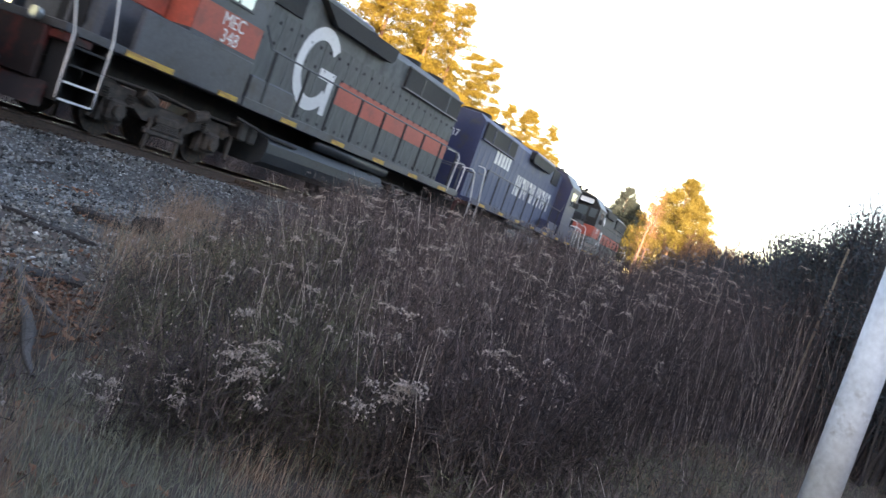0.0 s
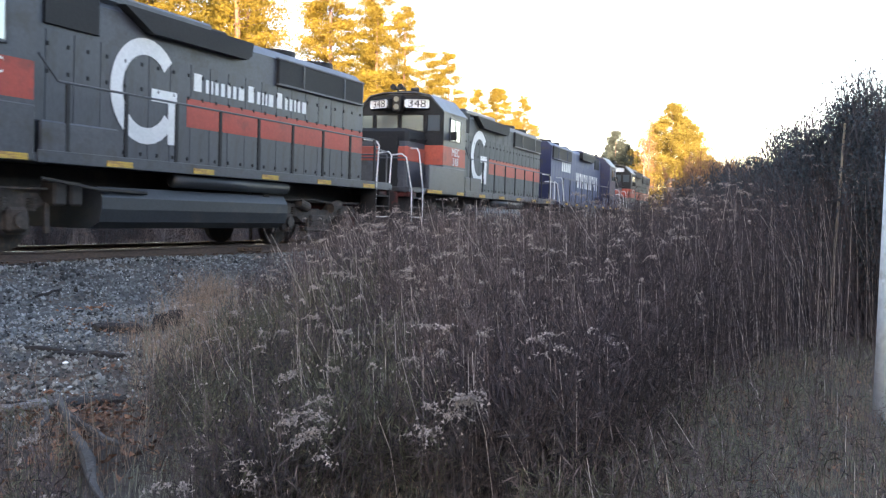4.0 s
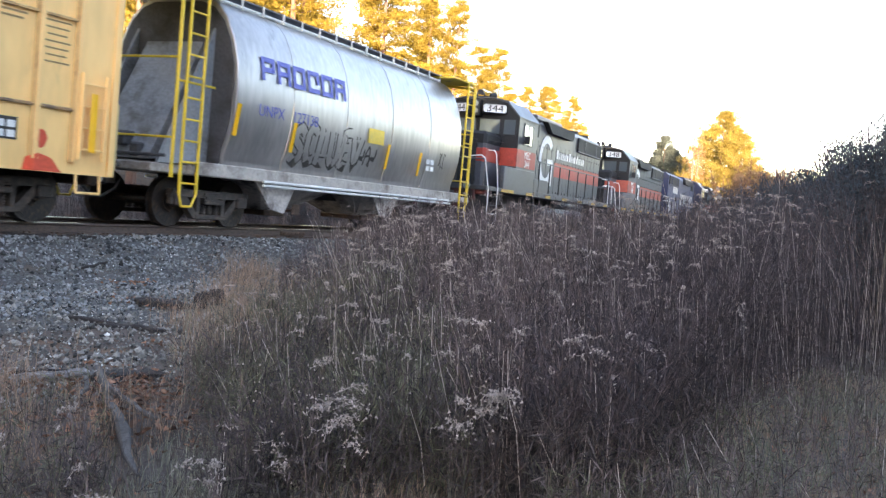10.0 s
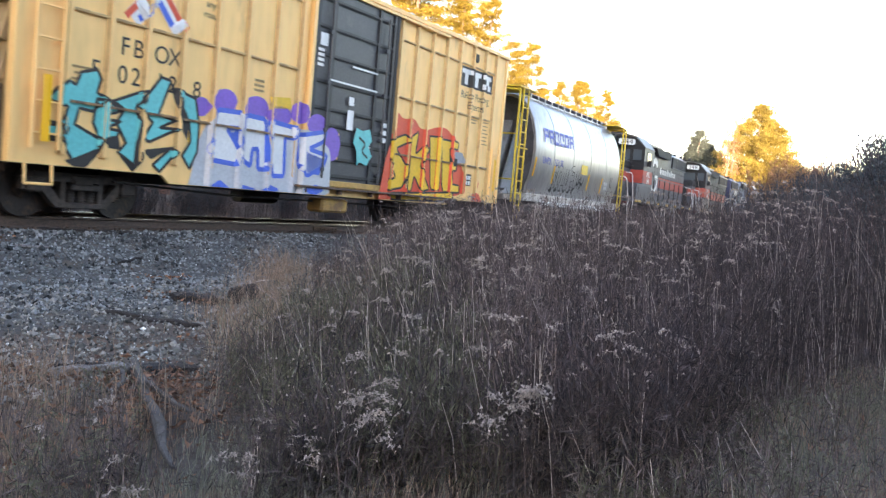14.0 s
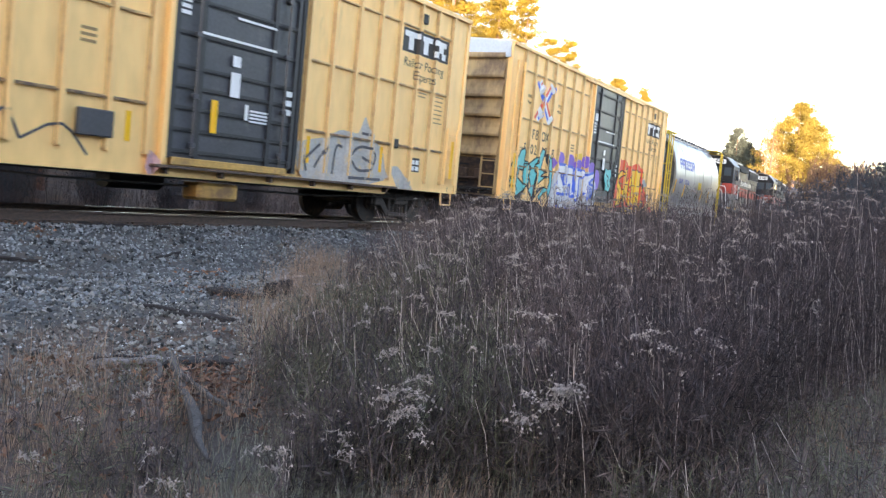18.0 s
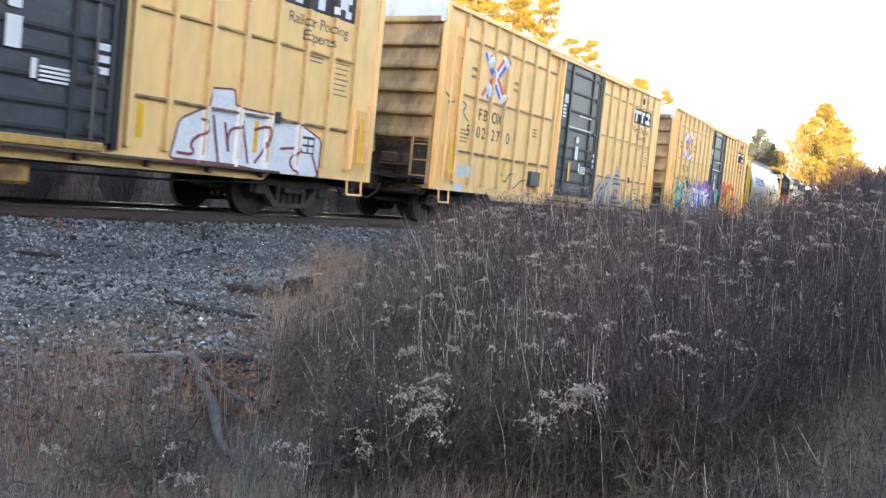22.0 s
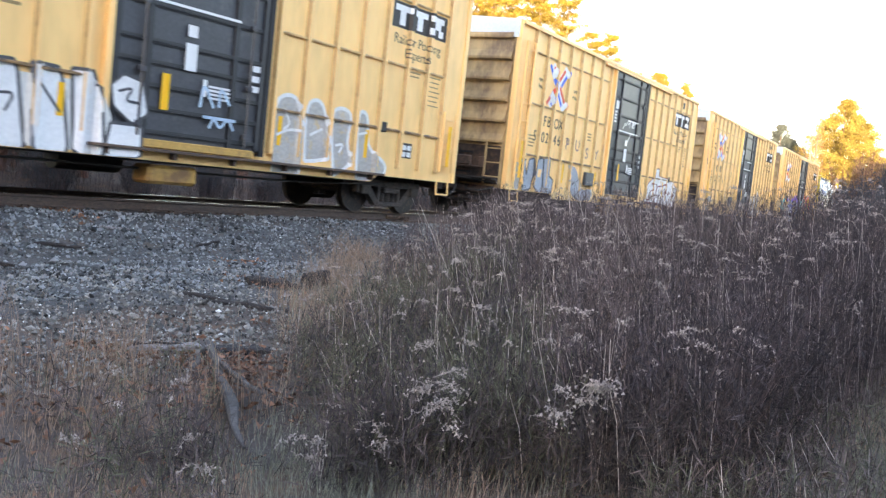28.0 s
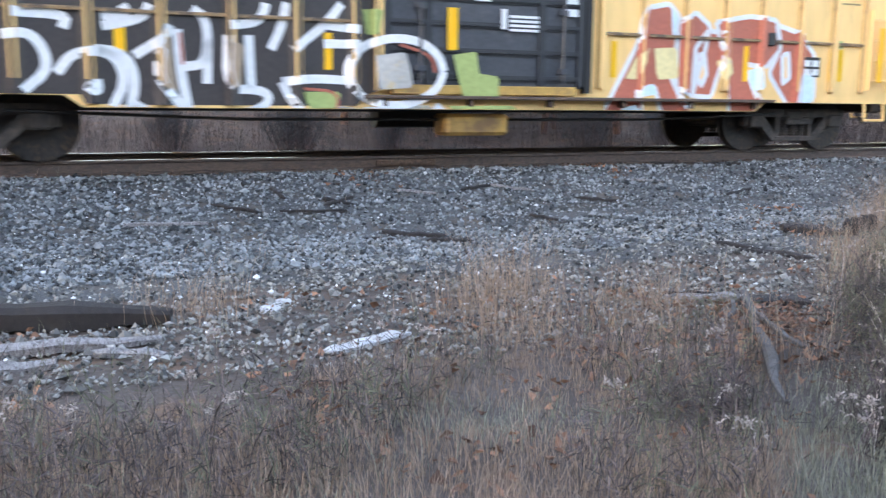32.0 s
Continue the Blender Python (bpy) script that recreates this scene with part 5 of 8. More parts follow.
def piece_e(car, x):
    paint(car, "terracotta_letter", [(1.96, 0.55), (2.58, 1.68), (2.65, 2.15), (3.08, 2.24), (3.27, 2.06), (3.24, 1.65), (3.14, 1.21), (3.52, 0.55), (3.04, 0.55), (2.88, 1.03), (2.57, 0.97), (2.63, 0.55)], TERRA, 2, edge=WHITE, w=0.075, label="terracotta graffiti letter outlined in white")
    paint(car, "terracotta_letter", [(3.26, 1.98), (3.56, 2.14), (3.84, 1.95), (3.76, 1.56), (3.56, 0.87), (3.26, 1.03)], TERRA, 2, edge=WHITE, w=0.075, label="terracotta graffiti letter outlined in white")
    paint(car, "terracotta_letter", [(3.59, 1.61), (3.81, 1.88), (4.13, 1.85), (4.09, 1.4), (3.92, 0.87), (3.57, 0.89)], TERRA, 2, edge=WHITE, w=0.075, holes=[[(3.64, 1.5), (3.76, 1.53), (3.81, 1.22), (3.73, 1.04), (3.62, 1.22)]], label="terracotta graffiti letter outlined in white")
    paint(car, "terracotta_letter", [(3.95, 2.01), (4.59, 2.13), (5.12, 2.09), (5.24, 1.66), (4.95, 1.35), (4.52, 1.4), (4.92, 0.65), (4.28, 0.59), (4.18, 1.34)], TERRA, 2, edge=WHITE, w=0.075, label="terracotta graffiti letter outlined in white")
    paint(car, "terracotta_letter", [(5.12, 2.02), (5.59, 1.91), (5.94, 1.57), (5.98, 0.84), (5.45, 0.74), (5.02, 1.25), (5.22, 1.66)], TERRA, 2, edge=WHITE, w=0.075, holes=[[(5.27, 1.55), (5.39, 1.59), (5.44, 1.2), (5.31, 1.1)]], label="terracotta graffiti letter outlined in white")
    paint(car, "cream_patch", [(2.37, 1.13), (2.54, 1.46), (2.78, 1.61), (2.68, 1.39), (2.56, 1.11)], CREAM, 4)
    paint(car, "cream_patch", [(2.85, 1.58), (3.25, 1.61), (3.31, 1.15), (2.91, 1.12)], CREAM, 4)
    paint(car, "cream_patch", [(3.99, 1.42), (4.25, 1.52), (4.32, 1.23), (4.1, 1.12)], CREAM, 4)
    paint(car, "pale_blue_patch", [(2.54, 0.95), (2.88, 1.07), (2.92, 0.9), (2.56, 0.86)], SKYPALE, 4)
    paint(car, "pale_blue_patch", [(4.62, 1.3), (4.84, 1.36), (4.9, 1.01), (4.68, 0.98)], SKYPALE, 4)
    paint(car, "pale_blue_patch", [(5.6, 1.26), (5.91, 1.3), (5.98, 0.76), (5.57, 0.73)], SKYPALE, 4)
    paint(car, "pale_blue_patch", [(3.11, 2.19), (3.25, 2.06), (3.23, 1.76), (3.13, 1.81)], SKYPALE, 4)
    paint(car, "pale_blue_patch", [(2.34, 0.7), (2.6, 0.76), (2.61, 0.57), (2.29, 0.56)], SKYPALE, 4)
    bar("hazard_sticker", (HW - 0.014, 6.40, 1.42), (0.006, 0.30, 0.52), REFLECT, car, "orange reflective sticker")
    bar("lime_sticker", (HW - 0.014, 6.40, 1.76), (0.006, 0.24, 0.12), GREENSP, car, "lime green sticker")
    paint(car, "dark_fill", [(-7.4, 0.86), (-7.4, 2.5), (-6.2, 2.9), (-4.8, 2.7), (-3.4, 3.0), (-2.0, 2.7), (-1.4, 2.9), (-1.35, 0.7), (-4.6, 0.69)], DARKSP, 1, label="dark brown sprayed background")
    paint(car, "olive_patch", [(-2.33, 0.87), (-1.84, 0.88), (-1.9, 0.5), (-2.2, 0.55)], GREENSP, 3, label="olive green sprayed patch")
    paint(car, "olive_patch", [(-1.56, 1.92), (-1.33, 1.93), (-1.38, 1.61), (-1.52, 1.6)], GREENSP, 3, label="olive green sprayed patch")
    paint(car, "olive_patch", [(-0.38, 1.38), (-0.03, 1.44), (-0.03, 1.15), (0.29, 1.11), (0.29, 0.81), (-0.23, 0.8)], GREENSP, 3, label="olive green sprayed patch")
    paint(car, "olive_patch", [(-0.43, 0.71), (0.55, 0.72), (0.62, 0.52), (-0.33, 0.51)], GREENSP, 3, label="olive green sprayed patch")
    paint(car, "tan_patch", [(-3.94, 1.47), (-3.81, 1.5), (-3.8, 0.8), (-4.02, 0.98)], TANSP, 3)
    paint(car, "tan_patch", [(-3.2, 1.44), (-3.02, 1.45), (-3.05, 0.94), (-3.23, 0.89)], TANSP, 3)
    paint(car, "grey_patch", [(-1.85, 0.7), (-1.53, 0.65), (-1.67, 0.44), (-1.9, 0.44)], FADEDSILVER, 3)
    paint(car, "grey_patch", [(-1.11, 0.73), (-0.68, 0.71), (-0.58, 0.45), (-1.16, 0.45)], FADEDSILVER, 3)
    paint(car, "grey_patch", [(-1.43, 1.34), (-1.01, 1.4), (-0.92, 0.94), (-1.39, 0.91)], FADEDSILVER, 3)
    stroke(car, "white_swirl", [(-4.67, 1.32), (-4.46, 1.31), (-4.3, 1.19), (-4.25, 0.99), (-4.29, 0.71), (-4.38, 0.46)], 0.11, WHITE, 5, label="white sprayed swirl")
    stroke(car, "white_swirl", [(-4.29, 0.71), (-4.11, 0.61), (-4.02, 0.43)], 0.11, WHITE, 5, label="white sprayed swirl")
    stroke(car, "white_swirl", [(-4.25, 1.26), (-3.9, 1.49)], 0.11, WHITE, 5, label="white sprayed swirl")
    stroke(car, "white_swirl", [(-3.86, 1.62), (-3.95, 1.37), (-4.02, 1.04), (-3.84, 0.78), (-3.71, 0.63), (-3.67, 0.43)], 0.11, WHITE, 5, label="white sprayed swirl")
    stroke(car, "white_swirl", [(-3.78, 1.58), (-3.76, 1.13), (-3.67, 0.59)], 0.11, WHITE, 5, label="white sprayed swirl")
    stroke(car, "white_swirl", [(-3.61, 1.82), (-3.44, 1.72), (-3.45, 1.18), (-3.76, 1.14)], 0.11, WHITE, 5, label="white sprayed swirl")
    stroke(car, "white_swirl", [(-3.44, 1.47), (-3.46, 0.95)], 0.11, WHITE, 5, label="white sprayed swirl")
    stroke(car, "white_swirl", [(-3.21, 1.53), (-3.24, 0.89), (-2.83, 0.89), (-2.73, 0.79), (-2.8, 0.68), (-3.04, 0.59), (-3.45, 0.43)], 0.11, WHITE, 5, label="white sprayed swirl")
    stroke(car, "white_swirl", [(-2.97, 1.54), (-2.95, 0.9)], 0.11, WHITE, 5, label="white sprayed swirl")
    stroke(car, "white_swirl", [(-3.19, 1.65), (-2.89, 1.69), (-2.79, 1.8), (-2.76, 1.93)], 0.11, WHITE, 5, label="white sprayed swirl")
    stroke(car, "white_swirl", [(-2.71, 1.38), (-2.58, 1.64), (-2.51, 1.95)], 0.11, WHITE, 5, label="white sprayed swirl")
    stroke(car, "white_swirl", [(-2.58, 0.99), (-2.46, 0.73), (-2.16, 0.43)], 0.11, WHITE, 5, label="white sprayed swirl")
    stroke(car, "white_swirl", [(-2.58, 0.99), (-2.19, 1.04), (-1.75, 1.02)], 0.11, WHITE, 5, label="white sprayed swirl")
    stroke(car, "white_swirl", [(-2.44, 1.39), (-2.05, 1.69), (-1.83, 1.97)], 0.11, WHITE, 5, label="white sprayed swirl")
    stroke(car, "white_swirl", [(-2.1, 1.71), (-1.6, 1.66)], 0.11, WHITE, 5, label="white sprayed swirl")
    stroke(car, "white_swirl", [(-2.06, 1.47), (-1.61, 1.48)], 0.11, WHITE, 5, label="white sprayed swirl")
    stroke(car, "white_swirl", [(-0.51, 1.16), (-0.57, 0.97), (-0.76, 0.81), (-1.02, 0.72), (-1.3, 0.71), (-1.55, 0.8), (-1.72, 0.94), (-1.78, 1.13), (-1.71, 1.32), (-1.54, 1.47), (-1.29, 1.56), (-1.01, 1.57), (-0.75, 1.5), (-0.57, 1.35), (-0.51, 1.16)], 0.11, WHITE, 5, label="white sprayed swirl")
    stroke(car, "white_swirl", [(-1.76, 0.44), (-1.58, 0.64), (-1.3, 0.63)], 0.11, WHITE, 5, label="white sprayed swirl")
    stroke(car, "white_swirl", [(-0.63, 0.71), (-0.31, 0.45)], 0.11, WHITE, 5, label="white sprayed swirl")
    stroke(car, "white_swirl", [(-4.58, 1.58), (-4.15, 1.68), (-4.07, 1.85)], 0.11, WHITE, 5, label="white sprayed swirl")
    stroke(car, "white_swirl", [(-4.58, 1.7), (-4.29, 1.71), (-4.36, 1.83)], 0.11, WHITE, 5, label="white sprayed swirl")
    stroke(car, "white_swirl", [(-5.59, 1.45), (-5.26, 1.49), (-5.11, 1.1), (-5.4, 0.84)], 0.11, WHITE, 5, label="white sprayed swirl")
    stroke(car, "white_swirl", [(-5.63, 0.66), (-5.3, 0.75), (-4.97, 0.6)], 0.11, WHITE, 5, label="white sprayed swirl")
    stroke(car, "white_swirl", [(-5.47, 1.7), (-4.92, 1.69), (-4.98, 1.54)], 0.11, WHITE, 5, label="white sprayed swirl")
    stroke(car, "white_swirl", [(-5.06, 1.04), (-4.88, 1.29), (-4.48, 1.3), (-4.34, 0.99), (-4.5, 0.66)], 0.11, WHITE, 5, label="white sprayed swirl")
    stroke(car, "white_swirl", [(-4.78, 0.92), (-4.64, 0.82), (-4.66, 0.98)], 0.11, WHITE, 5, label="white sprayed swirl")
    stroke(car, "red_line", [(-2.33, 0.91), (-1.85, 0.88), (-1.94, 0.51)], 0.035, TERRA, 6)
    stroke(car, "red_line", [(-3.75, 1.54), (-3.73, 1.17)], 0.035, TERRA, 6)
    stroke(car, "red_line", [(-1.11, 1.49), (-0.68, 1.37), (-0.63, 1.14)], 0.035, TERRA, 6)


FADEDSILVER = surf("faded_silver_spray_paint", (0.42, 0.40, 0.36), 0.55, var=0.2, big=2, bump=0, stain=(0.60, 0.44, 0.22), amount=0.25)
GREYLINE = surf("dark_grey_spray_line", (0.075, 0.075, 0.08), 0.6, var=0.25, bump=0)
FADEDPURPLE = surf("faded_purple_spray_paint", (0.62, 0.38, 0.36), 0.6, var=0.2, bump=0)
BLUEGREY = surf("blue_grey_spray_paint", (0.30, 0.34, 0.38), 0.5, var=0.2, big=2, bump=0, stain=(0.42, 0.45, 0.48), amount=0.3)
DARKRED = surf("dark_red_spray_paint", (0.22, 0.045, 0.05), 0.55, var=0.2, bump=0)
SKYPALE = surf("pale_sky_spray_paint", (0.62, 0.76, 0.80), 0.5, var=0.12, bump=0)
TANSP = surf("tan_spray_paint", (0.42, 0.30, 0.20), 0.5, var=0.2, bump=0)
SCRAWL = surf("faded_purple_scrawl", (0.36, 0.20, 0.16), 0.6, var=0.25)
DARKSP = surf("dark_brown_spray_paint", (0.045, 0.036, 0.032), 0.55, var=0.2, bump=0)
LABEL = "yellow boxcar with charcoal sliding door and "
boxcar("FBOX 502128", 0.0, piece_a, LABEL + "teal, blue and red graffiti")
boxcar("FBOX 502270", 18.7, piece_b, LABEL + "faded silver graffiti")
boxcar("FBOX 502467", 37.4, piece_c, LABEL + "white and grey graffiti")
boxcar("FBOX 502698", 56.1, piece_d, LABEL + "white roller graffiti")
boxcar("", 74.8, piece_e, LABEL + "dark and terracotta graffiti")


# ---- the covered hopper ----
def hopper(u0, u1):
    car = thing("covered_hopper", "silver cylindrical covered hopper with yellow ladders and blue block lettering", "hopper car")
    half = (u1 - u0) / 2
    hl = half - 2.2
    prof = [(0.62, 4.42), (0.95, 4.30), (1.22, 4.02), (1.42, 3.62), (1.54, 3.15), (1.58, 2.65), (1.55, 2.15), (1.46, 1.70), (1.36, 1.42), (1.34, 1.12)]
    loop = prof + [(-x, z) for x, z in reversed(prof)]
    bm = B()
    # body drawn out in rings; the ends slope in a little towards the bottom
    hf = hl + 0.55
    ys = [-hl, -hl + 0.06, -hl * 0.5, -hl * 0.5 + 0.04, 0, 0.04, hf * 0.5, hf * 0.5 + 0.04, hf - 0.06, hf]
    rings = []
    for k, y in enumerate(ys):
        f = 0.985 if k in (0, len(ys) - 1) else 1.0
        rings.append([bm.verts.new((x * f, y, 2.7 + (z - 2.7) * f)) for x, z in loop])
    n = len(loop)
    for a, b in zip(rings, rings[1:]):
        for i in range(n):
            bm.faces.new((a[i], a[(i + 1) % n], b[(i + 1) % n], b[i]))
    bm.faces.new(rings[0])
    bm.faces.new(list(reversed(rings[-1])))
    bmesh.ops.recalc_face_normals(bm, faces=bm.faces[:])
    part("tank_body", bm, ALU, car, smooth=False)
    car_body = car.children[-1]
    for p in car_body.data.polygons:
        p.use_smooth = len(p.vertices) == 4
    for y in (-hl * 0.62, -hl * 0.18, hl * 0.26, hl * 0.70):
        bm = B()
        for a, b in zip(prof, prof[1:]):
            m = Matrix.Translation((0, y, 0))
            d = Vector((b[0] - a[0], 0, b[1] - a[1]))
            rod(bm, (a[0] + 0.003, y, a[1]), (b[0] + 0.003, y, b[1]), 0.012, 5)
        part("weld_seam", bm, ALU, car_body)
    for s in (-1, 1):
        bm = B()
        box(bm, (s * 1.40, 0, 1.10), (0.14, 2 * hl + 2.0, 0.26), 0.02)
        part("side_sill", bm, SILL_GREY, car)
        bm = B()
        for z in (0.98, 0.90):
            rod(bm, (s * 1.54, -hl * 0.78, z), (s * 1.54, hl + 0.2, z), 0.030, 6)
        part("grab_rail", bm, PALE, car, "long bright metal rails under the sill")
        bm = B()
        rod(bm, (s * 0.93, -hl, 4.36), (s * 0.93, hl, 4.36), 0.035, 8)
        part("roof_edge_pipe", bm, PALE, car)
        for e in (-1, 1):
            ladder(car, s * 1.50, e * (hl + 1.10), 0.62, 4.40, 0.44, 10, "y", SAFETY, "yellow side ladder", 0.02)
            bm = B()
            pipe(bm, [(s * 1.50, e * (hl + 0.88), 0.62), (s * 1.50, e * (hl + 0.98), 0.40), (s * 1.50, e * (hl + 1.24), 0.40), (s * 1.50, e * (hl + 1.32), 0.62)], 0.022)
            part("stirrup_step", bm, SAFETY, car)
            bm = B()
            pipe(bm, [(s * 1.45, e * (hl + 1.50), 0.9), (s * 1.45, e * (hl + 1.50), 4.35), (s * 0.5, e * (hl + 1.50), 4.42)], 0.035)
            pipe(bm, [(s * 1.45, e * (hl + 1.50), 2.6), (s * 1.45, e * (hl + 0.5), 2.6)], 0.022)
            part("end_frame_post", bm, SAFETY, car, "yellow end frame post")
            bm = B()
            prism(bm, [(e * (hl - 0.02), 1.2), (e * (hl + 1.35), 1.15), (e * (hl - 0.02), 3.9)], "x", s * 0.95 - 0.03, s * 0.95 + 0.03)
            part("end_gusset", bm, ENDSTEEL, car)
    for e in (-1, 1):
        bm = B()
        box(bm, (0, e * (hl + 0.75), 4.46), (2.9, 1.55, 0.05), 0.01)
        part("end_platform", bm, SAFETY, car)
        for z in (1.6, 3.0):
            bm = B()
            pipe(bm, [(-1.4, e * (hl + 1.50), z), (1.4, e * (hl + 1.50), z)], 0.022)
            part("end_rail", bm, SAFETY, car)
        bm = B()
        box(bm, (0, e * (hl + 0.95), 1.05), (2.7, 1.9, 0.16), 0.02)
        box(bm, (0, e * (hl + 1.75), 0.88), (0.4, 0.5, 0.36), 0.03)
        part("end_sill", bm, SILL_GREY, car)
        bm = B()
        prism(bm, [(e * hl, 1.2), (e * (hl + 1.3), 1.2), (e * hl, 3.6)], "x", -0.7, 0.7)
        part("slope_sheet", bm, ENDSTEEL, car)
        # flat dark plate, its colour standing in for the dished recess
        bm = B()
        prism(bm, [(x * 0.94, 2.75 + (z - 2.75) * 0.94) for x, z in loop], "y", (e * hl if e < 0 else hf) + e * 0.004, (e * hl if e < 0 else hf) + e * 0.03)
        part("end_head", bm, DARKSTEEL, car, "round end head of the tank, its recess given by dark colour")
        bm = B()
        for k in range(3):
            box(bm, (-0.35 + k * 0.35, e * (hl + 1.15), 1.35 + 0.2 * (k % 2)), (0.26, 0.30, 0.28), 0.04)
        rod(bm, (-1.1, e * (hl + 1.3), 1.28), (1.1, e * (hl + 1.3), 1.28), 0.03, 6)
        part("end_brake_gear", bm, DARKSTEEL, car)
        coupler(car, e * (half - 0.65), e)
    # running board on the roof
    bm = B()
    box(bm, (0.0, 0, 4.56), (0.62, 2 * hl + 1.2, 0.04), 0.005)
    for s in (-1, 1):
        box(bm, (s * 0.80, 0, 4.50), (0.34, 2 * hl + 1.0, 0.035), 0.005)
    part("running_board", bm, ROOFWALK, car, "dark grating roof walk")
    for k in range(15):
        for q in (-0.98, 0.98):
            bar("walk_bracket", (q, -hl + k * 2 * hl / 14, 4.41), (0.035, 0.035, 0.22), PALE, car)
    for k in range(4):
        bm = B()
        rod(bm, (0, -hl * 0.72 + k * hl * 0.48, 4.40), (0, -hl * 0.72 + k * hl * 0.48, 4.62), 0.32, 16)
        part("roof_hatch", bm, ALU, car)
    for y in (-hl * 0.42, hl * 0.42):
        bm = B()
        for s in (-1, 1):
            vs = [bm.verts.new(c) for c in ((s * 1.36, y - 1.55, 1.02), (s * 1.36, y + 1.55, 1.02), (s * 0.45, y + 0.32, 0.36), (s * 0.45, y - 0.32, 0.36))]
            bm.faces.new(vs)
        for e in (-1, 1):
            vs = [bm.verts.new(c) for c in ((1.36, y + e * 1.55, 1.02), (-1.36, y + e * 1.55, 1.02), (-0.45, y + e * 0.32, 0.36), (0.45, y + e * 0.32, 0.36))]
            bm.faces.new(vs)
        vs = [bm.verts.new(c) for c in ((0.45, y - 0.32, 0.36), (0.45, y + 0.32, 0.36), (-0.45, y + 0.32, 0.36), (-0.45, y - 0.32, 0.36))]
        bm.faces.new(vs)
        part("discharge_bay", bm, BAYG, car, "tapered grey discharge hopper")
        q = y - 1.75 if y < 0 else y - 1.20
        bm = B()
        prism(bm, [(q, 1.00), (q + 1.45, 1.00), (q + 1.05, 0.36), (q + 0.55, 0.44)], "x", 1.30, 1.34)
        part("bay_gusset", bm, BAYG, car, "pale dusty steel gusset plate")
        bm = B()
        box(bm, (0, y, 0.33), (1.2, 0.75, 0.12), 0.02)
        rod(bm, (1.05, y, 0.42), (0.6, y, 0.42), 0.03, 6)
        box(bm, (1.08, y + 0.1, 0.45), (0.04, 0.3, 0.24), 0.02)
        part("outlet_gate", bm, RUST, car)
    bm = B()
    box(bm, (0, 0, 0.85), (0.5, 2 * hl, 0.30), 0.02)
    part("centre_sill", bm, BLACK, car)
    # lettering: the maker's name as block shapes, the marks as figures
    bm = B()
    rng = random.Random(3)
    for k in range(6):
        y = -4.15 + k * 0.535
        x = 1.53
        plate(bm, x, y, y + 0.10, 2.95, 3.42)
        plate(bm, x, y + 0.10, y + 0.44, 3.32, 3.42)
        plate(bm, x, y + 0.34, y + 0.44, 2.95 if k in (2, 4, 5, 1) else 3.15, 3.32)
        if k != 3:
            plate(bm, x, y + 0.10, y + 0.44, 2.95 if k in (2, 3, 4) else 3.12, 3.05 if k in (2, 3, 4) else 3.22)
        else:
            plate(bm, x, y + 0.10, y + 0.44, 2.95, 3.05)
    bmesh.ops.transform(bm, matrix=Matrix.Translation((1.555, 0, 3.18)) @ pose(0, 0, 0, 0, -11, 0) @ Matrix.Translation((-1.53, 0, -3.18)), verts=bm.verts[:])
    part("block_lettering", bm, BLUE, car, "faded blue block lettering")
    w = words("reporting_mark", "UNPX", 0.32, BLUE, car, (1.590, -3.75, 2.36))
    w = words("car_number", "127138", 0.32, BLUE, car, (1.590, -2.55, 2.36))
    for y, z in ((-hl + 0.08, 2.1), (-2.9, 1.95), (1.15, 1.9), (2.9, 1.85)):
        o = bar("reflector", (1.545, y, z), (0.012, 0.11, 0.62), REFLECT, car, "amber reflector strip")
        o.rotation_euler = (0, radians(9), 0)
    bm = B()
    plate(bm, 1.585, 0.1, 0.85, 2.15, 2.5)
    part("yellow_panel", bm, SAFETY, car)
    graffiti(car, 1.58, -2.85, -0.05, 1.42, 2.32, 6, ALU, INK, 61, bold=0.20, text="SCLUEV", rim=0.42, name="bubble_tag", label="black outlined bubble graffiti", wrap=False)
    graffiti(car, 1.58, -0.15, 0.65, 1.55, 2.1, 3, INK, ALU, 62, bold=0.10, name="black_scrawl", wrap=False)
    low = sorted((z, x) for x, z in prof)
    for o in car.children:
        if o.name.startswith(("bubble_tag", "black_scrawl")):
            for v in o.data.vertices:
                v.co.x += float(np.interp(v.co.z, [z for z, x in low], [x for z, x in low])) - 1.578
    tag_lines(car, 1.565, 4.0, 4.4, 1.8, 2.25, INK, 63, 3, 0.03, "black_scrawl")
    for a in (3.30, 3.56):
        for b in (1.72, 1.90):
            bar("stencil_shape", (1.552, a + 0.1, b + 0.065), (0.004, 0.2, 0.13), WHITE, car)
    for y in (-half + 2.3, half - 2.3):
        freight_truck(car, y)
    CARS.append((car, (u0 + u1) / 2, 0))


ENDSTEEL = surf("blue_grey_end_steel", (0.27, 0.285, 0.30), 0.6, 0.2, var=0.2, stain=(0.12, 0.11, 0.10), amount=0.3)
DARKSTEEL = surf("dark_grimy_steel", (0.085, 0.085, 0.09), 0.6, 0.2, var=0.25, stain=(0.04, 0.036, 0.033), amount=0.35)
SILL_GREY = surf("dusty_sill_grey", (0.42, 0.38, 0.33), 0.65, var=0.2, stain=(0.14, 0.11, 0.09), amount=0.4)
ROOFWALK = surf("dark_galvanised_grating", (0.10, 0.10, 0.11), 0.55, 0.5, var=0.3)
BAYG = surf("dusty_bay_grey", (0.50, 0.46, 0.42), 0.7, var=0.25, stain=(0.10, 0.08, 0.07), amount=0.4)
hopper(-15.2, -1.1)


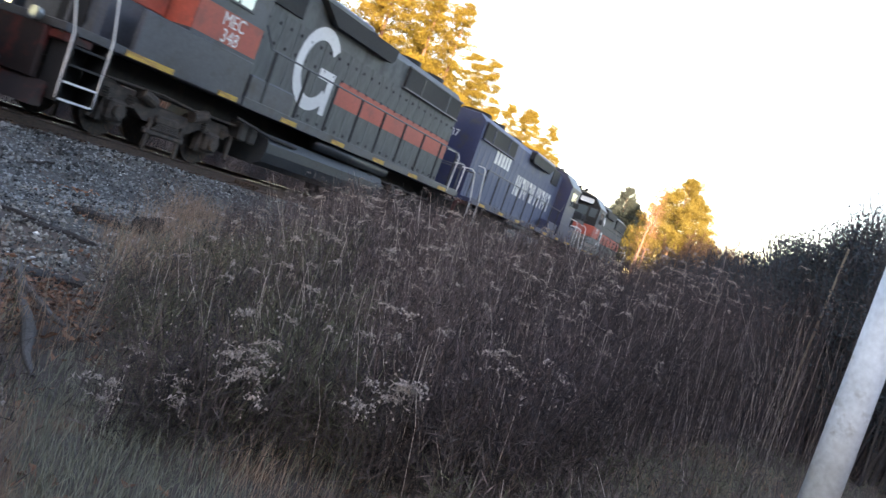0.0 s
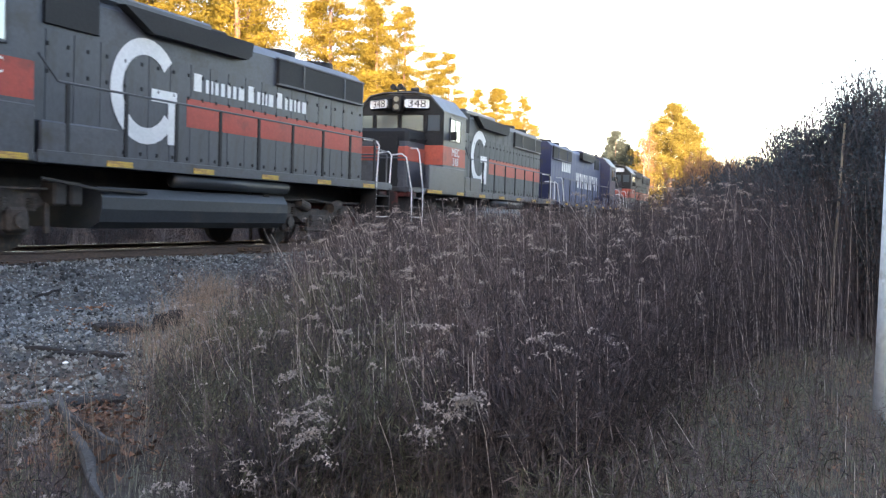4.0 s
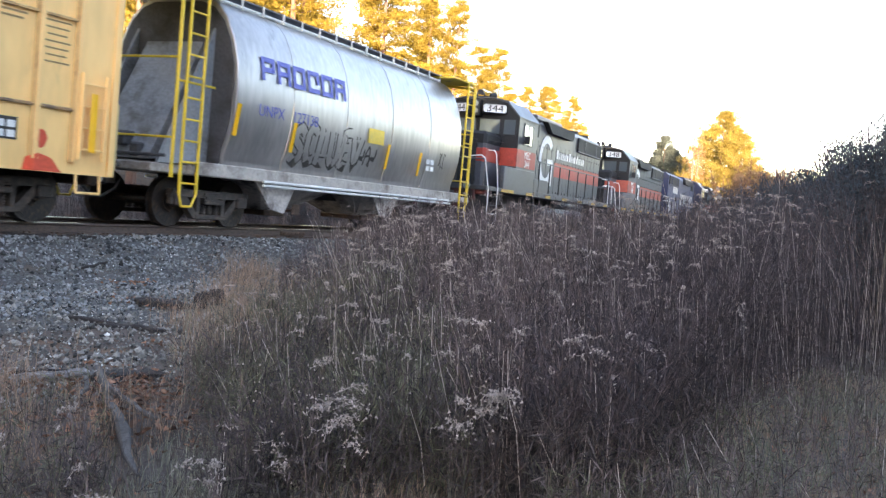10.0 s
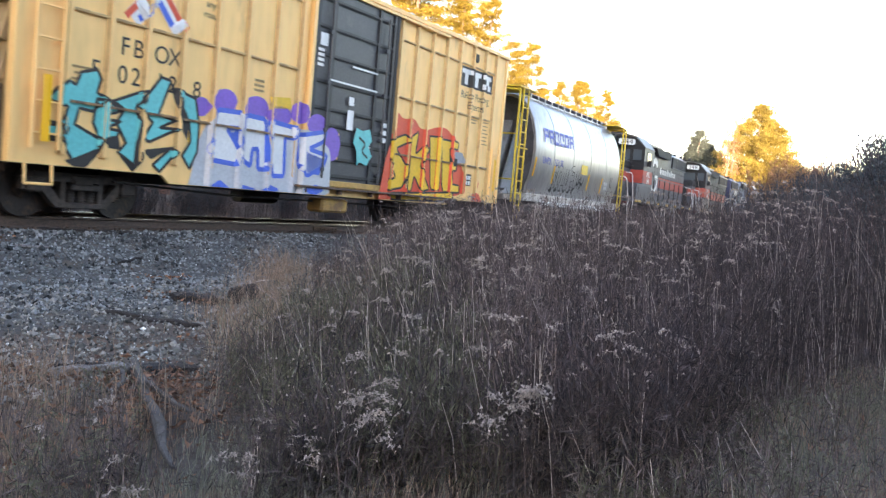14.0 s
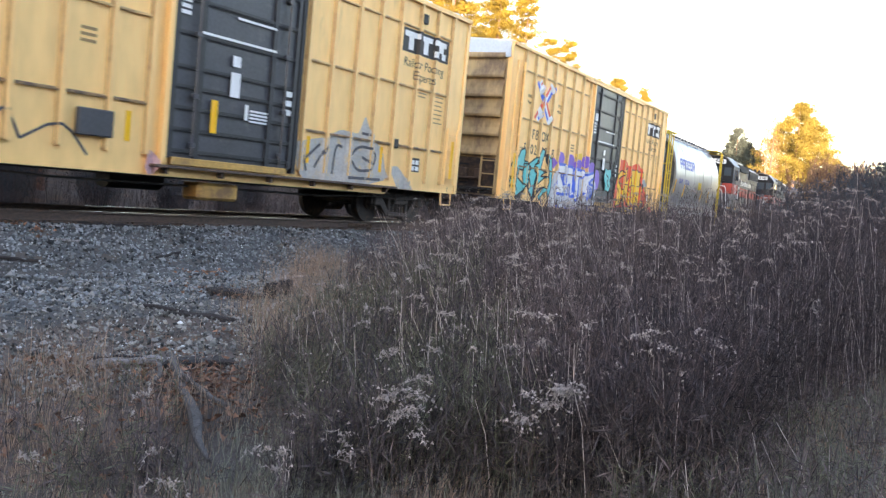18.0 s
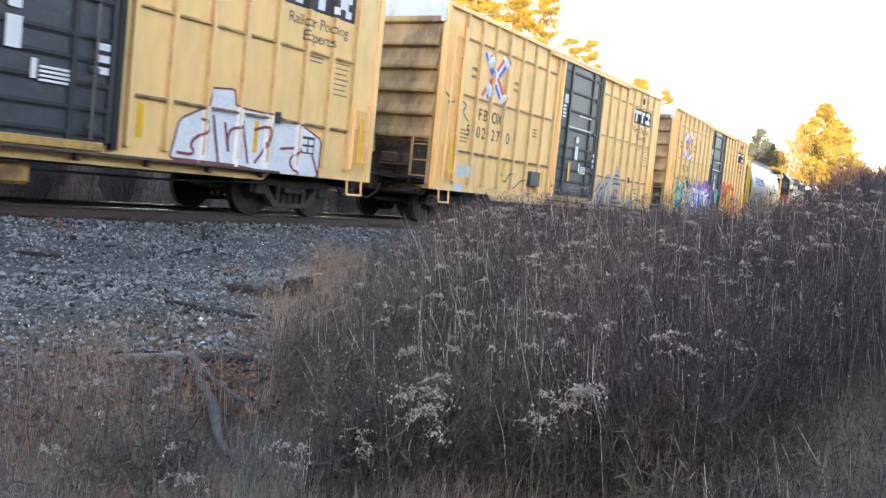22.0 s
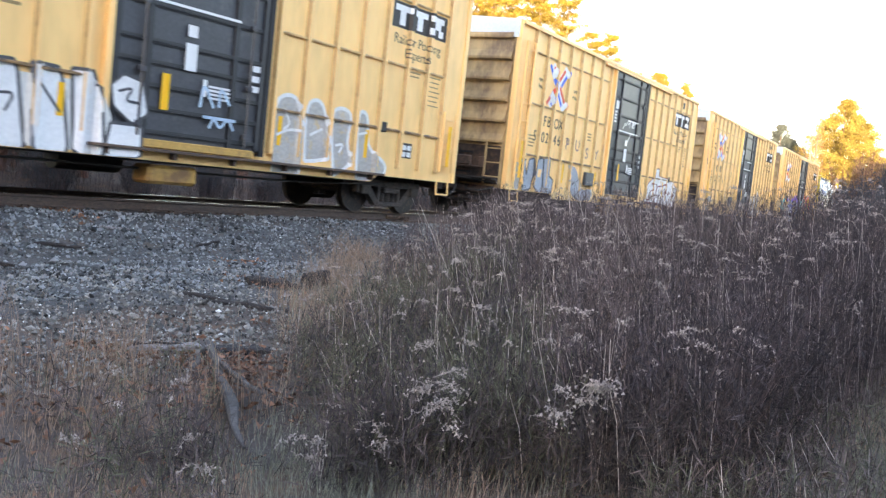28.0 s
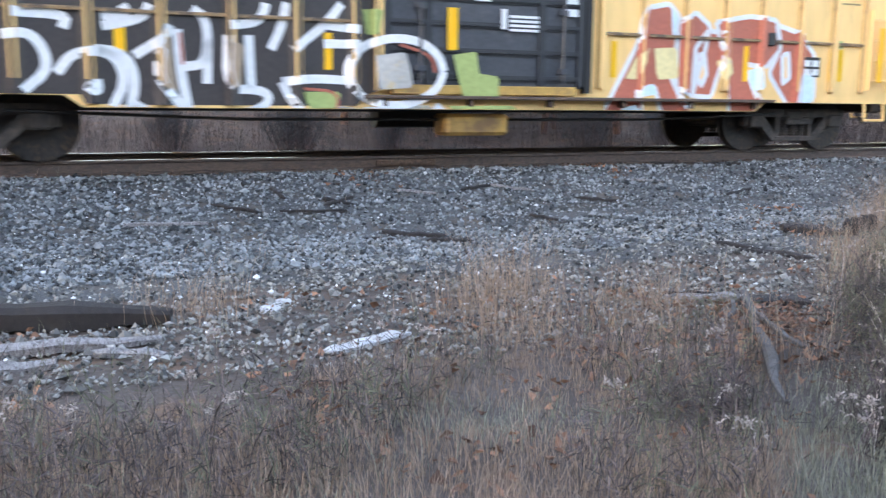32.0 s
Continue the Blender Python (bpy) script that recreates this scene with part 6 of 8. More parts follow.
# ---- locomotives ----
def loco_truck(car, y):
    if "loco_bolster" not in SHARED:
        bm = B()
        box(bm, (0, 0, 0.70), (2.1, 0.6, 0.30), 0.05)
        rod(bm, (-0.9, 0, 0.62), (0.9, 0, 0.62), 0.12, 8)
        me = bpy.data.meshes.new("truck")
        bm.to_mesh(me)
        bm.free()
        me.materials.append(TRUCK)
        SHARED["loco_bolster"] = me
        bm = B()
        prism(bm, [(-1.95, 0.78), (-1.80, 0.95), (-0.75, 0.95), (-0.55, 0.82), (0.55, 0.82), (0.75, 0.95), (1.80, 0.95), (1.95, 0.78), (1.72, 0.66), (0.95, 0.68), (0.62, 0.52), (-0.62, 0.52), (-0.95, 0.68), (-1.72, 0.66)], "x", -0.10, 0.10)
        for s in (-1, 1):
            prism(bm, [(s * 1.62, 0.9), (s * 1.12, 0.9), (s * 1.05, 0.28), (s * 1.70, 0.28)], "x", -0.06, 0.06)
            box(bm, (0.07, s * 1.37, 0.52), (0.26, 0.40, 0.40), 0.05)
            rod(bm, (0.05, s * 1.37, 0.52), (0.26, s * 1.37, 0.52), 0.13, 14)
            for d in (-0.30, 0.30):
                for k in range(5):
                    rod(bm, (0.10, s * 1.37 + d, 0.66 + k * 0.045), (0.10, s * 1.37 + d, 0.685 + k * 0.045), 0.085, 10)
            rod(bm, (0.16, s * 0.95, 0.98), (0.16, s * 0.55, 0.88), 0.12, 12)
            box(bm, (0.13, s * 0.45, 0.30), (0.06, 0.08, 0.62), 0.01)
            box(bm, (0.14, s * 1.95, 0.55), (0.06, 0.10, 0.5), 0.01)
        box(bm, (0.12, 0, 0.36), (0.10, 1.15, 0.12), 0.03)
        box(bm, (0.10, 0, 0.62), (0.16, 0.7, 0.16), 0.03)
        for k in range(4):
            box(bm, (0.13, 0, 0.43 + k * 0.035), (0.12, 0.85 - 0.08 * k, 0.028), 0.005)
        pipe(bm, [(0.2, -1.9, 1.02), (0.2, -0.4, 1.06), (0.2, 0.5, 1.0), (0.2, 1.9, 1.02)], 0.022)
        me = bpy.data.meshes.new("side_frame")
        bm.to_mesh(me)
        bm.free()
        me.materials.append(TRUCK)
        SHARED["loco_frame"] = me
    tr = share("truck", SHARED["loco_bolster"], car, pose(0, y, 0))
    for s in (-1, 1):
        share("side_frame", SHARED["loco_frame"], tr, pose(s * 1.0, 0, 0, 0, 0, 0 if s > 0 else 180))
        ws = share("wheelset", wheelset_mesh(0.508), tr, pose(0, s * 1.37, 0.508))
        SPIN.append((ws, 0.508, s * 1.37))


def big_letter(car, x, y, z, h, material):
    """The round white emblem of the long hood: an open ring with a foot."""
    bm = B()
    n = 22
    pts = []
    for k in range(n + 1):
        a = radians(40 + 285 * k / n)
        pts.append((y + 0.43 * h * math.cos(a), z + 0.46 * h * math.sin(a)))
    smear(bm, pts, 0.17 * h, x, 0.006)
    smear(bm, [(y + 0.08 * h, z - 0.02 * h), (y + 0.48 * h, z - 0.02 * h)], 0.13 * h, x, 0.0075)
    smear(bm, [(y + 0.41 * h, z + 0.04 * h), (y + 0.41 * h, z - 0.52 * h)], 0.14 * h, x, 0.009)
    part("hood_emblem", bm, material, car, "large round white hood emblem")


def loco(number, u0, u1, cab_back, paint, band, label, stripes=True, letter=True, hood=None, named=True):
    """A four-axle hood unit; its cab end points to -y."""
    hood = hood or paint
    car = thing("locomotive", label, "locomotive", "locomotives of the train")
    half = (u1 - u0) / 2
    a = -half
    c0, c1 = a + 3.15, a + 5.17           # cab
    h1 = half - 1.25                      # end of the long hood
    hw = 0.90
    # frame and walkway
    bm = B()
    box(bm, (0, 0, 1.50), (3.0, 2 * half - 1.1, 0.14), 0.01)
    part("deck", bm, paint, car)
    bm = B()
    box(bm, (0, 0, 1.22), (1.2, 2 * half - 1.3, 0.42), 0.02)
    part("underframe", bm, BLACK, car)
    for s in (-1, 1):
        bm = B()
        box(bm, (s * 1.50, (c1 + h1) / 2 + 0.3, 1.52), (0.06, h1 - c1 + 0.5, 0.20), 0.01)
        box(bm, (s * 1.46, (a + 2.0 + c1) / 2, 1.86), (0.12, c1 - a - 2.0, 0.86), 0.02)
        part("side_skirt", bm, paint, car)
        for k in range(7):
            bar("sill_reflector", (s * 1.535, c0 - 0.7 + k * (h1 - c0) / 6, 1.49), (0.01, 0.62 if k else 1.2, 0.10), DULLY, car, "dull yellow sill reflector")
    # nose
    nl, ny = c0 - a - 1.70, (c0 + a + 1.70) / 2
    bm = B()
    box(bm, (0, ny, 2.43), (1.80, nl, 1.86), 0.09)
    part("short_nose", bm, paint, car)
    if stripes:
        bm = B()
        box(bm, (0, ny, 3.13), (1.82, nl + 0.02, 0.48), 0.10)
        part("nose_top", bm, SOOT_SHADE, car)
        bm = B()
        box(bm, (0, ny, 2.60), (1.83, nl + 0.03, 0.58), 0.09)
        part("nose_band", bm, band, car)
    bm = B()
    box(bm, (0.30, a + 1.68, 2.35), (0.62, 0.04, 1.5), 0.015)
    for z in (1.8, 2.9):
        box(bm, (0.60, a + 1.67, z), (0.06, 0.06, 0.14), 0.01)
    part("nose_door", bm, SOOT_SHADE if stripes else paint, car)
    bm = B()
    pipe(bm, [(0.93, a + 1.9, 3.05), (1.05, a + 2.0, 3.05), (1.05, c0 - 0.25, 3.12), (0.93, c0 - 0.15, 3.12)], 0.018)
    part("nose_grab_iron", bm, SOOT_SHADE, car)
    # cab
    bm = B()
    prism(bm, [(-1.50, 1.45), (1.50, 1.45), (1.50, 4.00), (1.02, 4.48), (0.55, 4.58), (-0.55, 4.58), (-1.02, 4.48), (-1.50, 4.00)], "y", c0, c1)
    part("cab", bm, paint, car)
    bm = B()
    prism(bm, [(-1.53, 3.98), (-1.03, 4.50), (-0.55, 4.60), (0.55, 4.60), (1.03, 4.50), (1.53, 3.98), (1.53, 4.02), (1.04, 4.54), (0.55, 4.64), (-0.55, 4.64), (-1.04, 4.54), (-1.53, 4.02)], "y", c0 - 0.10, c1 + 0.06)
    part("cab_roof", bm, GREY, car)
    if stripes:
        for xx in (1.502, -1.506):
            bm = B()
            plate(bm, xx, c0, c1 - 0.02, 2.36, 2.95)
            part("cab_band", bm, band, car)
        bm = B()
        box(bm, (0, c0 - 0.004, 2.66), (2.98, 0.006, 0.60))
        part("cab_band", bm, band, car)
        bm = B()
        prism(bm, [(-1.49, 2.97), (1.49, 2.97), (1.49, 3.98), (1.01, 4.46), (0.55, 4.56), (-0.55, 4.56), (-1.01, 4.46), (-1.49, 3.98)], "y", c0 - 0.008, c0 - 0.001)
        part("cab_front_black", bm, SOOT_SHADE, car)
    for y, wd in ((-1.16, 0.42), (-0.44, 0.74), (0.44, 0.74), (1.16, 0.42)):
        bm = B()
        box(bm, (y, c0 - 0.014, 3.66), (wd, 0.02, 0.50), 0.008)
        pane = part("front_window", bm, glass("windscreen_glass", (0.17, 0.20, 0.215), 0.5), car)
        bm = B()
        for q in (-1, 1):
            box(bm, (y + q * (wd / 2 + 0.02), c0 - 0.022, 3.66), (0.05, 0.03, 0.58), 0.006)
            box(bm, (y, c0 - 0.022, 3.66 + q * 0.27), (wd + 0.08, 0.03, 0.05), 0.006)
        part("window_gasket", bm, SOOT_SHADE, pane)
    for s in (-1, 1):
        bm = B()
        box(bm, (s * 1.508, c0 + 1.00, 3.50), (0.02, 0.90, 0.66), 0.008)
        wnd = part("side_window", bm, glass(), car)
        bm = B()
        for yy in (-0.47, 0.0, 0.47):
            box(bm, (s * 1.518, c0 + 1.00 + yy, 3.50), (0.03, 0.05, 0.74), 0.006)
        for zz in (3.15, 3.85):
            box(bm, (s * 1.518, c0 + 1.00, zz), (0.03, 0.99, 0.05), 0.006)
        part("window_frame", bm, GREY, wnd)
        bm = B()
        box(bm, (s * 1.62, c0 + 0.55, 3.30), (0.22, 0.03, 0.26), 0.01)
        rod(bm, (s * 1.5, c0 + 0.6, 3.18), (s * 1.7, c0 + 0.6, 3.18), 0.015, 5)
        part("wind_deflector", bm, SOOT_SHADE, car)
    # number boards, lamps, horn
    for s in (-1, 1):
        m = pose(s * 0.60, c0 - 0.10, 4.24, 0, 0, s * 24)
        bm = B()
        box(bm, (0, 0, 0), (0.84, 0.24, 0.34), 0.03, m)
        nb = part("number_board", bm, SOOT_SHADE, car)
        bm = B()
        box(bm, (0, -0.125, 0), (0.78, 0.012, 0.27), 0.05, m)
        part("board_face", bm, WHITE, nb, "white number board face")
        if number:
            w = words("board_number", number, 0.34, INK, nb, (0, 0, 0), -1, axis="y", wide=1.15)
            w.matrix_basis = m @ pose(0, -0.136, -0.005, 90, 0, 0) @ Matrix.Diagonal((1.15, 1, 1, 1))
    bm = B()
    box(bm, (0, c0 - 0.16, 4.26), (0.30, 0.34, 0.54), 0.03)
    lamp = part("headlight_case", bm, SOOT_SHADE, car)
    bm = B()
    for z in (4.14, 4.38):
        rod(bm, (0, c0 - 0.36, z), (0, c0 - 0.32, z), 0.09, 16)
    part("headlight_lens", bm, glass(), lamp)
    bm = B()
    for x, d in ((-0.25, -1), (0.0, -1), (0.22, 1)):
        rod(bm, (x, c0 + 0.35, 4.78), (x, c0 + 0.35 + d * 0.42, 4.80), 0.035, 10, 0.10)
        rod(bm, (x, c0 + 0.35, 4.55), (x, c0 + 0.35, 4.80), 0.03, 6)
    rod(bm, (-0.28, c0 + 0.35, 4.70), (0.25, c0 + 0.35, 4.70), 0.03, 6)
    part("air_horn", bm, SOOT_SHADE, car, "black air horn cluster on the cab roof")
    # long hood
    bm = B()
    prism(bm, [(-hw, 1.44), (hw, 1.44), (hw, 4.24), (hw - 0.24, 4.46), (-hw + 0.24, 4.46), (-hw, 4.24)], "y", c1, h1)
    part("long_hood", bm, hood, car)
    bm = B()
    prism(bm, [(-hw, 1.5), (hw, 1.5), (hw, 4.22), (hw - 0.24, 4.44), (-hw + 0.24, 4.44), (-hw, 4.22)], "y", h1 - 0.001, h1 + 0.02)
    part("hood_end", bm, paint, car)
    if stripes:
        bm = B()
        for s in (-1, 1):
            plate(bm, s * (hw + 0.012) - (0 if s > 0 else 0.003), c1 + 4.30, h1, 2.38, 2.95)
        part("hood_band", bm, band, car)
    # door seams and posts of the hood
    for s in (-1, 1):
        y, k = c1 + 0.15, 0
        while y < h1 - 0.5:
            bar("hood_door", (s * (hw + 0.004), y + 0.29, 2.62), (0.012, 0.58, 2.0), hood, car)
            y, k = y + 0.61, k + 1
    bm = B()
    for k in range(26):
        for z in (1.75, 2.95, 3.40):
            y = c1 + 0.35 + k * (h1 - c1 - 0.5) / 25
            box(bm, (hw + 0.015, y, z), (0.03, 0.05, 0.07), 0.008)
    tagged(part("door_latches", bm, SOOT_SHADE, car), kind="stuff")
    for s in (-1, 1):
        bm = B()
        box(bm, (s * (hw + 0.02), c1 + 1.30, 4.04), (0.06, 1.20, 0.66), 0.01)
        part("intake_grille", bm, SOOT_SHADE, car, "black central air intake grille")
        bm = B()
        prism(bm, [(c1 + 2.35, 4.36), (c1 + 6.25, 4.36), (c1 + 6.20, 4.08), (c1 + 6.05, 3.98), (c1 + 3.10, 3.98)], "x", s * hw - 0.01, s * (hw + 0.20))
        part("dynamic_brake_flare", bm, SOOT_SHADE, car, "black flared dynamic brake vent")
        bm = B()
        box(bm, (s * (hw + 0.03), h1 - 2.15, 3.95), (0.10, 4.0, 0.56), 0.015)
        part("radiator_grille", bm, SOOT_SHADE, car, "black radiator intake grille")
        bm = B()
        for k in range(2):
            box(bm, (s * (hw + 0.05), h1 - 3.1 + k * 1.95, 3.95), (0.10, 0.06, 0.60), 0.01)
        for z in (3.66, 4.24):
            box(bm, (s * (hw + 0.05), h1 - 2.15, z), (0.10, 4.1, 0.05), 0.01)
        part("grille_frame", bm, paint, car)
        bm = B()
        box(bm, (s * (hw + 0.32), c1 + 1.0, 1.78), (0.5, 1.7, 0.62), 0.03)
        part("battery_box", bm, paint, car)
    bm = B()
    box(bm, (0, c1 + 3.45, 4.46), (1.7, 3.4, 0.20), 0.05)
    part("dynamic_brake_hatch", bm, paint, car)
    for y in (c1 + 2.7, c1 + 4.2, h1 - 3.0, h1 - 1.2):
        bm = B()
        rod(bm, (0, y, 4.4), (0, y, 4.62), 0.56, 20)
        part("roof_fan", bm, SOOT_SHADE, car)
    bm = B()
    box(bm, (0, c1 + 6.1, 4.54), (0.4, 0.9, 0.3), 0.04)
    part("exhaust_stack", bm, SOOT_SHADE, car)
    # rails
    for s in (-1, 1):
        bm = B()
        pts = [(s * 1.46, c1 + 0.1, 3.1), (s * 1.46, c1 + 0.5, 2.72), (s * 1.46, h1 - 0.4, 2.72), (s * 1.46, half - 1.5, 2.50), (s * 1.46, half - 0.75, 2.45)]
        pipe(bm, pts, 0.020)
        part("hand_rail", bm, GREY, car)
        for k in range(9):
            bm = B()
            y = c1 + 0.7 + k * (h1 - c1 - 1.0) / 8
            box(bm, (s * 1.46, y, 2.12), (0.03, 0.075, 1.2))
            part("stanchion", bm, SOOT_SHADE, car)
        for e in (-1, 1):
            ye = e * (half - 0.72)
            bm = B()
            pipe(bm, [(s * 1.50, ye - e * 0.04, 0.42), (s * 1.50, ye, 1.45), (s * 1.42, ye + e * 0.26, 2.40), (s * 1.30, ye + e * 0.30, 2.50), (s * 0.95, ye + e * 0.32, 2.46)], 0.020)
            part("step_grab_iron", bm, WHITE, car, "white front step grab iron")
            bm = B()
            pipe(bm, [(s * 1.52, ye - e * 0.82, 0.42), (s * 1.52, ye - e * 0.80, 1.55), (s * 1.46, ye - e * 0.58, 2.60), (s * 1.38, ye - e * 0.62, 2.72), (s * 1.10, ye - e * 0.80, 2.74)], 0.020)
            part("step_grab_iron", bm, WHITE, car, "white rear step grab iron")
            for k in range(4):
                bar("step_tread", (s * 1.30, ye - e * 0.42, 0.42 + k * 0.28), (0.42, 0.75, 0.035), SOOT_SHADE, car)
                bar("step_edge", (s * 1.518, ye - e * 0.42, 0.42 + k * 0.28), (0.022, 0.72, 0.035), WHITE if k < 2 else SOOT_SHADE, car)
            for q in (0.04, 0.82):
                bar("step_side", (s * 1.32, ye - e * q, 0.92), (0.44, 0.03, 1.10), SOOT_SHADE, car)
            bar("step_back", (s * 1.08, ye - e * 0.42, 0.92), (0.02, 0.78, 1.10), SOOT_SHADE, car)
    # pilots
    for e in (-1, 1):
        ye = e * (half - 0.62)
        bm = B()
        box(bm, (0, ye, 1.02), (2.2, 0.12, 0.86), 0.02)
        box(bm, (0, ye - e * 0.3, 1.36), (2.9, 0.6, 0.16), 0.02)
        part("pilot_plate", bm, PILOT, car, "faded red pilot plate")
        bm = B()
        prism(bm, [(ye, 0.60), (ye + e * 0.22, 0.20), (ye - e * 0.05, 0.20), (ye - e * 0.08, 0.60)], "x", -1.35, 1.35)
        part("snow_plough", bm, PILOT, car)
        for q in (-0.85, 0.85):
            bm = B()
            rod(bm, (q, ye + e * 0.06, 1.55), (q, ye + e * 0.16, 1.55), 0.11, 14)
            part("ditch_light", bm, glass(), car, "round ditch light on the pilot")
        bm = B()
        pipe(bm, [(-1.35, ye, 1.4), (-1.35, ye, 2.4), (1.35, ye, 2.4), (1.35, ye, 1.4)], 0.022)
        part("end_rail", bm, GREY, car)
        coupler(car, e * (half - 0.62), e)
    # tanks
    bm = B()
    prism(bm, [(-1.42, 0.72), (-1.36, 0.50), (-1.15, 0.38), (1.15, 0.38), (1.36, 0.50), (1.42, 0.72), (1.42, 0.92), (1.3, 1.10), (-1.3, 1.10), (-1.42, 0.92)], "y", -2.3, 3.4)
    part("fuel_tank", bm, TANK, car, "dark slab-sided fuel tank")
    for s in (-1, 1):
        bm = B()
        rod(bm, (s * 1.32, -0.4, 1.29), (s * 1.32, 3.4, 1.29), 0.14, 14)
        part("air_reservoir", bm, TANK, car, smooth=True)
    bm = B()
    pipe(bm, [(1.42, -3.6, 1.18), (1.42, -2.4, 1.05), (1.40, -1.2, 1.02)], 0.03)
    part("brake_pipe", bm, BLACK, car)
    for y in (-3.1, -2.75, 2.7):
        bm = B()
        box(bm, (1.15, y, 0.95), (0.35, 0.28, 0.4), 0.04)
        part("valve_box", bm, BLACK, car)
    if letter:
        big_letter(car, hw + 0.02, c1 + 3.12, 2.92, 1.80, WHITE)
    if letter and named:
        bm = B()
        y = c1 + 4.50
        for wd in (0.30, 0.12, 0.08, 0.14, 0.16, 0.14, 0.14, 0.24, 0.26, 0.14, 0.08, 0.08, 0.22, 0.26, 0.14, 0.14, 0.10, 0.14, 0.22):
            plate(bm, hw + 0.016, y, y + wd * 0.80, 3.12, 3.47 if wd > 0.25 else 3.39)
            y += wd * 1.12 + (0.08 if wd in (0.24, 0.22) else 0.04)
        part("company_lettering", bm, WHITE, car, "white company lettering as plain blocks")
    if letter:
        words("reporting_mark", "MEC", 0.36, WHITE, car, (1.51, c0 + 1.08, 2.79))
        if number:
            words("cab_number", number, 0.36, WHITE, car, (1.51, c0 + 1.08, 2.49))
    for y in (-5.18, 5.18):
        loco_truck(car, y)
    CARS.append((car, (u0 + u1) / 2, 0 if cab_back else 180))
    return car


DULLY = surf("dull_yellow_paint", (0.60, 0.38, 0.06), 0.6, var=0.25, stain=(0.25, 0.11, 0.06), amount=0.4)
PILOT = surf("faded_red_pilot", (0.16, 0.026, 0.020), 0.65, var=0.3, stain=(0.03, 0.018, 0.016), amount=0.6)
TANK = surf("tank_blue_black", (0.030, 0.036, 0.042), 0.42, var=0.2, stain=(0.06, 0.055, 0.05), amount=0.25)
ORANGE = surf("faded_orange_red_paint", (0.46, 0.095, 0.060), 0.55, var=0.15, stain=(0.25, 0.08, 0.06), amount=0.25)
OLDGREY = surf("chalky_weathered_grey", (0.125, 0.132, 0.125), 0.65, var=0.22, big=0.9, stain=(0.06, 0.06, 0.058), amount=0.34, bump=0.06, stretch=(1, 1, 0.4))
FADEDNAVY = surf("faded_navy_hood", (0.085, 0.105, 0.175), 0.6, var=0.2, big=0.8, stain=(0.16, 0.17, 0.20), amount=0.3, stretch=(1, 1, 0.4))
loco("344", -33.2, -15.2, True, GREY, RED, "dark grey and red hood locomotive with large white emblem")
loco("348", -51.2, -33.2, True, GREY, ORANGE, "weathered grey and orange hood locomotive with a white emblem", hood=OLDGREY, named=False)
navy = loco("", -70.2, -51.2, False, NAVY, NAVY, "navy blue hood locomotive with white lettering", False, False, FADEDNAVY)
loco("", -88.2, -70.2, True, OLDGREY, ORANGE, "weathered grey and orange hood locomotive at the far end", named=False)
# the navy unit's worn white lettering: a row of tall figures and a smaller row over it
for k in range(11):
    y = -3.3 + k * 0.58
    bar("lettering_bar", (-0.925, y + 0.08, 2.85), (0.004, 0.16, 0.80), WHITE, navy, "worn white lettering as plain bars")
    if k % 3 != 1:
        bar("lettering_bar", (-0.925, y + 0.28, 2.56 if k % 2 else 3.15), (0.004, 0.24, 0.20), WHITE, navy)
    if k % 2:
        bar("lettering_bar", (-0.925, y + 0.35, 2.955), (0.004, 0.14, 0.59), WHITE, navy)
for k in range(5):
    bar("hood_initial", (-0.925, 4.25 + k * 0.42, 3.38), (0.004, 0.30, 0.47), WHITE, navy)
words("end_number", "307", 0.36, WHITE, navy, (0.15, 8.28, 3.55), 1, axis="y")


# ---- ground ----
def ground_z(x, y):
    """Height of the ground: ballast bed under the track, a shallow ditch, the level where the camera stands, the far bank."""
    d = gap(x, y)
    if x > 10:
        # long unseen rise added sunward of the line, keeps low sun off train and weeds
        f = min(1, max(0, (x - 10) / 18))
        g = min(1, max(0, (8 - y) / 26)) * min(1, max(0, (y + 190) / 60))
        return -0.84 + (11 + 12.5 * g) * f * f * (3 - 2 * f) + noise.noise((x * 0.1, y * 0.1, 4)) * 2.0 * f
    n = noise.noise((x * 0.35, y * 0.35, 0)) * 0.10 + noise.noise((x * 1.7, y * 1.7, 3)) * 0.03
    if d > 0:
        if d < 1.45:
            z = -0.22
            n *= 0.2
        elif d < 3.1:
            z = -0.22 - 0.52 * (d - 1.45) / 1.65
            n *= 0.5
        elif d < 6.5:
            z = -0.74 - 0.10 * (d - 3.1) / 3.4
        else:
            z = -0.84
        return z + n
    d = -d
    if d < 1.7:
        return -0.22 + n * 0.2
    if d < 3.2:
        return -0.22 - 0.40 * (d - 1.7) / 1.5 + n * 0.5
    if d < 6.0:
        return -0.62 + n
    return -0.62 + min((d - 6.0) * 0.16, 3.5) + n * 2


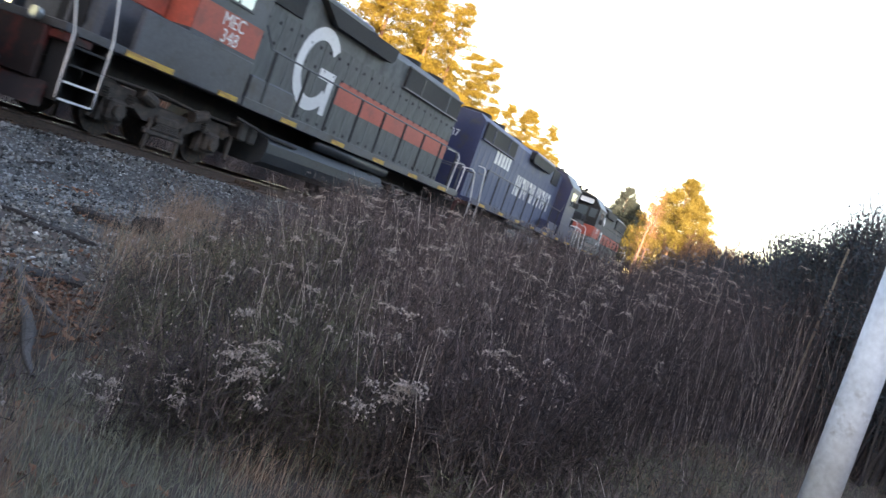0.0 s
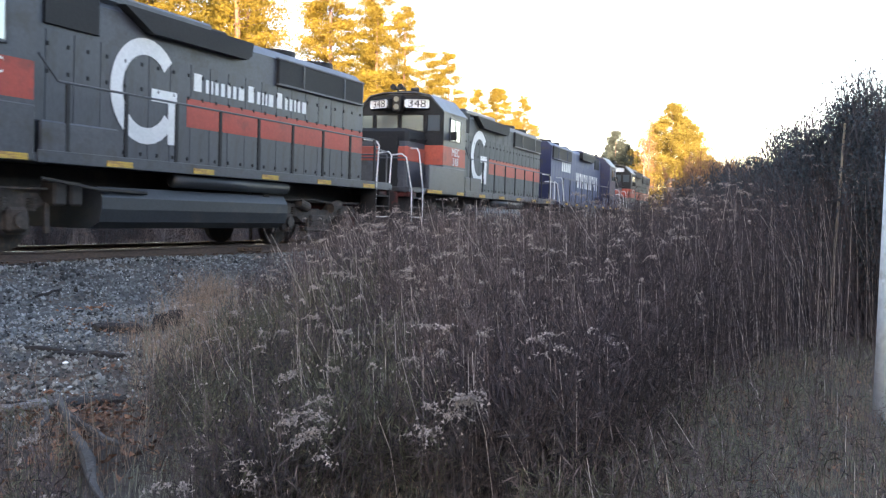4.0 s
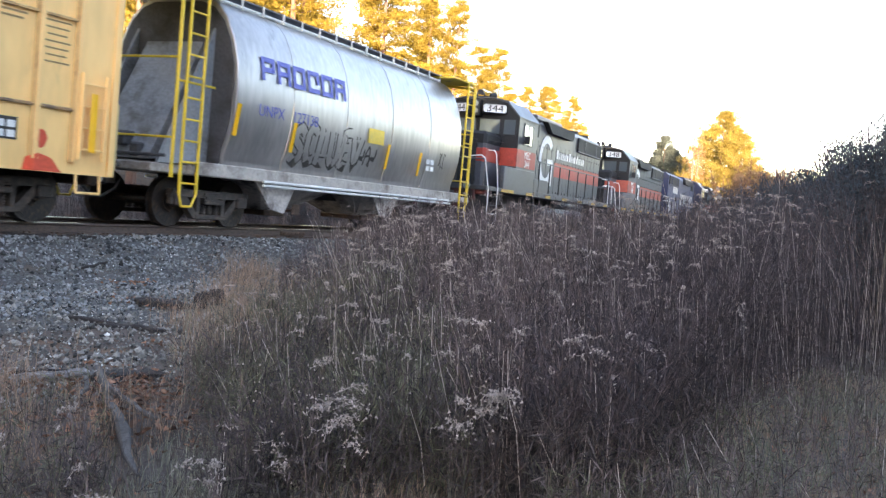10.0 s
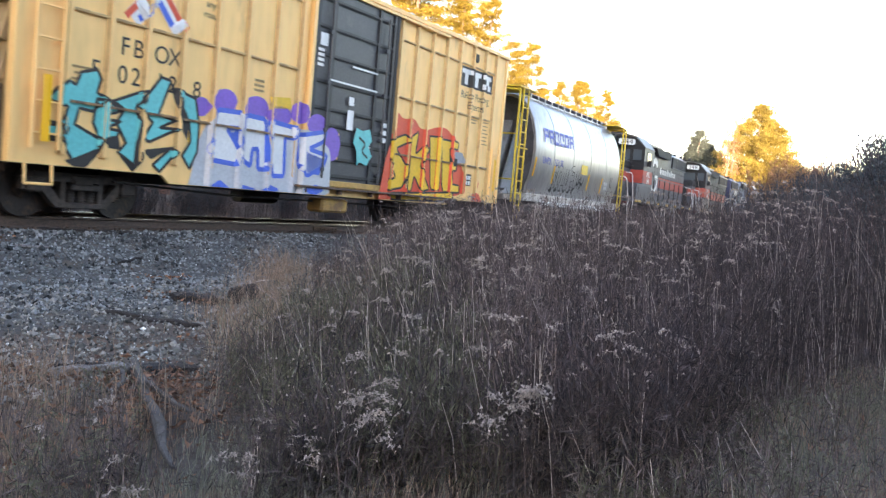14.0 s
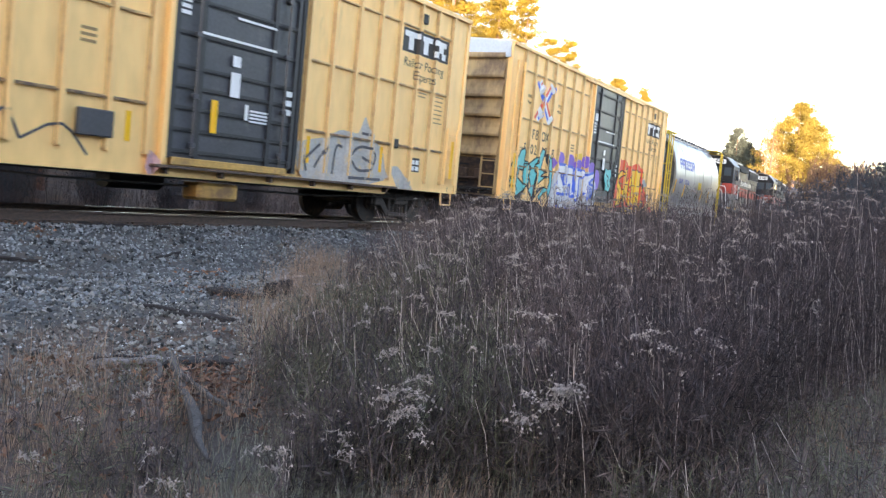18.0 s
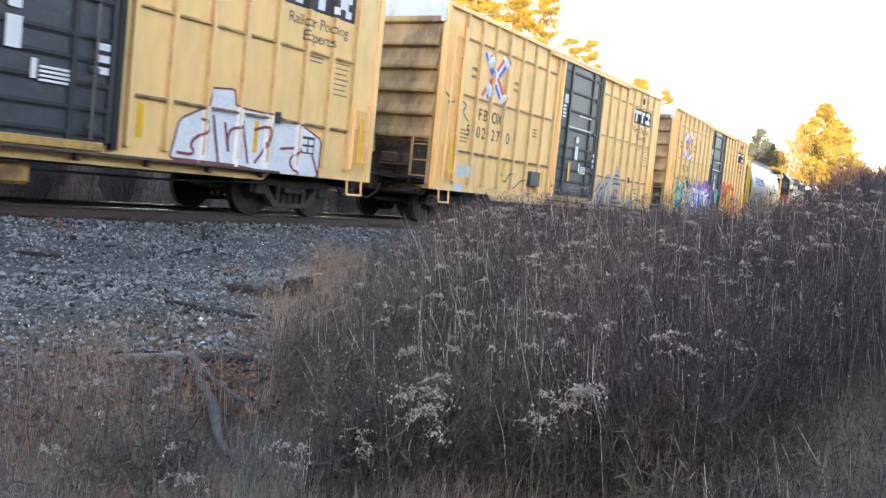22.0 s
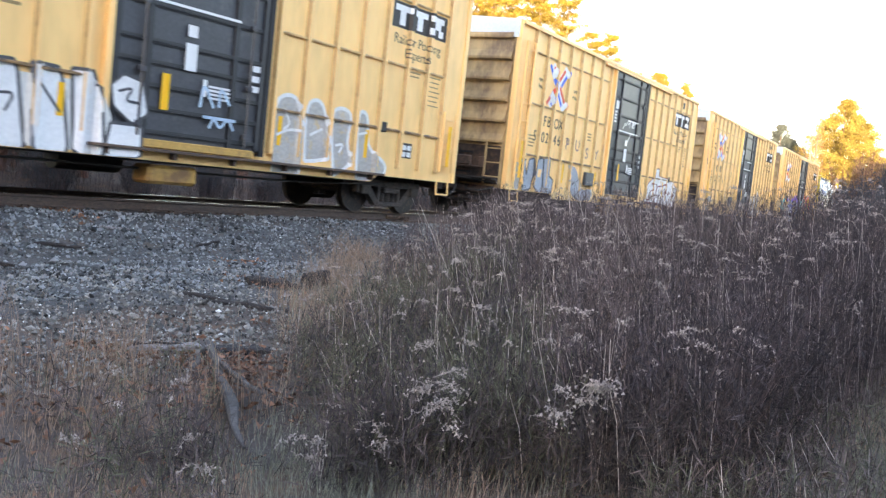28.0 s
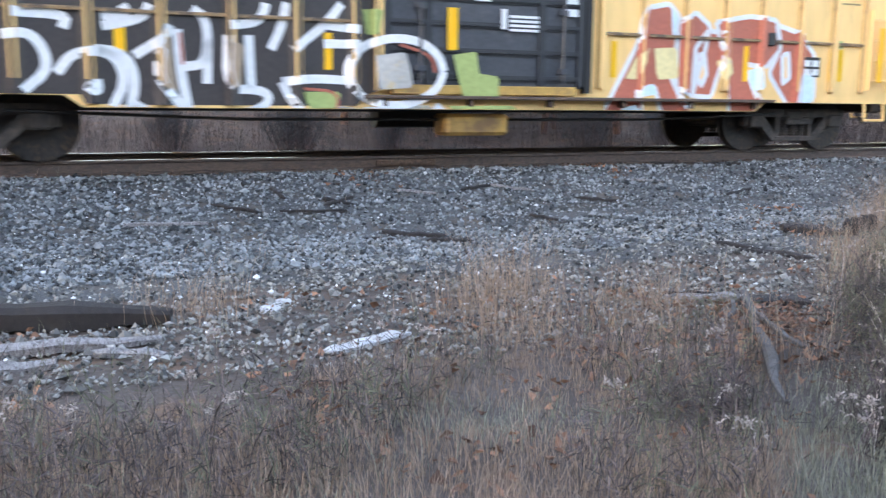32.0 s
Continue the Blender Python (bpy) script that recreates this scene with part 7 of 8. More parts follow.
def ground():
    def steps(lo, hi, fine_lo, fine_hi, fine):
        out, v = [], fine_lo
        while v <= fine_hi:
            out.append(v)
            v += fine
        st, v = fine, fine_hi
        while v < hi:
            st *= 1.35
            v += st
            out.append(min(v, hi))
        st, v = fine, fine_lo
        while v > lo:
            st *= 1.35
            v -= st
            out.insert(0, max(v, lo))
        return out
    xs, ys = steps(-2500, 2500, -26, 6, 0.30), steps(-2500, 2500, -20, 46, 0.35)
    verts = [(x, y, ground_z(x, y) if abs(x) < 400 and abs(y) < 400 else 1.0) for y in ys for x in xs]
    nx = len(xs)
    faces = [(j * nx + i, j * nx + i + 1, (j + 1) * nx + i + 1, (j + 1) * nx + i) for j in range(len(ys) - 1) for i in range(nx - 1)]
    me = mesh_of("ground", verts, faces, EARTH, True)
    tagged(new("ground", me), "bare brown earth with dead grass and leaf litter", "ground", kind="structure")


EARTH = surf("leaf_littered_earth", (0.085, 0.062, 0.048), 0.95, var=0.35, big=0.9, fine=22, bump=0.8, stain=(0.16, 0.085, 0.045), amount=0.3)
GRAVEL = surf("blue_grey_ballast", (0.146, 0.152, 0.150), 0.8, var=0.25, big=1.2, fine=30, bump=0.3, island=0.92)
APRON = surf("khaki_grey_gravel", (0.170, 0.160, 0.142), 0.85, var=0.25, big=1.2, fine=30, bump=0.3, island=0.9)
FLECK = surf("pale_quartz_stone", (0.62, 0.62, 0.60), 0.7, var=0.2, island=0.25)
GRAVELBED = surf("packed_ballast_bed", (0.070, 0.070, 0.067), 0.95, var=0.5, big=1.0, fine=34, bump=1.0, stain=(0.085, 0.066, 0.050), amount=0.35)
ground()


def stones(name, label, count, seed, d0, d1, s0, s1, size, material, grow=1.0):
    """Broken stones, one mesh, strewn between two distances from the track's middle line."""
    rng = np.random.default_rng(seed)
    base = np.array([(1, 0, 0), (-1, 0, 0), (0, 1, 0), (0, -1, 0), (0, 0, 1), (0, 0, -1)], float)
    tri = [(0, 2, 4), (2, 1, 4), (1, 3, 4), (3, 0, 4), (2, 0, 5), (1, 2, 5), (3, 1, 5), (0, 3, 5)]
    tri = np.array(tri)
    at = []
    for k in range(count):
        p = along(s0 + (s1 - s0) * rng.random() ** grow, rng.uniform(d0, d1))
        at.append((p.x, p.y, ground_z(p.x, p.y)))
    r = size * rng.uniform(0.45, 1.0, count) * (1 + 0.9 * (rng.random(count) > 0.93))
    v = base[None] * rng.uniform(0.55, 1.25, (count, 6, 1)) * (r[:, None, None] * np.array([1, 0.85, 0.7]))
    a = rng.uniform(0, 6.28, (count, 2))
    ca, sa_, cb, sb = np.cos(a[:, 0]), np.sin(a[:, 0]), np.cos(a[:, 1]), np.sin(a[:, 1])
    o, i = np.zeros(count), np.ones(count)
    turn = np.array([[ca, -sa_, o], [sa_, ca, o], [o, o, i]]).transpose(2, 0, 1) @ np.array([[i, o, o], [o, cb, -sb], [o, sb, cb]]).transpose(2, 0, 1)
    v = v @ turn.transpose(0, 2, 1) + (np.array(at) + np.outer(r, (0, 0, 0.3)) + (0, 0, 0.014))[:, None]
    verts = v.reshape(-1, 3).tolist()
    faces = (tri[None] + 6 * np.arange(count)[:, None, None]).reshape(-1, 3).tolist()
    return tagged(new(name, mesh_of(name, verts, faces, material)), label, "gravel", kind="stuff")


stones("ballast", "loose blue-grey crushed stone ballast beside the rails", 46000, 1, 0.85, 4.9, -2, 28, 0.036, GRAVEL, 1.5)
stones("ballast_apron", "scattered grey and pale stones on trodden ground", 26000, 2, 3.6, 7.9, -2, 17, 0.028, APRON, 1.2)
stones("pale_stones", "scattered whitish stones among the grey ballast", 2400, 3, 1.0, 7.4, -2, 26, 0.022, FLECK, 1.4)


# ballast bed, a strip just over the earth
def strip(name, label, d0, d1, s0, s1, lift, material, category):
    n, m = int((s1 - s0) / 0.6), int((d1 - d0) / 0.3)
    verts = []
    for j in range(n + 1):
        for i in range(m + 1):
            p = along(s0 + (s1 - s0) * j / n, d0 + (d1 - d0) * i / m)
            ed = 1 if 0 < i < m else -1.5
            verts.append((p.x, p.y, ground_z(p.x, p.y) + lift * ed))
    faces = [(j * (m + 1) + i, j * (m + 1) + i + 1, (j + 1) * (m + 1) + i + 1, (j + 1) * (m + 1) + i) for j in range(n) for i in range(m)]
    return tagged(new(name, mesh_of(name, verts, faces, material, True)), label, category, kind="structure")


strip("ballast_bed", "packed grey ballast bed under the track", -3.0, 5.6, -40, 130, 0.015, GRAVELBED, "track bed")


# ---- track ----
RAILM = surf("weathered_rail_steel", (0.105, 0.070, 0.052), 0.75, var=0.2, big=5, stain=(0.06, 0.045, 0.04), amount=0.4, stretch=(1, 1, 3))
TIE = surf("grey_weathered_tie", (0.085, 0.072, 0.062), 0.9, var=0.35, big=5, fine=40, bump=0.6, stretch=(0.4, 6, 6), per_piece=0.3)


def rail(q, label):
    prof = [(-0.07, -0.185), (0.07, -0.185), (0.07, -0.172), (0.012, -0.150), (0.010, -0.045), (0.037, -0.035), (0.037, -0.004), (0.030, 0.0), (-0.030, 0.0), (-0.037, -0.004), (-0.037, -0.035), (-0.010, -0.045), (-0.012, -0.150), (-0.07, -0.172)]
    n, m = 140, len(prof)
    verts, faces = [], []
    for j in range(n + 1):
        for dx, z in prof:
            verts.append(tuple(along(-45 + 190 * j / n, q + dx, z)))
    for j in range(n):
        for i in range(m):
            faces.append((j * m + i, j * m + (i + 1) % m, (j + 1) * m + (i + 1) % m, (j + 1) * m + i))
    me = mesh_of("rail", verts, faces, RAILM)
    me.materials.append(TREAD)
    for k, p in enumerate(me.polygons):
        if k % m == 7:
            p.material_index = 1
    ob = new("rail", me)
    return tagged(ob, label, "rail", "rails of the track")


rail(0.753, "brown weathered steel rail with a bright running face")
rail(-0.753, "brown weathered steel rail with a bright running face")


# ---- plants ----
def tufts(name, label, category, plants, material, seed):
    """Many thin stems in one mesh. plants: rows of the maker of one plant, its place and its height."""
    verts, faces = [], []
    rng = random.Random(seed)
    for make, p, h in plants:
        make(verts, faces, p, h, rng)
    return tagged(new(name, mesh_of(name, verts, faces, material)), label, category, kind="stuff")


def stem(verts, faces, a, b, w0, w1, c=None):
    """A three-sided tapered stalk from a to b, with one bend."""
    mid = c or [(a[i] + b[i]) / 2 for i in range(3)]
    n = len(verts)
    for p, w in ((a, w0), (mid, (w0 + w1) / 2), (b, w1)):
        for k in range(3):
            t = k * 2.094
            verts.append((p[0] + w * math.cos(t), p[1] + w * math.sin(t), p[2]))
    for j in (0, 3):
        for k in range(3):
            faces.append((n + j + k, n + j + (k + 1) % 3, n + j + 3 + (k + 1) % 3, n + j + 3 + k))


def lean_of(p):
    """Stalks lean together, in drifts."""
    return noise.noise((p[0] * 0.5, p[1] * 0.5, 20)) * 0.20, noise.noise((p[0] * 0.5, p[1] * 0.5, 30)) * 0.16


def sliver(verts, faces, q, e, w):
    """A thin dry branchlet or leaf between two places, as a narrow folded strip."""
    dx, dy = e[0] - q[0], e[1] - q[1]
    l = math.hypot(dx, dy) + 1e-5
    sx, sy = -dy / l * w, dx / l * w
    n = len(verts)
    m = ((q[0] + e[0]) / 2, (q[1] + e[1]) / 2, (q[2] + e[2]) / 2 + w)
    verts += [q, (m[0] + sx, m[1] + sy, m[2] - w), e, (m[0] - sx, m[1] - sy, m[2] + w * 0.6)]
    faces += [(n, n + 1, n + 2), (n, n + 2, n + 3)]


def goldenrod(verts, faces, p, h, rng):
    bx, by = lean_of(p)
    lx, ly = (bx + rng.gauss(0, 0.16)) * h, (by + rng.gauss(0, 0.16)) * h
    top = (p[0] + lx, p[1] + ly, p[2] + h)
    mid = (p[0] + lx * 0.3 + rng.gauss(0, 0.02), p[1] + ly * 0.3 + rng.gauss(0, 0.02), p[2] + h * 0.5)
    stem(verts, faces, p, top, 0.0028, 0.0012, mid)
    for k in range(rng.randint(16, 24)):
        f = rng.random() ** 0.8
        q = (p[0] + lx * f * f, p[1] + ly * f * f, p[2] + h * f)
        a, r = rng.uniform(0, 6.28), rng.uniform(0.03, 0.17) * (1.25 - f * 0.6)
        e = (q[0] + r * math.cos(a), q[1] + r * math.sin(a), q[2] + rng.uniform(-0.10, 0.13))
        sliver(verts, faces, q, e, rng.uniform(0.0010, 0.0034))


def tangle(verts, faces, p, h, rng):
    """Low matted dead growth: short crossing strands and curled leaf bits."""
    for k in range(rng.randint(9, 14)):
        q = (p[0] + rng.gauss(0, 0.12), p[1] + rng.gauss(0, 0.12), p[2] + rng.uniform(0.0, 1.0) * h)
        a, r = rng.uniform(0, 6.28), rng.uniform(0.04, 0.16)
        sliver(verts, faces, q, (q[0] + r * math.cos(a), q[1] + r * math.sin(a), q[2] + rng.uniform(-0.08, 0.20)), rng.uniform(0.0010, 0.0036))


def bent_stalk(verts, faces, p, h, rng):
    """A bleached stalk, upright or fallen half over."""
    a, l = rng.uniform(1.8, 5.0), h * (rng.uniform(0.0, 0.16) if rng.random() < 0.55 else rng.uniform(0.2, 0.6))
    top = (p[0] + l * math.cos(a), p[1] + l * math.sin(a) * 0.5, p[2] + h * rng.uniform(0.6, 1.0))
    mid = (p[0] + l * 0.4 * math.cos(a) + rng.gauss(0, 0.012), p[1] + l * 0.25 * math.sin(a), p[2] + h * 0.5)
    stem(verts, faces, p, top, rng.uniform(0.0022, 0.0044), 0.0015, mid)


def seed_head(verts, faces, p, h, rng):
    """A fluffy pale plume: drooping sprays of small tufts."""
    for b in range(rng.randint(2, 5)):
        a, l = rng.uniform(0, 6.28), rng.uniform(0.05, 0.15)
        last = (p[0], p[1], p[2])
        for k in range(rng.randint(6, 10)):
            f = (k + rng.random()) / 10
            c = (p[0] + l * f * math.cos(a) + rng.gauss(0, 0.006), p[1] + l * f * math.sin(a) + rng.gauss(0, 0.006), p[2] + 0.12 * f - 0.17 * f * f + rng.gauss(0, 0.007))
            sliver(verts, faces, last, c, 0.0018)
            last = c
            for j in range(2):
                s = rng.uniform(0.004, 0.010)
                n = len(verts)
                u, v = rng.uniform(0, 6.28), rng.uniform(-1, 1)
                verts += [(c[0] + s * math.cos(u), c[1] + s * math.sin(u), c[2] + s * v), (c[0] - s * math.sin(u), c[1] + s * math.cos(u), c[2] + s), (c[0] - s * math.cos(u), c[1] - s * math.sin(u), c[2] - s * v)]
                faces.append((n, n + 1, n + 2))


def specks(verts, faces, p, h, rng):
    """A few loose tufts of seed down, caught along a stalk."""
    for k in range(rng.randint(4, 9)):
        c = (p[0] + rng.gauss(0, 0.07), p[1] + rng.gauss(0, 0.07), p[2] + h + rng.gauss(0, 0.09))
        s = rng.uniform(0.005, 0.011)
        n = len(verts)
        u = rng.uniform(0, 6.28)
        verts += [(c[0] + s * math.cos(u), c[1] + s * math.sin(u), c[2]), (c[0], c[1], c[2] + s * 1.3), (c[0] - s * math.cos(u), c[1] - s * math.sin(u), c[2] - s * 0.4)]
        faces.append((n, n + 1, n + 2))


def blade(verts, faces, p, h, rng):
    a, l = rng.uniform(0, 6.28), rng.uniform(0.15, 0.7) * h
    w = rng.uniform(0.0009, 0.0023)
    ca, sa_ = math.cos(a), math.sin(a)
    n = len(verts)
    for f, ww in ((0, 1), (0.55, 0.8), (1, 0.1)):
        x, y, z = p[0] + l * f * f * ca, p[1] + l * f * f * sa_, p[2] + h * f * (1 - 0.2 * f)
        verts.append((x - w * ww * sa_, y + w * ww * ca, z))
        verts.append((x + w * ww * sa_, y - w * ww * ca, z))
    faces += [(n, n + 1, n + 3, n + 2), (n + 2, n + 3, n + 5, n + 4)]


def dead_leaf(verts, faces, p, h, rng):
    """A curled oak leaf on the ground."""
    a, s = rng.uniform(0, 6.28), rng.uniform(0.016, 0.048)
    ca, sa_ = math.cos(a) * s, math.sin(a) * s
    z = p[2] + 0.03 + rng.uniform(0, 0.05)
    n = len(verts)
    u = [rng.uniform(-0.6, 0.9) for k in range(4)]
    f, g = rng.uniform(0.35, 0.75), rng.uniform(0.35, 0.75)
    verts += [(p[0] - ca, p[1] - sa_, z + s * u[0]), (p[0] - sa_ * f, p[1] + ca * f, z + s * u[1]), (p[0] + ca, p[1] + sa_, z + s * u[2]), (p[0] + sa_ * g, p[1] - ca * g, z + s * u[3]), (p[0], p[1], z)]
    faces += [(n, n + 4, n + 1), (n + 1, n + 4, n + 2), (n + 2, n + 4, n + 3), (n + 3, n + 4, n)]


def polar(az, dist):
    """A place on the ground by its bearing (degrees to the left of +y) and its distance from the camera's stand."""
    a = radians(az)
    x, y = -dist * math.sin(a), dist * math.cos(a)
    return (x, y, ground_z(x, y) - 0.02)


WEED = surf("dry_weed_stalks", (0.112, 0.082, 0.073), 0.9, var=0.3, big=0.5, bump=0, island=0.9)
PLUM_SHADE = surf("dark_plum_stalks", (0.059, 0.042, 0.042), 0.9, var=0.25, big=0.5, bump=0, island=0.9)
OLIVE = surf("olive_weed_stems", (0.120, 0.118, 0.072), 0.9, var=0.25, bump=0, island=0.6, thin=0.15)
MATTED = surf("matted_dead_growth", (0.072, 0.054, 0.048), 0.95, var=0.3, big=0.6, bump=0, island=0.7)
WEEDPALE = surf("bleached_stalks", (0.44, 0.37, 0.32), 0.9, var=0.2, bump=0, island=0.5)
FLUFF = surf("grey_seed_fluff", (0.38, 0.315, 0.275), 0.95, var=0.2, bump=0, island=0.4, thin=0.3)
STRAW = surf("dry_straw_grass", (0.32, 0.218, 0.152), 0.9, var=0.25, bump=0, island=0.45, thin=0.2)
GREENGRASS = surf("fading_green_grass", (0.235, 0.225, 0.160), 0.9, var=0.3, bump=0, island=0.4, thin=0.2)
LEAF = surf("rust_brown_oak_leaves", (0.205, 0.098, 0.055), 0.85, var=0.3, bump=0, island=0.7)


def inside(x, y):
    """How far a place lies inside the weeds' border, in metres."""
    return (x + 4.0 + (y - 3.75) * 0.62) * 0.85 + noise.noise((x * 0.7, y * 0.7, 5)) * 0.55


weeds, pale, heads, grass, green, leaves, mats, plum, olive = [], [], [], [], [], [], [], [], []
rng = random.Random(12)
while len(weeds) + len(plum) + len(olive) < 16500:
    az, dist = rng.uniform(-6, 49), 4.3 + 30 * rng.random() ** 1.8
    p = polar(az, dist)
    deep = inside(p[0], p[1])
    if deep < 0 or gap(p[0], p[1]) < 2.3:
        continue
    if dist < 4.6 + 0.55 * max(0, 16 - az) + 0.8 * noise.noise((p[0] * 0.6, p[1] * 0.6, 40)):
        continue
    if dist < 7.5 and abs((p[0] + 6.1) * 0.628 + (p[1] - 5.6) * 0.778 - 0.16) < 0.42 and -6.2 < p[0] < -3.1:
        continue
    if deep < 1.2 and rng.random() < 0.5:
        continue
    full = 1.42 + 0.022 * max(0, 28 - az) + 0.022 * max(0, 16 - az) + 0.30 * noise.noise((p[0] * 0.35, p[1] * 0.35, 8)) + rng.uniform(-0.35, 0.25)
    h = full * min(1.0, 0.42 + 0.30 * deep) * min(1.0, 0.40 + 0.105 * (dist - 4.0))
    kind = noise.noise((p[0] * 0.45, p[1] * 0.45, 60)) + rng.gauss(0, 0.18)
    if deep < 2.0 and kind > 0.02 and dist < 11:
        olive.append((goldenrod, p, h * 0.8))
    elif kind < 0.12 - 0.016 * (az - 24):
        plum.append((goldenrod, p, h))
    else:
        weeds.append((goldenrod, p, h))
    if dist < 12:
        for k in range(1 if dist > 8 else 2):
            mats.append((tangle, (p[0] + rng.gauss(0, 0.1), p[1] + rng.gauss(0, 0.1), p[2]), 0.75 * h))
    if rng.random() < (0.19 if dist > 6.5 else 0.10):
        pale.append((bent_stalk, p, h * 1.05))
    if rng.random() < 0.05:
        heads.append((specks, p, h * rng.uniform(0.5, 1.0)))
    if rng.random() < (0.055 if dist > 7 else 0.018):
        heads.append((seed_head, (p[0] + lean_of(p)[0] * h + rng.gauss(0, 0.06), p[1] + lean_of(p)[1] * h + rng.gauss(0, 0.06), p[2] + h), h))
for az, dist, h in ((34.2, 4.4, 0.66), (33.4, 4.4, 0.60), (32.5, 4.4, 0.58), (32.0, 4.45, 0.62), (36.2, 4.4, 0.42), (25.3, 4.4, 0.62), (24.5, 4.5, 0.66), (23.5, 4.5, 0.70), (22.6, 4.5, 0.72), (18.1, 5.0, 0.92), (9.6, 8.0, 1.02), (10.4, 8.6, 0.48), (27.5, 7.5, 1.16), (24.0, 8.0, 1.32), (40.8, 4.3, 0.36)):
    p = polar(az, dist)
    weeds.append((goldenrod, p, h))
    for k in range(3):
        q = (p[0] + rng.gauss(0, 0.04), p[1] + rng.gauss(0, 0.04), p[2])
        heads.append((seed_head, (q[0], q[1], q[2] + h + rng.gauss(0, 0.04)), h))
        heads.append((specks, q, h))
for k in range(1100):
    az, dist = rng.uniform(46, 98), 3.4 + 4.5 * rng.random()
    p = polar(az, dist)
    if gap(p[0], p[1]) > 8.1 and noise.noise((p[0] * 0.8, p[1] * 0.8, 17)) > -0.15:
        (weeds if k % 3 else olive).append((goldenrod, p, rng.uniform(0.14, 0.48)))
        if k % 3 == 0:
            mats.append((tangle, p, rng.uniform(0.1, 0.25)))
        if rng.random() < 0.05:
            heads.append((seed_head, (p[0], p[1], p[2] + 0.4), 0.4))
for k in range(900):
    az = rng.uniform(-4, 20)
    p = polar(az, rng.uniform(4.2, 5.4 + 0.55 * max(0, 16 - az)))
    (weeds if k % 3 else olive).append((goldenrod, p, rng.uniform(0.2, 0.55)))
    if k % 16 == 0:
        pale.append((bent_stalk, p, rng.uniform(0.3, 0.7)))
k = 0
while k < 3600:
    p = polar(rng.uniform(26, 50), rng.uniform(8.2, 17))
    deep = inside(p[0], p[1])
    if -0.45 < deep < 1.1 and gap(p[0], p[1]) > 2.4:
        (grass if rng.random() < 0.75 else green).append((blade, p, rng.uniform(0.25, 0.75)))
        k += 1
tufts("dry_weeds", "dense dry brown goldenrod stalks on the bank", "weeds", weeds, WEED, 1)
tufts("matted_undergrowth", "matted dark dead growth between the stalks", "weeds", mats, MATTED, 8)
tufts("plum_weeds", "dark plum-brown dead stalks, close together", "weeds", plum, PLUM_SHADE, 9)
tufts("olive_weeds", "olive-green fading weeds at the border", "weeds", olive, OLIVE, 10)
tufts("bleached_weeds", "pale bleached weed stalks among the brown", "weeds", pale, WEEDPALE, 2)
tufts("seed_heads", "grey fluffy goldenrod seed heads", "weeds", heads, FLUFF, 3)
rng = random.Random(14)
for k in range(9000):
    az, dist = rng.uniform(-4, 20), 3.2 + 10.5 * rng.random()
    p = polar(az, dist)
    if dist < 5.6 + 0.55 * max(0, 16 - az):
        (green if noise.noise((p[0] * 0.5, p[1] * 0.5, 2)) > -0.05 else grass).append((blade, p, rng.uniform(0.10, 0.34)))
rng = random.Random(13)
while len(grass) + len(green) < 70000:
    az, dist = rng.uniform(-6, 98), 2.7 + 10 * rng.random() ** 1.4
    p = polar(az, dist)
    deep, q = inside(p[0], p[1]), gap(p[0], p[1])
    if math.hypot(p[0] + 5.0, p[1] - 5.0) < 0.85 and rng.random() < 0.9:
        continue
    on_gravel = deep < -0.1 and q < 8.0 + 1.0 * noise.noise((p[0] * 0.6, p[1] * 0.6, 1))
    if on_gravel and rng.random() > 0.02:
        continue
    tall = 0.14 + 0.28 * max(0, noise.noise((p[0] * 0.5, p[1] * 0.5, 9)))
    if abs(deep) < 0.5 and dist > 6:
        tall += 0.35
    item = (blade, p, tall * rng.uniform(0.6, 1.3))
    (green if noise.noise((p[0] * 0.7, p[1] * 0.7, 2)) + (0.22 if dist < 6 and az < 44 else -0.06) + rng.gauss(0, 0.1) > 0.12 else grass).append(item)
for k, (x, y, h, n) in enumerate(((-5.15, 4.0, 0.62, 240), (-5.45, 3.6, 0.55, 160), (-4.6, 3.3, 0.42, 120), (-10.3, 12.6, 0.6, 260), (-9.4, 11.4, 0.65, 320), (-7.6, 9.2, 0.6, 300), (-6.6, 3.6, 0.75, 260), (-6.2, 3.1, 0.6, 200), (-6.9, 1.15, 0.55, 160), (-5.9, 4.5, 0.5, 160), (-7.6, 8.2, 0.6, 200), (-8.6, 10.0, 0.7, 260), (-5.5, 3.0, 0.45, 200))):
    for j in range(n):
        px, py = x + rng.gauss(0, 0.22), y + rng.gauss(0, 0.22)
        grass.append((blade, (px, py, ground_z(px, py) - 0.02), h * rng.uniform(0.5, 1.15)))
tufts("straw_grass", "dry straw-coloured grass in the foreground", "grass", grass, STRAW, 4)
tufts("green_grass", "fading green grass between the stalks", "grass", green, GREENGRASS, 5)
for k in range(2600):
    az, dist = rng.uniform(0, 98), 3.6 + 7 * rng.random()
    p = polar(az, dist)
    if gap(p[0], p[1]) > 5.9 and noise.noise((p[0] * 0.9, p[1] * 0.9, 14)) > 0.02:
        leaves.append((dead_leaf, p, 0))
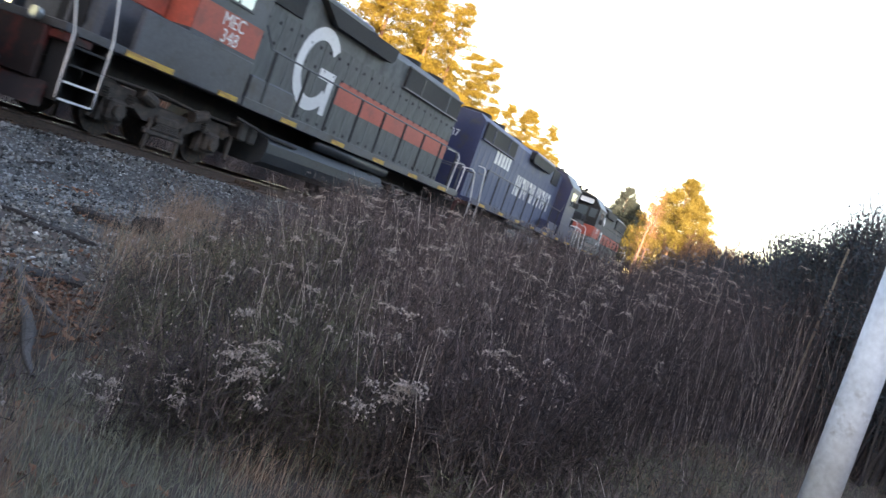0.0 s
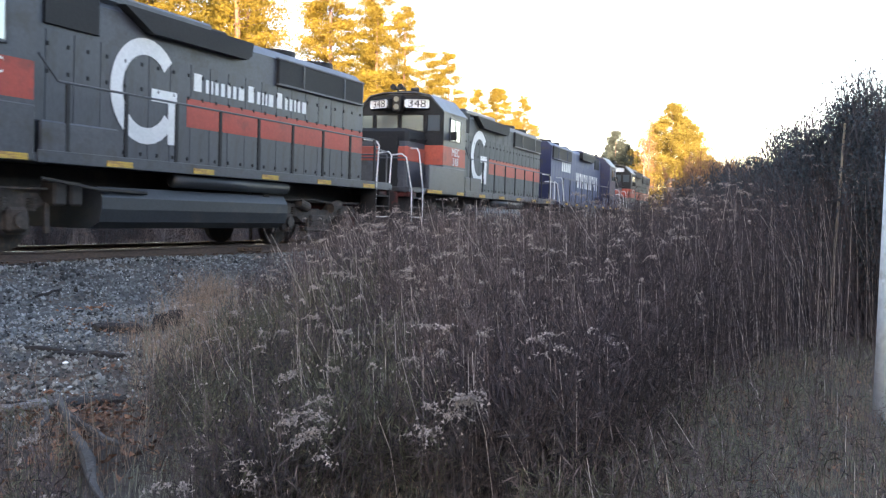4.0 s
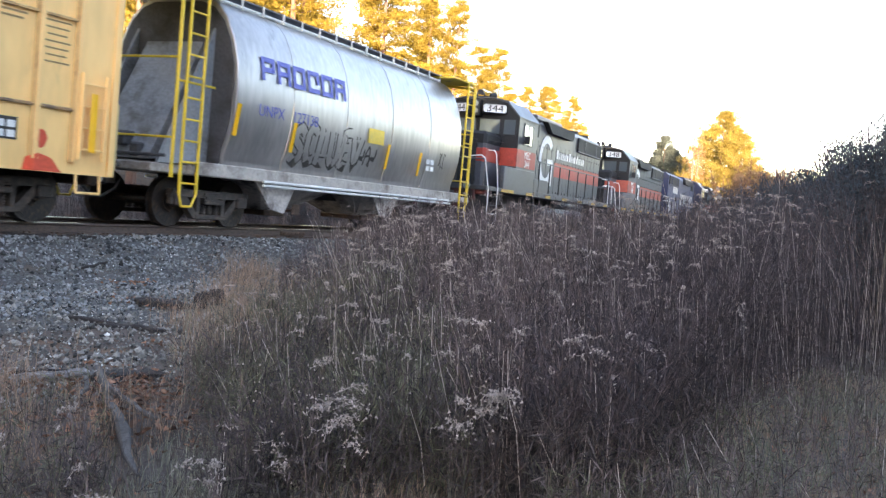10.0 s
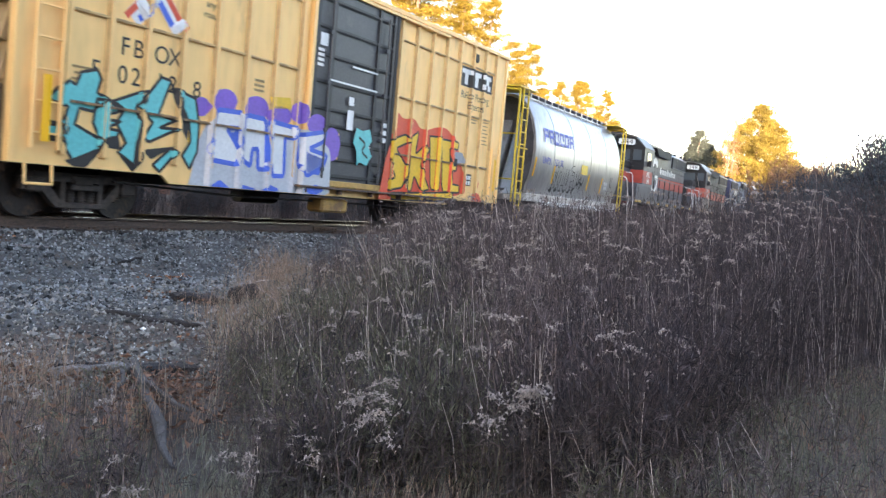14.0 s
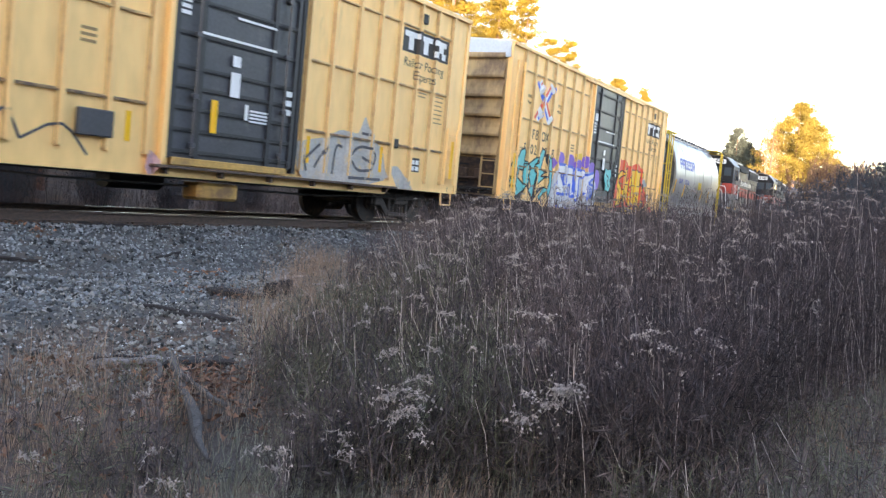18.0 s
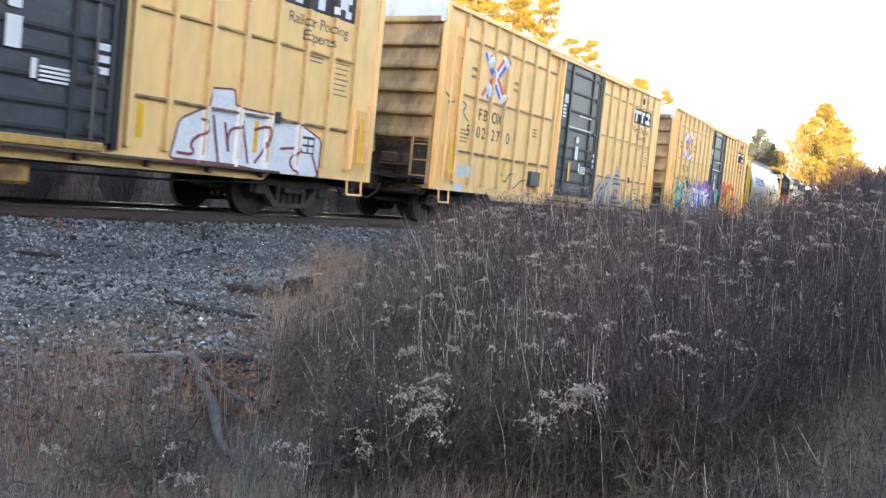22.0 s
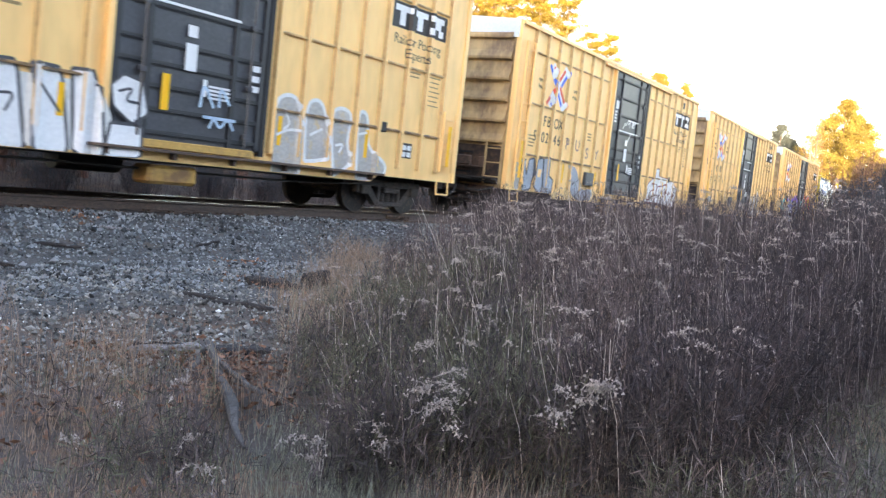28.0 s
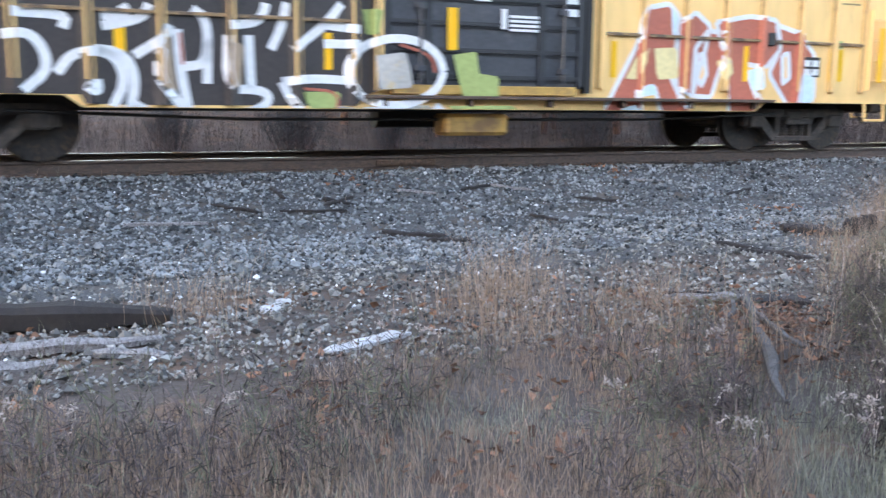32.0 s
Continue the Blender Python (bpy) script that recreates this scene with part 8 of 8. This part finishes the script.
for c in ((-8.62, 8.62), (-8.50, 8.80), (-13.3, 10.4), (-13.35, 11.0), (-5.35, 5.3), (-5.0, 4.95), (-4.75, 4.7), (-5.2, 5.0), (-4.4, 4.45), (-4.9, 3.3), (-9.97, 9.6), (-4.6, 1.4), (-6.4, 4.6), (-5.9, 4.4), (-4.9, 3.9), (-11.6, 4.0), (-11.7, 8.0)):
    for k in range(90 if c[0] > -5.5 and c[1] > 4.4 else 42):
        x, y = c[0] + rng.gauss(0, 0.24), c[1] + rng.gauss(0, 0.24)
        leaves.append((dead_leaf, (x, y, ground_z(x, y)), 0))
tufts("fallen_leaves", "rust-brown fallen oak leaves on the ground", "leaves", leaves, LEAF, 6)


# ---- trees and shrubs ----
BARK = surf("grey_brown_bark", (0.19, 0.105, 0.075), 0.95, var=0.3, big=3, fine=30, bump=0.8, stretch=(2, 2, 0.4))
NEEDLE = surf("golden_pine_needles", (0.27, 0.187, 0.023), 0.85, var=0.25, big=0.4, bump=0, island=0.30, thin=0.45)
SUNNEEDLE = surf("yellow_larch_needles", (0.27, 0.203, 0.042), 0.85, var=0.35, big=0.3, bump=0, island=0.5, thin=0.5)
DARKNEEDLE = surf("dark_green_needles", (0.060, 0.072, 0.060), 0.9, var=0.25, big=0.4, bump=0, island=0.35, thin=0.2)
TWIG = surf("dark_twigs", (0.062, 0.055, 0.058), 0.9, var=0.25, bump=0, island=0.3)
SHRUBLEAF = surf("dull_blue_green_leaves", (0.050, 0.062, 0.070), 0.85, var=0.25, bump=0, island=0.4, thin=0.15)
REDTWIG = surf("russet_bare_twigs", (0.26, 0.13, 0.07), 0.9, var=0.25, bump=0, island=0.35)


def tube(verts, faces, a, b, w0, w1, n=6):
    k0 = len(verts)
    for p, w in ((a, w0), (b, w1)):
        for k in range(n):
            t = 6.283 * k / n
            verts.append((p[0] + w * math.cos(t), p[1] + w * math.sin(t), p[2]))
    for k in range(n):
        faces.append((k0 + k, k0 + (k + 1) % n, k0 + n + (k + 1) % n, k0 + n + k))


def clump(verts, faces, q, cr, count, rng, lo, hi, flat=0.4, slim=0.65):
    for j in range(count):
        c = [q[i] + rng.gauss(0, cr * (0.6, 0.6, flat)[i]) for i in range(3)]
        s = rng.uniform(lo, hi)
        u = Vector((rng.gauss(0, 1), rng.gauss(0, 1), rng.gauss(0, 0.7))).normalized() * s
        v = Vector((rng.gauss(0, 1), rng.gauss(0, 1), rng.gauss(0, 1))).normalized() * s * slim
        n = len(verts)
        verts += [(c[0] - u.x, c[1] - u.y, c[2] - u.z), (c[0] + v.x, c[1] + v.y, c[2] + v.z), (c[0] + u.x, c[1] + u.y, c[2] + u.z), (c[0] - v.x, c[1] - v.y, c[2] - v.z)]
        faces += [(n, n + 1, n + 2), (n, n + 2, n + 3)]


def pine_meshes(seed, h, r, whorls, material, low=0.25, top=0.55, leaf0=0.05, leaf1=0.12, flat=0.32, count=104, slim=0.28):
    """A pine: tapered trunk, whorls of limbs, needle clumps along each limb."""
    rng = random.Random(seed)
    tv, tf, cv, cf = [], [], [], []
    last, px, py = (0, 0, 0), 0.0, 0.0
    spine = [last]
    for k in range(1, 9):
        px, py = px + rng.gauss(0, 0.07), py + rng.gauss(0, 0.07)
        cur = (px, py, h * k / 8)
        tube(tv, tf, last, cur, 0.26 * (1 - (k - 1) / 8.3) * h / 16, 0.26 * (1 - k / 8.3) * h / 16)
        last = cur
        spine.append(cur)
    for k in range(whorls):
        f = low + (0.985 - low) * k / (whorls - 1)
        c = spine[min(8, int(f * 8))]
        for b in range(rng.randint(4, 6)):
            shape = min(1.0, (1.03 - f) / top) ** 0.65 * (0.75 + 0.25 * min(1, (f - low) / 0.15 + 0.2))
            reach = r * shape * rng.uniform(0.55, 1.15)
            a = rng.uniform(0, 6.28)
            z = h * f + rng.uniform(-0.25, 0.25)
            q = (c[0] + reach * math.cos(a), c[1] + reach * math.sin(a), z + rng.uniform(-0.02, 0.22) * reach)
            tube(tv, tf, (c[0], c[1], z), q, 0.055 * (1.25 - f), 0.012, 4)
            for g in (0.45, 0.72, 0.95):
                m = (c[0] + (q[0] - c[0]) * g, c[1] + (q[1] - c[1]) * g, z + (q[2] - z) * g + 0.08)
                clump(cv, cf, m, rng.uniform(0.30, 0.55) * (0.6 + 0.4 * shape), rng.randint(count - 8, count + 6), rng, leaf0, leaf1, flat, slim)
    return mesh_of("trunk", tv, tf, BARK), mesh_of("crown", cv, cf, material)


def shrub_meshes(seed, h, r, leafy, wood, leaf, stems=16, thick=1.0, lo=0.012, hi=0.032):
    """A many-stemmed shrub with fine upright twigs."""
    rng = random.Random(seed)
    tv, tf, cv, cf = [], [], [], []
    for k in range(stems):
        a, d = rng.uniform(0, 6.28), rng.uniform(0.1, 1.0) * r
        base = (d * 0.35 * math.cos(a), d * 0.35 * math.sin(a), 0)
        tip = (d * math.cos(a), d * math.sin(a), h * rng.uniform(0.65, 1.0) * (1 - 0.25 * (d / r) ** 2))
        mid = tuple(base[i] * 0.5 + tip[i] * 0.5 for i in range(3))
        tube(tv, tf, base, mid, 0.022 * thick, 0.014 * thick, 4)
        tube(tv, tf, mid, tip, 0.014 * thick, 0.004 * thick, 4)
        for j in range(22):
            f = rng.uniform(0.25, 1.0)
            q = tuple(base[i] + (tip[i] - base[i]) * f for i in range(3))
            b = rng.uniform(0, 6.28)
            l = rng.uniform(0.15, 0.45)
            e = (q[0] + l * 0.6 * math.cos(b), q[1] + l * 0.6 * math.sin(b), q[2] + l * 0.9)
            tube(tv, tf, q, e, 0.006 * thick, 0.002 * thick, 3)
            if rng.random() < leafy:
                if f < 0.9:
                    clump(cv, cf, q if rng.random() < 0.6 else e, 0.13, 22, rng, lo, hi, 0.6)
    return (mesh_of("trunk", tv, tf, wood), mesh_of("foliage", cv, cf, leaf)) if cv else (mesh_of("trunk", tv, tf, wood),)


PINES = [pine_meshes(s, 15, 2.7, 26, NEEDLE, 0.22) for s in (1, 2, 3)]
FULL = [pine_meshes(s, 14, 5.0, 36, SUNNEEDLE, 0.10, 0.62, 0.06, 0.15, 0.55, 120) for s in (9, 10)]
SPARSE = pine_meshes(12, 14, 1.9, 20, REDTWIG, 0.30, 0.9, 0.05, 0.14, 0.3, 14, 0.2)
BROAD = [pine_meshes(s, 14, 3.6, 26, NEEDLE, 0.16, 0.75) for s in (4, 5)]
DARKS = [pine_meshes(s, 12, 3.1, 30, DARKNEEDLE, 0.12, 0.5, 0.08, 0.18, 0.6, 90) for s in (7, 8)]
BUSHES = [shrub_meshes(s, 3.2, 1.7, 0.85, TWIG, SHRUBLEAF, 60) for s in (1, 2)]
RUSSET = surf("russet_dry_leaves", (0.34, 0.19, 0.085), 0.9, var=0.25, bump=0, island=0.4, thin=0.4)
BRUSH = [shrub_meshes(s, 5.0, 2.0, 0.60, REDTWIG, RUSSET, 34, 2.2, 0.035, 0.085) for s in (3, 4)]


def plant(name, x, y, size, kind, turn, label, category, group, tall=1.0):
    t = thing(name, label, category, group)
    t.matrix_basis = pose(x, y, ground_z(x, y) - 0.1, 0, 0, turn)
    for me in kind:
        o = share(me.name.split(".")[0], me, t, Matrix())
        o.scale = (size, size, size * tall)
    return t


rng = random.Random(21)
for row, (q0, q1, n) in enumerate(((-10, -15, 26), (-16, -26, 24))):
    for k in range(n):
        s = -4 + k * 108 / n + rng.uniform(-1.5, 1.5)
        q = R + rng.uniform(q1, q0)
        p = Vector((q * math.cos(s / R) - R - QX, q * math.sin(s / R), 0))
        near = 1.03 - 0.0062 * max(0, s - 42)
        plant("pine_tree", p.x, p.y, near * rng.uniform(0.78, 1.08), PINES[k % 3] if k % 4 else BROAD[k % 2], rng.uniform(0, 360), "tall pine lit golden by low evening sun", "tree", "sunlit pines behind the track")
for k, (az, dist, size, kind) in enumerate(((11.5, 200, 1.80, FULL[0]), (10.3, 202, 1.52, FULL[1]), (12.3, 210, 1.56, FULL[1]), (9.3, 215, 1.18, FULL[0]), (10.9, 206, 1.70, FULL[1]), (13.0, 192, 1.62, SPARSE), (12.7, 196, 1.50, SPARSE), (14.7, 232, 1.62, DARKS[0]), (14.1, 238, 1.40, DARKS[1]), (15.2, 240, 1.36, DARKS[1]), (13.6, 236, 1.30, DARKS[0]), (18.2, 118, 0.66, DARKS[1]), (19.6, 112, 0.72, PINES[2]), (20.8, 104, 0.72, PINES[1]))):
    p = polar(az, dist)
    dark = kind in DARKS
    plant("pine_tree", p[0], p[1], size, kind, 70 * k, "dark green pine in the distance" if dark else "distant broad pine lit golden by the sun", "tree", "distant pines")
for k in range(20):
    p = polar(4.4 + k * 0.29, 68 + 16 * rng.random())
    plant("brush_clump", p[0], p[1], rng.uniform(1.25, 1.60), BRUSH[k % 2], 53 * k, "russet bare brush lit by low sun", "brush", "sunlit brush")
for k in range(8):
    p = along(8.0 + 1.1 * k, -8.5 - 2.5 * rng.random())
    # dark needles give these added pines the understorey's unlit look
    plant("pine_tree", p.x, p.y, rng.uniform(0.42, 0.58), DARKS[k % 2], 77 * k, "young pine behind the track, its unlit look put in dark needles", "tree", "understorey pines")
for k, (az, dist, size) in enumerate(((11.2, 30, 0.86), (10.0, 29, 0.94), (8.8, 28, 1.0), (7.6, 28, 1.02), (6.6, 27, 1.04), (5.6, 26, 1.04), (10.2, 23, 0.70), (9.2, 22, 0.70), (8.2, 21.5, 0.72), (7.2, 21, 0.76), (6.2, 20, 0.80), (5.2, 19, 0.86), (4.2, 17.5, 0.94), (3.0, 16.5, 1.04), (1.6, 16, 1.12), (0.2, 15.5, 1.16), (-1.4, 15, 1.16), (2.2, 19, 1.16), (-3.2, 15, 1.15), (0.8, 18.5, 1.28), (4.6, 21, 1.0), (3.4, 20, 1.10), (-0.6, 17, 1.24), (6.0, 23, 0.9))):
    p = polar(az, dist)
    plant("shrub", p[0], p[1], size, BUSHES[k % 2], 61 * k, "dark leafy shrub at the edge of the weeds", "shrub", "dark shrubs", 1.14)
for k in range(15):
    p = along(3 + k * 2.6, -6.5 - 2.0 * rng.random())
    plant("shrub", p.x, p.y, rng.uniform(0.35, 0.62), BUSHES[k % 2], 47 * k, "low dark shrub on the bank behind the track", "shrub", "bank shrubs")
far = []
while len(far) < 5200:
    s, q = rng.uniform(-4, 45), rng.uniform(-9.5, -4.0)
    p = along(s, q)
    far.append((goldenrod, (p.x, p.y, ground_z(p.x, p.y)), rng.uniform(0.5, 1.3)))
# dark plum colour puts the bank's shade into these weeds
tufts("bank_weeds", "dead weeds on the bank behind the track, darkened for its shade", "weeds", far, PLUM_SHADE, 7)



# ---- posts and litter beside the line ----
OLDWOOD = surf("silvered_old_wood", (0.25, 0.23, 0.22), 0.9, var=0.35, big=4, fine=40, bump=0.7, stretch=(1, 6, 6), stain=(0.09, 0.075, 0.065), amount=0.4, per_piece=0.2)
PALEWOOD = surf("bleached_board_wood", (0.46, 0.45, 0.44), 0.85, var=0.25, big=4, fine=40, bump=0.6, stain=(0.22, 0.20, 0.18), amount=0.3)
DARKWOOD = surf("rotten_dark_wood", (0.034, 0.027, 0.024), 0.95, var=0.35, big=5, fine=35, bump=0.8, stretch=(1, 5, 5), per_piece=0.25)
DRIFT = surf("grey_branch_wood", (0.088, 0.074, 0.066), 0.9, var=0.5, big=4, fine=40, bump=0.6, stain=(0.07, 0.06, 0.05), amount=0.4)
POSTW = surf("whitewashed_post", (0.62, 0.64, 0.66), 0.7, var=0.15, big=2, stain=(0.35, 0.34, 0.33), amount=0.2)


def lying(name, a, b, w, h, material, label, category, seed, lift=0.0, rough=0.25):
    """An uneven plank, stick or tie that lies on the ground between two places."""
    rng = random.Random(seed)
    a, b = Vector((*a, ground_z(*a))), Vector((*b, ground_z(*b)))
    d = b - a
    side = Vector((-d.y, d.x, 0)).normalized()
    up = Vector((0, 0, 1))
    verts, faces, n = [], [], 7
    for k in range(n + 1):
        c = a + d * (k / n) + up * (h / 2 + lift + rng.gauss(0, 0.006)) + side * rng.gauss(0, 0.012)
        f = 1 + rng.uniform(-rough, rough) - (0.35 if k in (0, n) else 0)
        for sx, sz in ((-0.5, -0.5), (0.5, -0.5), (0.55, 0.25), (0.35, 0.5), (-0.35, 0.5), (-0.55, 0.25)):
            verts.append(tuple(c + side * sx * w * f + up * sz * h * f))
    for k in range(n):
        for i in range(6):
            faces.append((k * 6 + i, k * 6 + (i + 1) % 6, k * 6 + 6 + (i + 1) % 6, k * 6 + 6 + i))
    faces += [tuple(range(5, -1, -1)), tuple(range(n * 6, n * 6 + 6))]
    return tagged(new(name, mesh_of(name, verts, faces, material)), label, category)


lying("old_tie", (-7.55, -1.4), (-6.85, 0.95), 0.22, 0.16, DARKWOOD, "rotten dark railway tie lying in the gravel", "tie", 1)
lying("plank", (-6.60, -1.3), (-6.22, 0.80), 0.14, 0.07, OLDWOOD, "split grey plank beside the old tie", "plank", 2)
lying("plank", (-6.15, -1.2), (-5.95, 0.15), 0.12, 0.06, OLDWOOD, "split grey plank beside the old tie", "plank", 3)
lying("plank", (-6.15, 0.35), (-5.88, 0.78), 0.10, 0.05, OLDWOOD, "short broken grey plank", "plank", 4)
lying("board", (-6.78, 1.62), (-7.15, 1.90), 0.12, 0.03, PALEWOOD, "pale weathered board scrap on the gravel", "board", 5)
lying("board", (-5.59, 1.72), (-5.92, 2.40), 0.12, 0.035, PALEWOOD, "pale weathered board scrap on the gravel", "board", 6)
lying("stick", (-8.11, 6.98), (-7.27, 7.57), 0.075, 0.06, DARKWOOD, "dark rotten branch on the gravel", "branch", 7)
lying("stick", (-7.80, 7.02), (-7.35, 7.62), 0.06, 0.05, DARKWOOD, "dark rotten branch on the gravel", "branch", 8)
lying("old_tie", (-6.05, 4.70), (-5.90, 5.30), 0.24, 0.09, OLDWOOD, "split silver-grey tie at the grass edge", "tie", 9, 0.0, 0.4)
lying("old_tie", (-5.78, 5.20), (-5.56, 5.75), 0.22, 0.09, DARKWOOD, "rotten broken tie end at the grass edge", "tie", 19, 0.0, 0.4)
for k, (dx, w) in enumerate(((0.06, 0.035), (0.12, 0.030), (-0.05, 0.03))):
    lying("splinter", (-6.02 + dx, 4.66 + 0.05 * k), (-5.82 + dx, 5.36 - 0.12 * k), w, 0.03, OLDWOOD if k < 2 else DARKWOOD, "grey splinter lying on the broken tie", "splinter", 60 + k, 0.075)
lying("log", (-5.86, 5.36), (-3.60, 3.62), 0.055, 0.05, DRIFT, "bare silver-grey fallen branch in the grass", "branch", 11, 0.08, 0.38)
lying("branch", (-5.10, 4.78), (-4.30, 4.42), 0.035, 0.03, DRIFT, "thin side branch of the fallen wood", "branch", 71, 0.10, 0.2)
lying("branch", (-5.55, 5.02), (-4.95, 4.40), 0.03, 0.03, DRIFT, "thin side branch of the fallen wood", "branch", 72, 0.12, 0.2)
lying("tie_stub", (-8.31, 9.16), (-8.27, 9.32), 0.16, 0.20, DARKWOOD, "charred-looking broken tie stub", "tie", 12)
lying("tie_stub", (-8.40, 9.50), (-8.36, 9.70), 0.15, 0.19, DARKWOOD, "charred-looking broken tie stub", "tie", 13)
lying("plank", (-9.91, 11.74), (-10.5, 13.6), 0.12, 0.06, DARKWOOD, "dark plank at the ballast's foot", "plank", 14)
lying("plank", (-9.43, 10.95), (-9.72, 11.91), 0.06, 0.03, WEEDPALE, "pale stick on the ballast", "stick", 15)
lying("plank", (-6.45, 6.69), (-6.28, 7.10), 0.16, 0.03, OLDWOOD, "flat grey board sunk in mud", "board", 16)
for c, w, l in (((-10.90, 3.50), 0.07, 0.35), ((-9.75, 4.05), 0.09, 0.75), ((-9.35, 4.30), 0.08, 0.5), ((-9.70, 3.62), 0.05, 0.35), ((-8.45, 8.62), 0.16, 0.5), ((-8.62, 8.80), 0.12, 0.6), ((-8.30, 8.95), 0.14, 0.4), ((-12.2, 9.6), 0.10, 0.8), ((-12.1, 10.4), 0.08, 0.7)):
    lying("rotten_wood", (c[0] - l * 0.25, c[1] - l * 0.43), (c[0] + l * 0.25, c[1] + l * 0.43), w, 0.7 * w, DARKWOOD, "crumbling dark piece of rotten tie on the gravel", "wood", int(100 * abs(c[1])), 0.0, 0.45)
for k, (s, q, l, tn, mat) in enumerate(((2.2, 2.35, 0.55, 30, DARKWOOD), (3.1, 2.55, 0.8, 5, DARKWOOD), (3.5, 2.3, 0.5, -25, DARKWOOD), (1.4, 2.7, 0.9, 2, OLDWOOD), (4.6, 2.1, 0.5, 12, OLDWOOD), (5.6, 2.0, 0.7, -10, DARKWOOD), (6.0, 2.1, 0.6, 25, OLDWOOD), (5.9, 3.1, 0.4, 60, DARKWOOD), (8.3, 2.0, 0.5, 8, OLDWOOD), (2.8, 2.0, 0.35, 70, DARKWOOD), (7.0, 2.6, 0.6, 15, DARKWOOD), (9.6, 2.5, 0.7, -20, DARKWOOD))):
    p = along(s, q)
    a = radians(tn)
    lying("stick", (p.x - math.sin(a) * l / 2, p.y - math.cos(a) * l / 2), (p.x + math.sin(a) * l / 2, p.y + math.cos(a) * l / 2), 0.04, 0.035, mat, "broken stick on the ballast shoulder", "stick", 30 + k, 0.03)

post = thing("marker_post", "whitewashed round post standing in the weeds", "post")
p = polar(-1.25, 8.6)
post.matrix_basis = pose(*p)
bm = B()
rod(bm, (0, 0, -0.1), (0, 0, 2.75), 0.16, 18, 0.15)
part("shaft", bm, POSTW, post, smooth=True)
bm = B()
rod(bm, (0, 0, 2.75), (0, 0, 2.80), 0.17, 18, 0.12)
part("cap", bm, POSTW, post)
pole = thing("cane_pole", "thin tan pole leaning in the weeds", "pole")
p = polar(2.3, 14.5)
pole.matrix_basis = pose(*p, 0, 1.8, 0)
bm = B()
rod(bm, (0, 0, -0.1), (0, 0, 3.15), 0.026, 8, 0.016)
part("shaft", bm, surf("tan_cane", (0.22, 0.18, 0.13), 0.8, var=0.25), pole)

# ---- pieces of the track, last: ties, plates, spikes, joint bars ----
bm = B()
box(bm, (0, 0, 0), (2.6, 0.22, 0.17), 0.012)
tie_mesh = bpy.data.meshes.new("tie")
bm.to_mesh(tie_mesh)
bm.free()
tie_mesh.materials.append(TIE)
bm = B()
box(bm, (0, 0, 0), (0.34, 0.19, 0.018), 0.004)
for sx in (-1, 1):
    for sy in (-1, 1):
        box(bm, (sx * 0.095, sy * 0.05, 0.02), (0.045, 0.03, 0.03), 0.004)
plate_mesh = bpy.data.meshes.new("tie_plate")
bm.to_mesh(plate_mesh)
bm.free()
plate_mesh.materials.append(RUST)
track = thing("track", "wooden ties under the rails in grey ballast", "railway track")
rng = random.Random(31)
for k in range(150):
    s = -30 + k * 0.53
    m = on_track(s, rng.gauss(0, 0.6))
    m.translation.z = -0.285 + rng.gauss(0, 0.006)
    t = share("tie", tie_mesh, track, m)
    if 45 < k < 125:
        for q in (-0.753, 0.753):
            share("tie_plate", plate_mesh, t, pose(q, 0, 0.095))
near_rail = [o for o in scene.objects if o.name.startswith("rail")][0]
for s in (5.0, 16.9, 28.8):
    bm = B()
    for side in (-1, 1):
        c = 0.753 + side * 0.035
        box(bm, (c, 0, -0.10), (0.035, 0.92, 0.09), 0.01)
        for k in range(6):
            rod(bm, (c, -0.38 + k * 0.152, -0.10), (c + side * 0.05, -0.38 + k * 0.152, -0.10), 0.018, 6)
    o = part("joint_bar", bm, RUST, near_rail, "rusty bolted joint bar")
    o.matrix_basis = on_track(s)


# ---- motion ----
def motions():
    for car, mid, turn in CARS:
        walk(car, [(t, on_track(s - mid, turn)) for t, s in TRAIN])
    steps = [k * 0.15 for k in range(213)] + [32.0]
    flip = {car.name: turn for car, mid, turn in CARS}
    for ws, r, y in SPIN:
        back = -1 if flip[ws.parent.parent.name] == 0 else 1
        walk(ws, [(t, pose(0, y, r) @ Matrix.Rotation(back * (np.interp(t, TT, TS) - TS[0]) / r, 4, "X")) for t in steps])


motions()
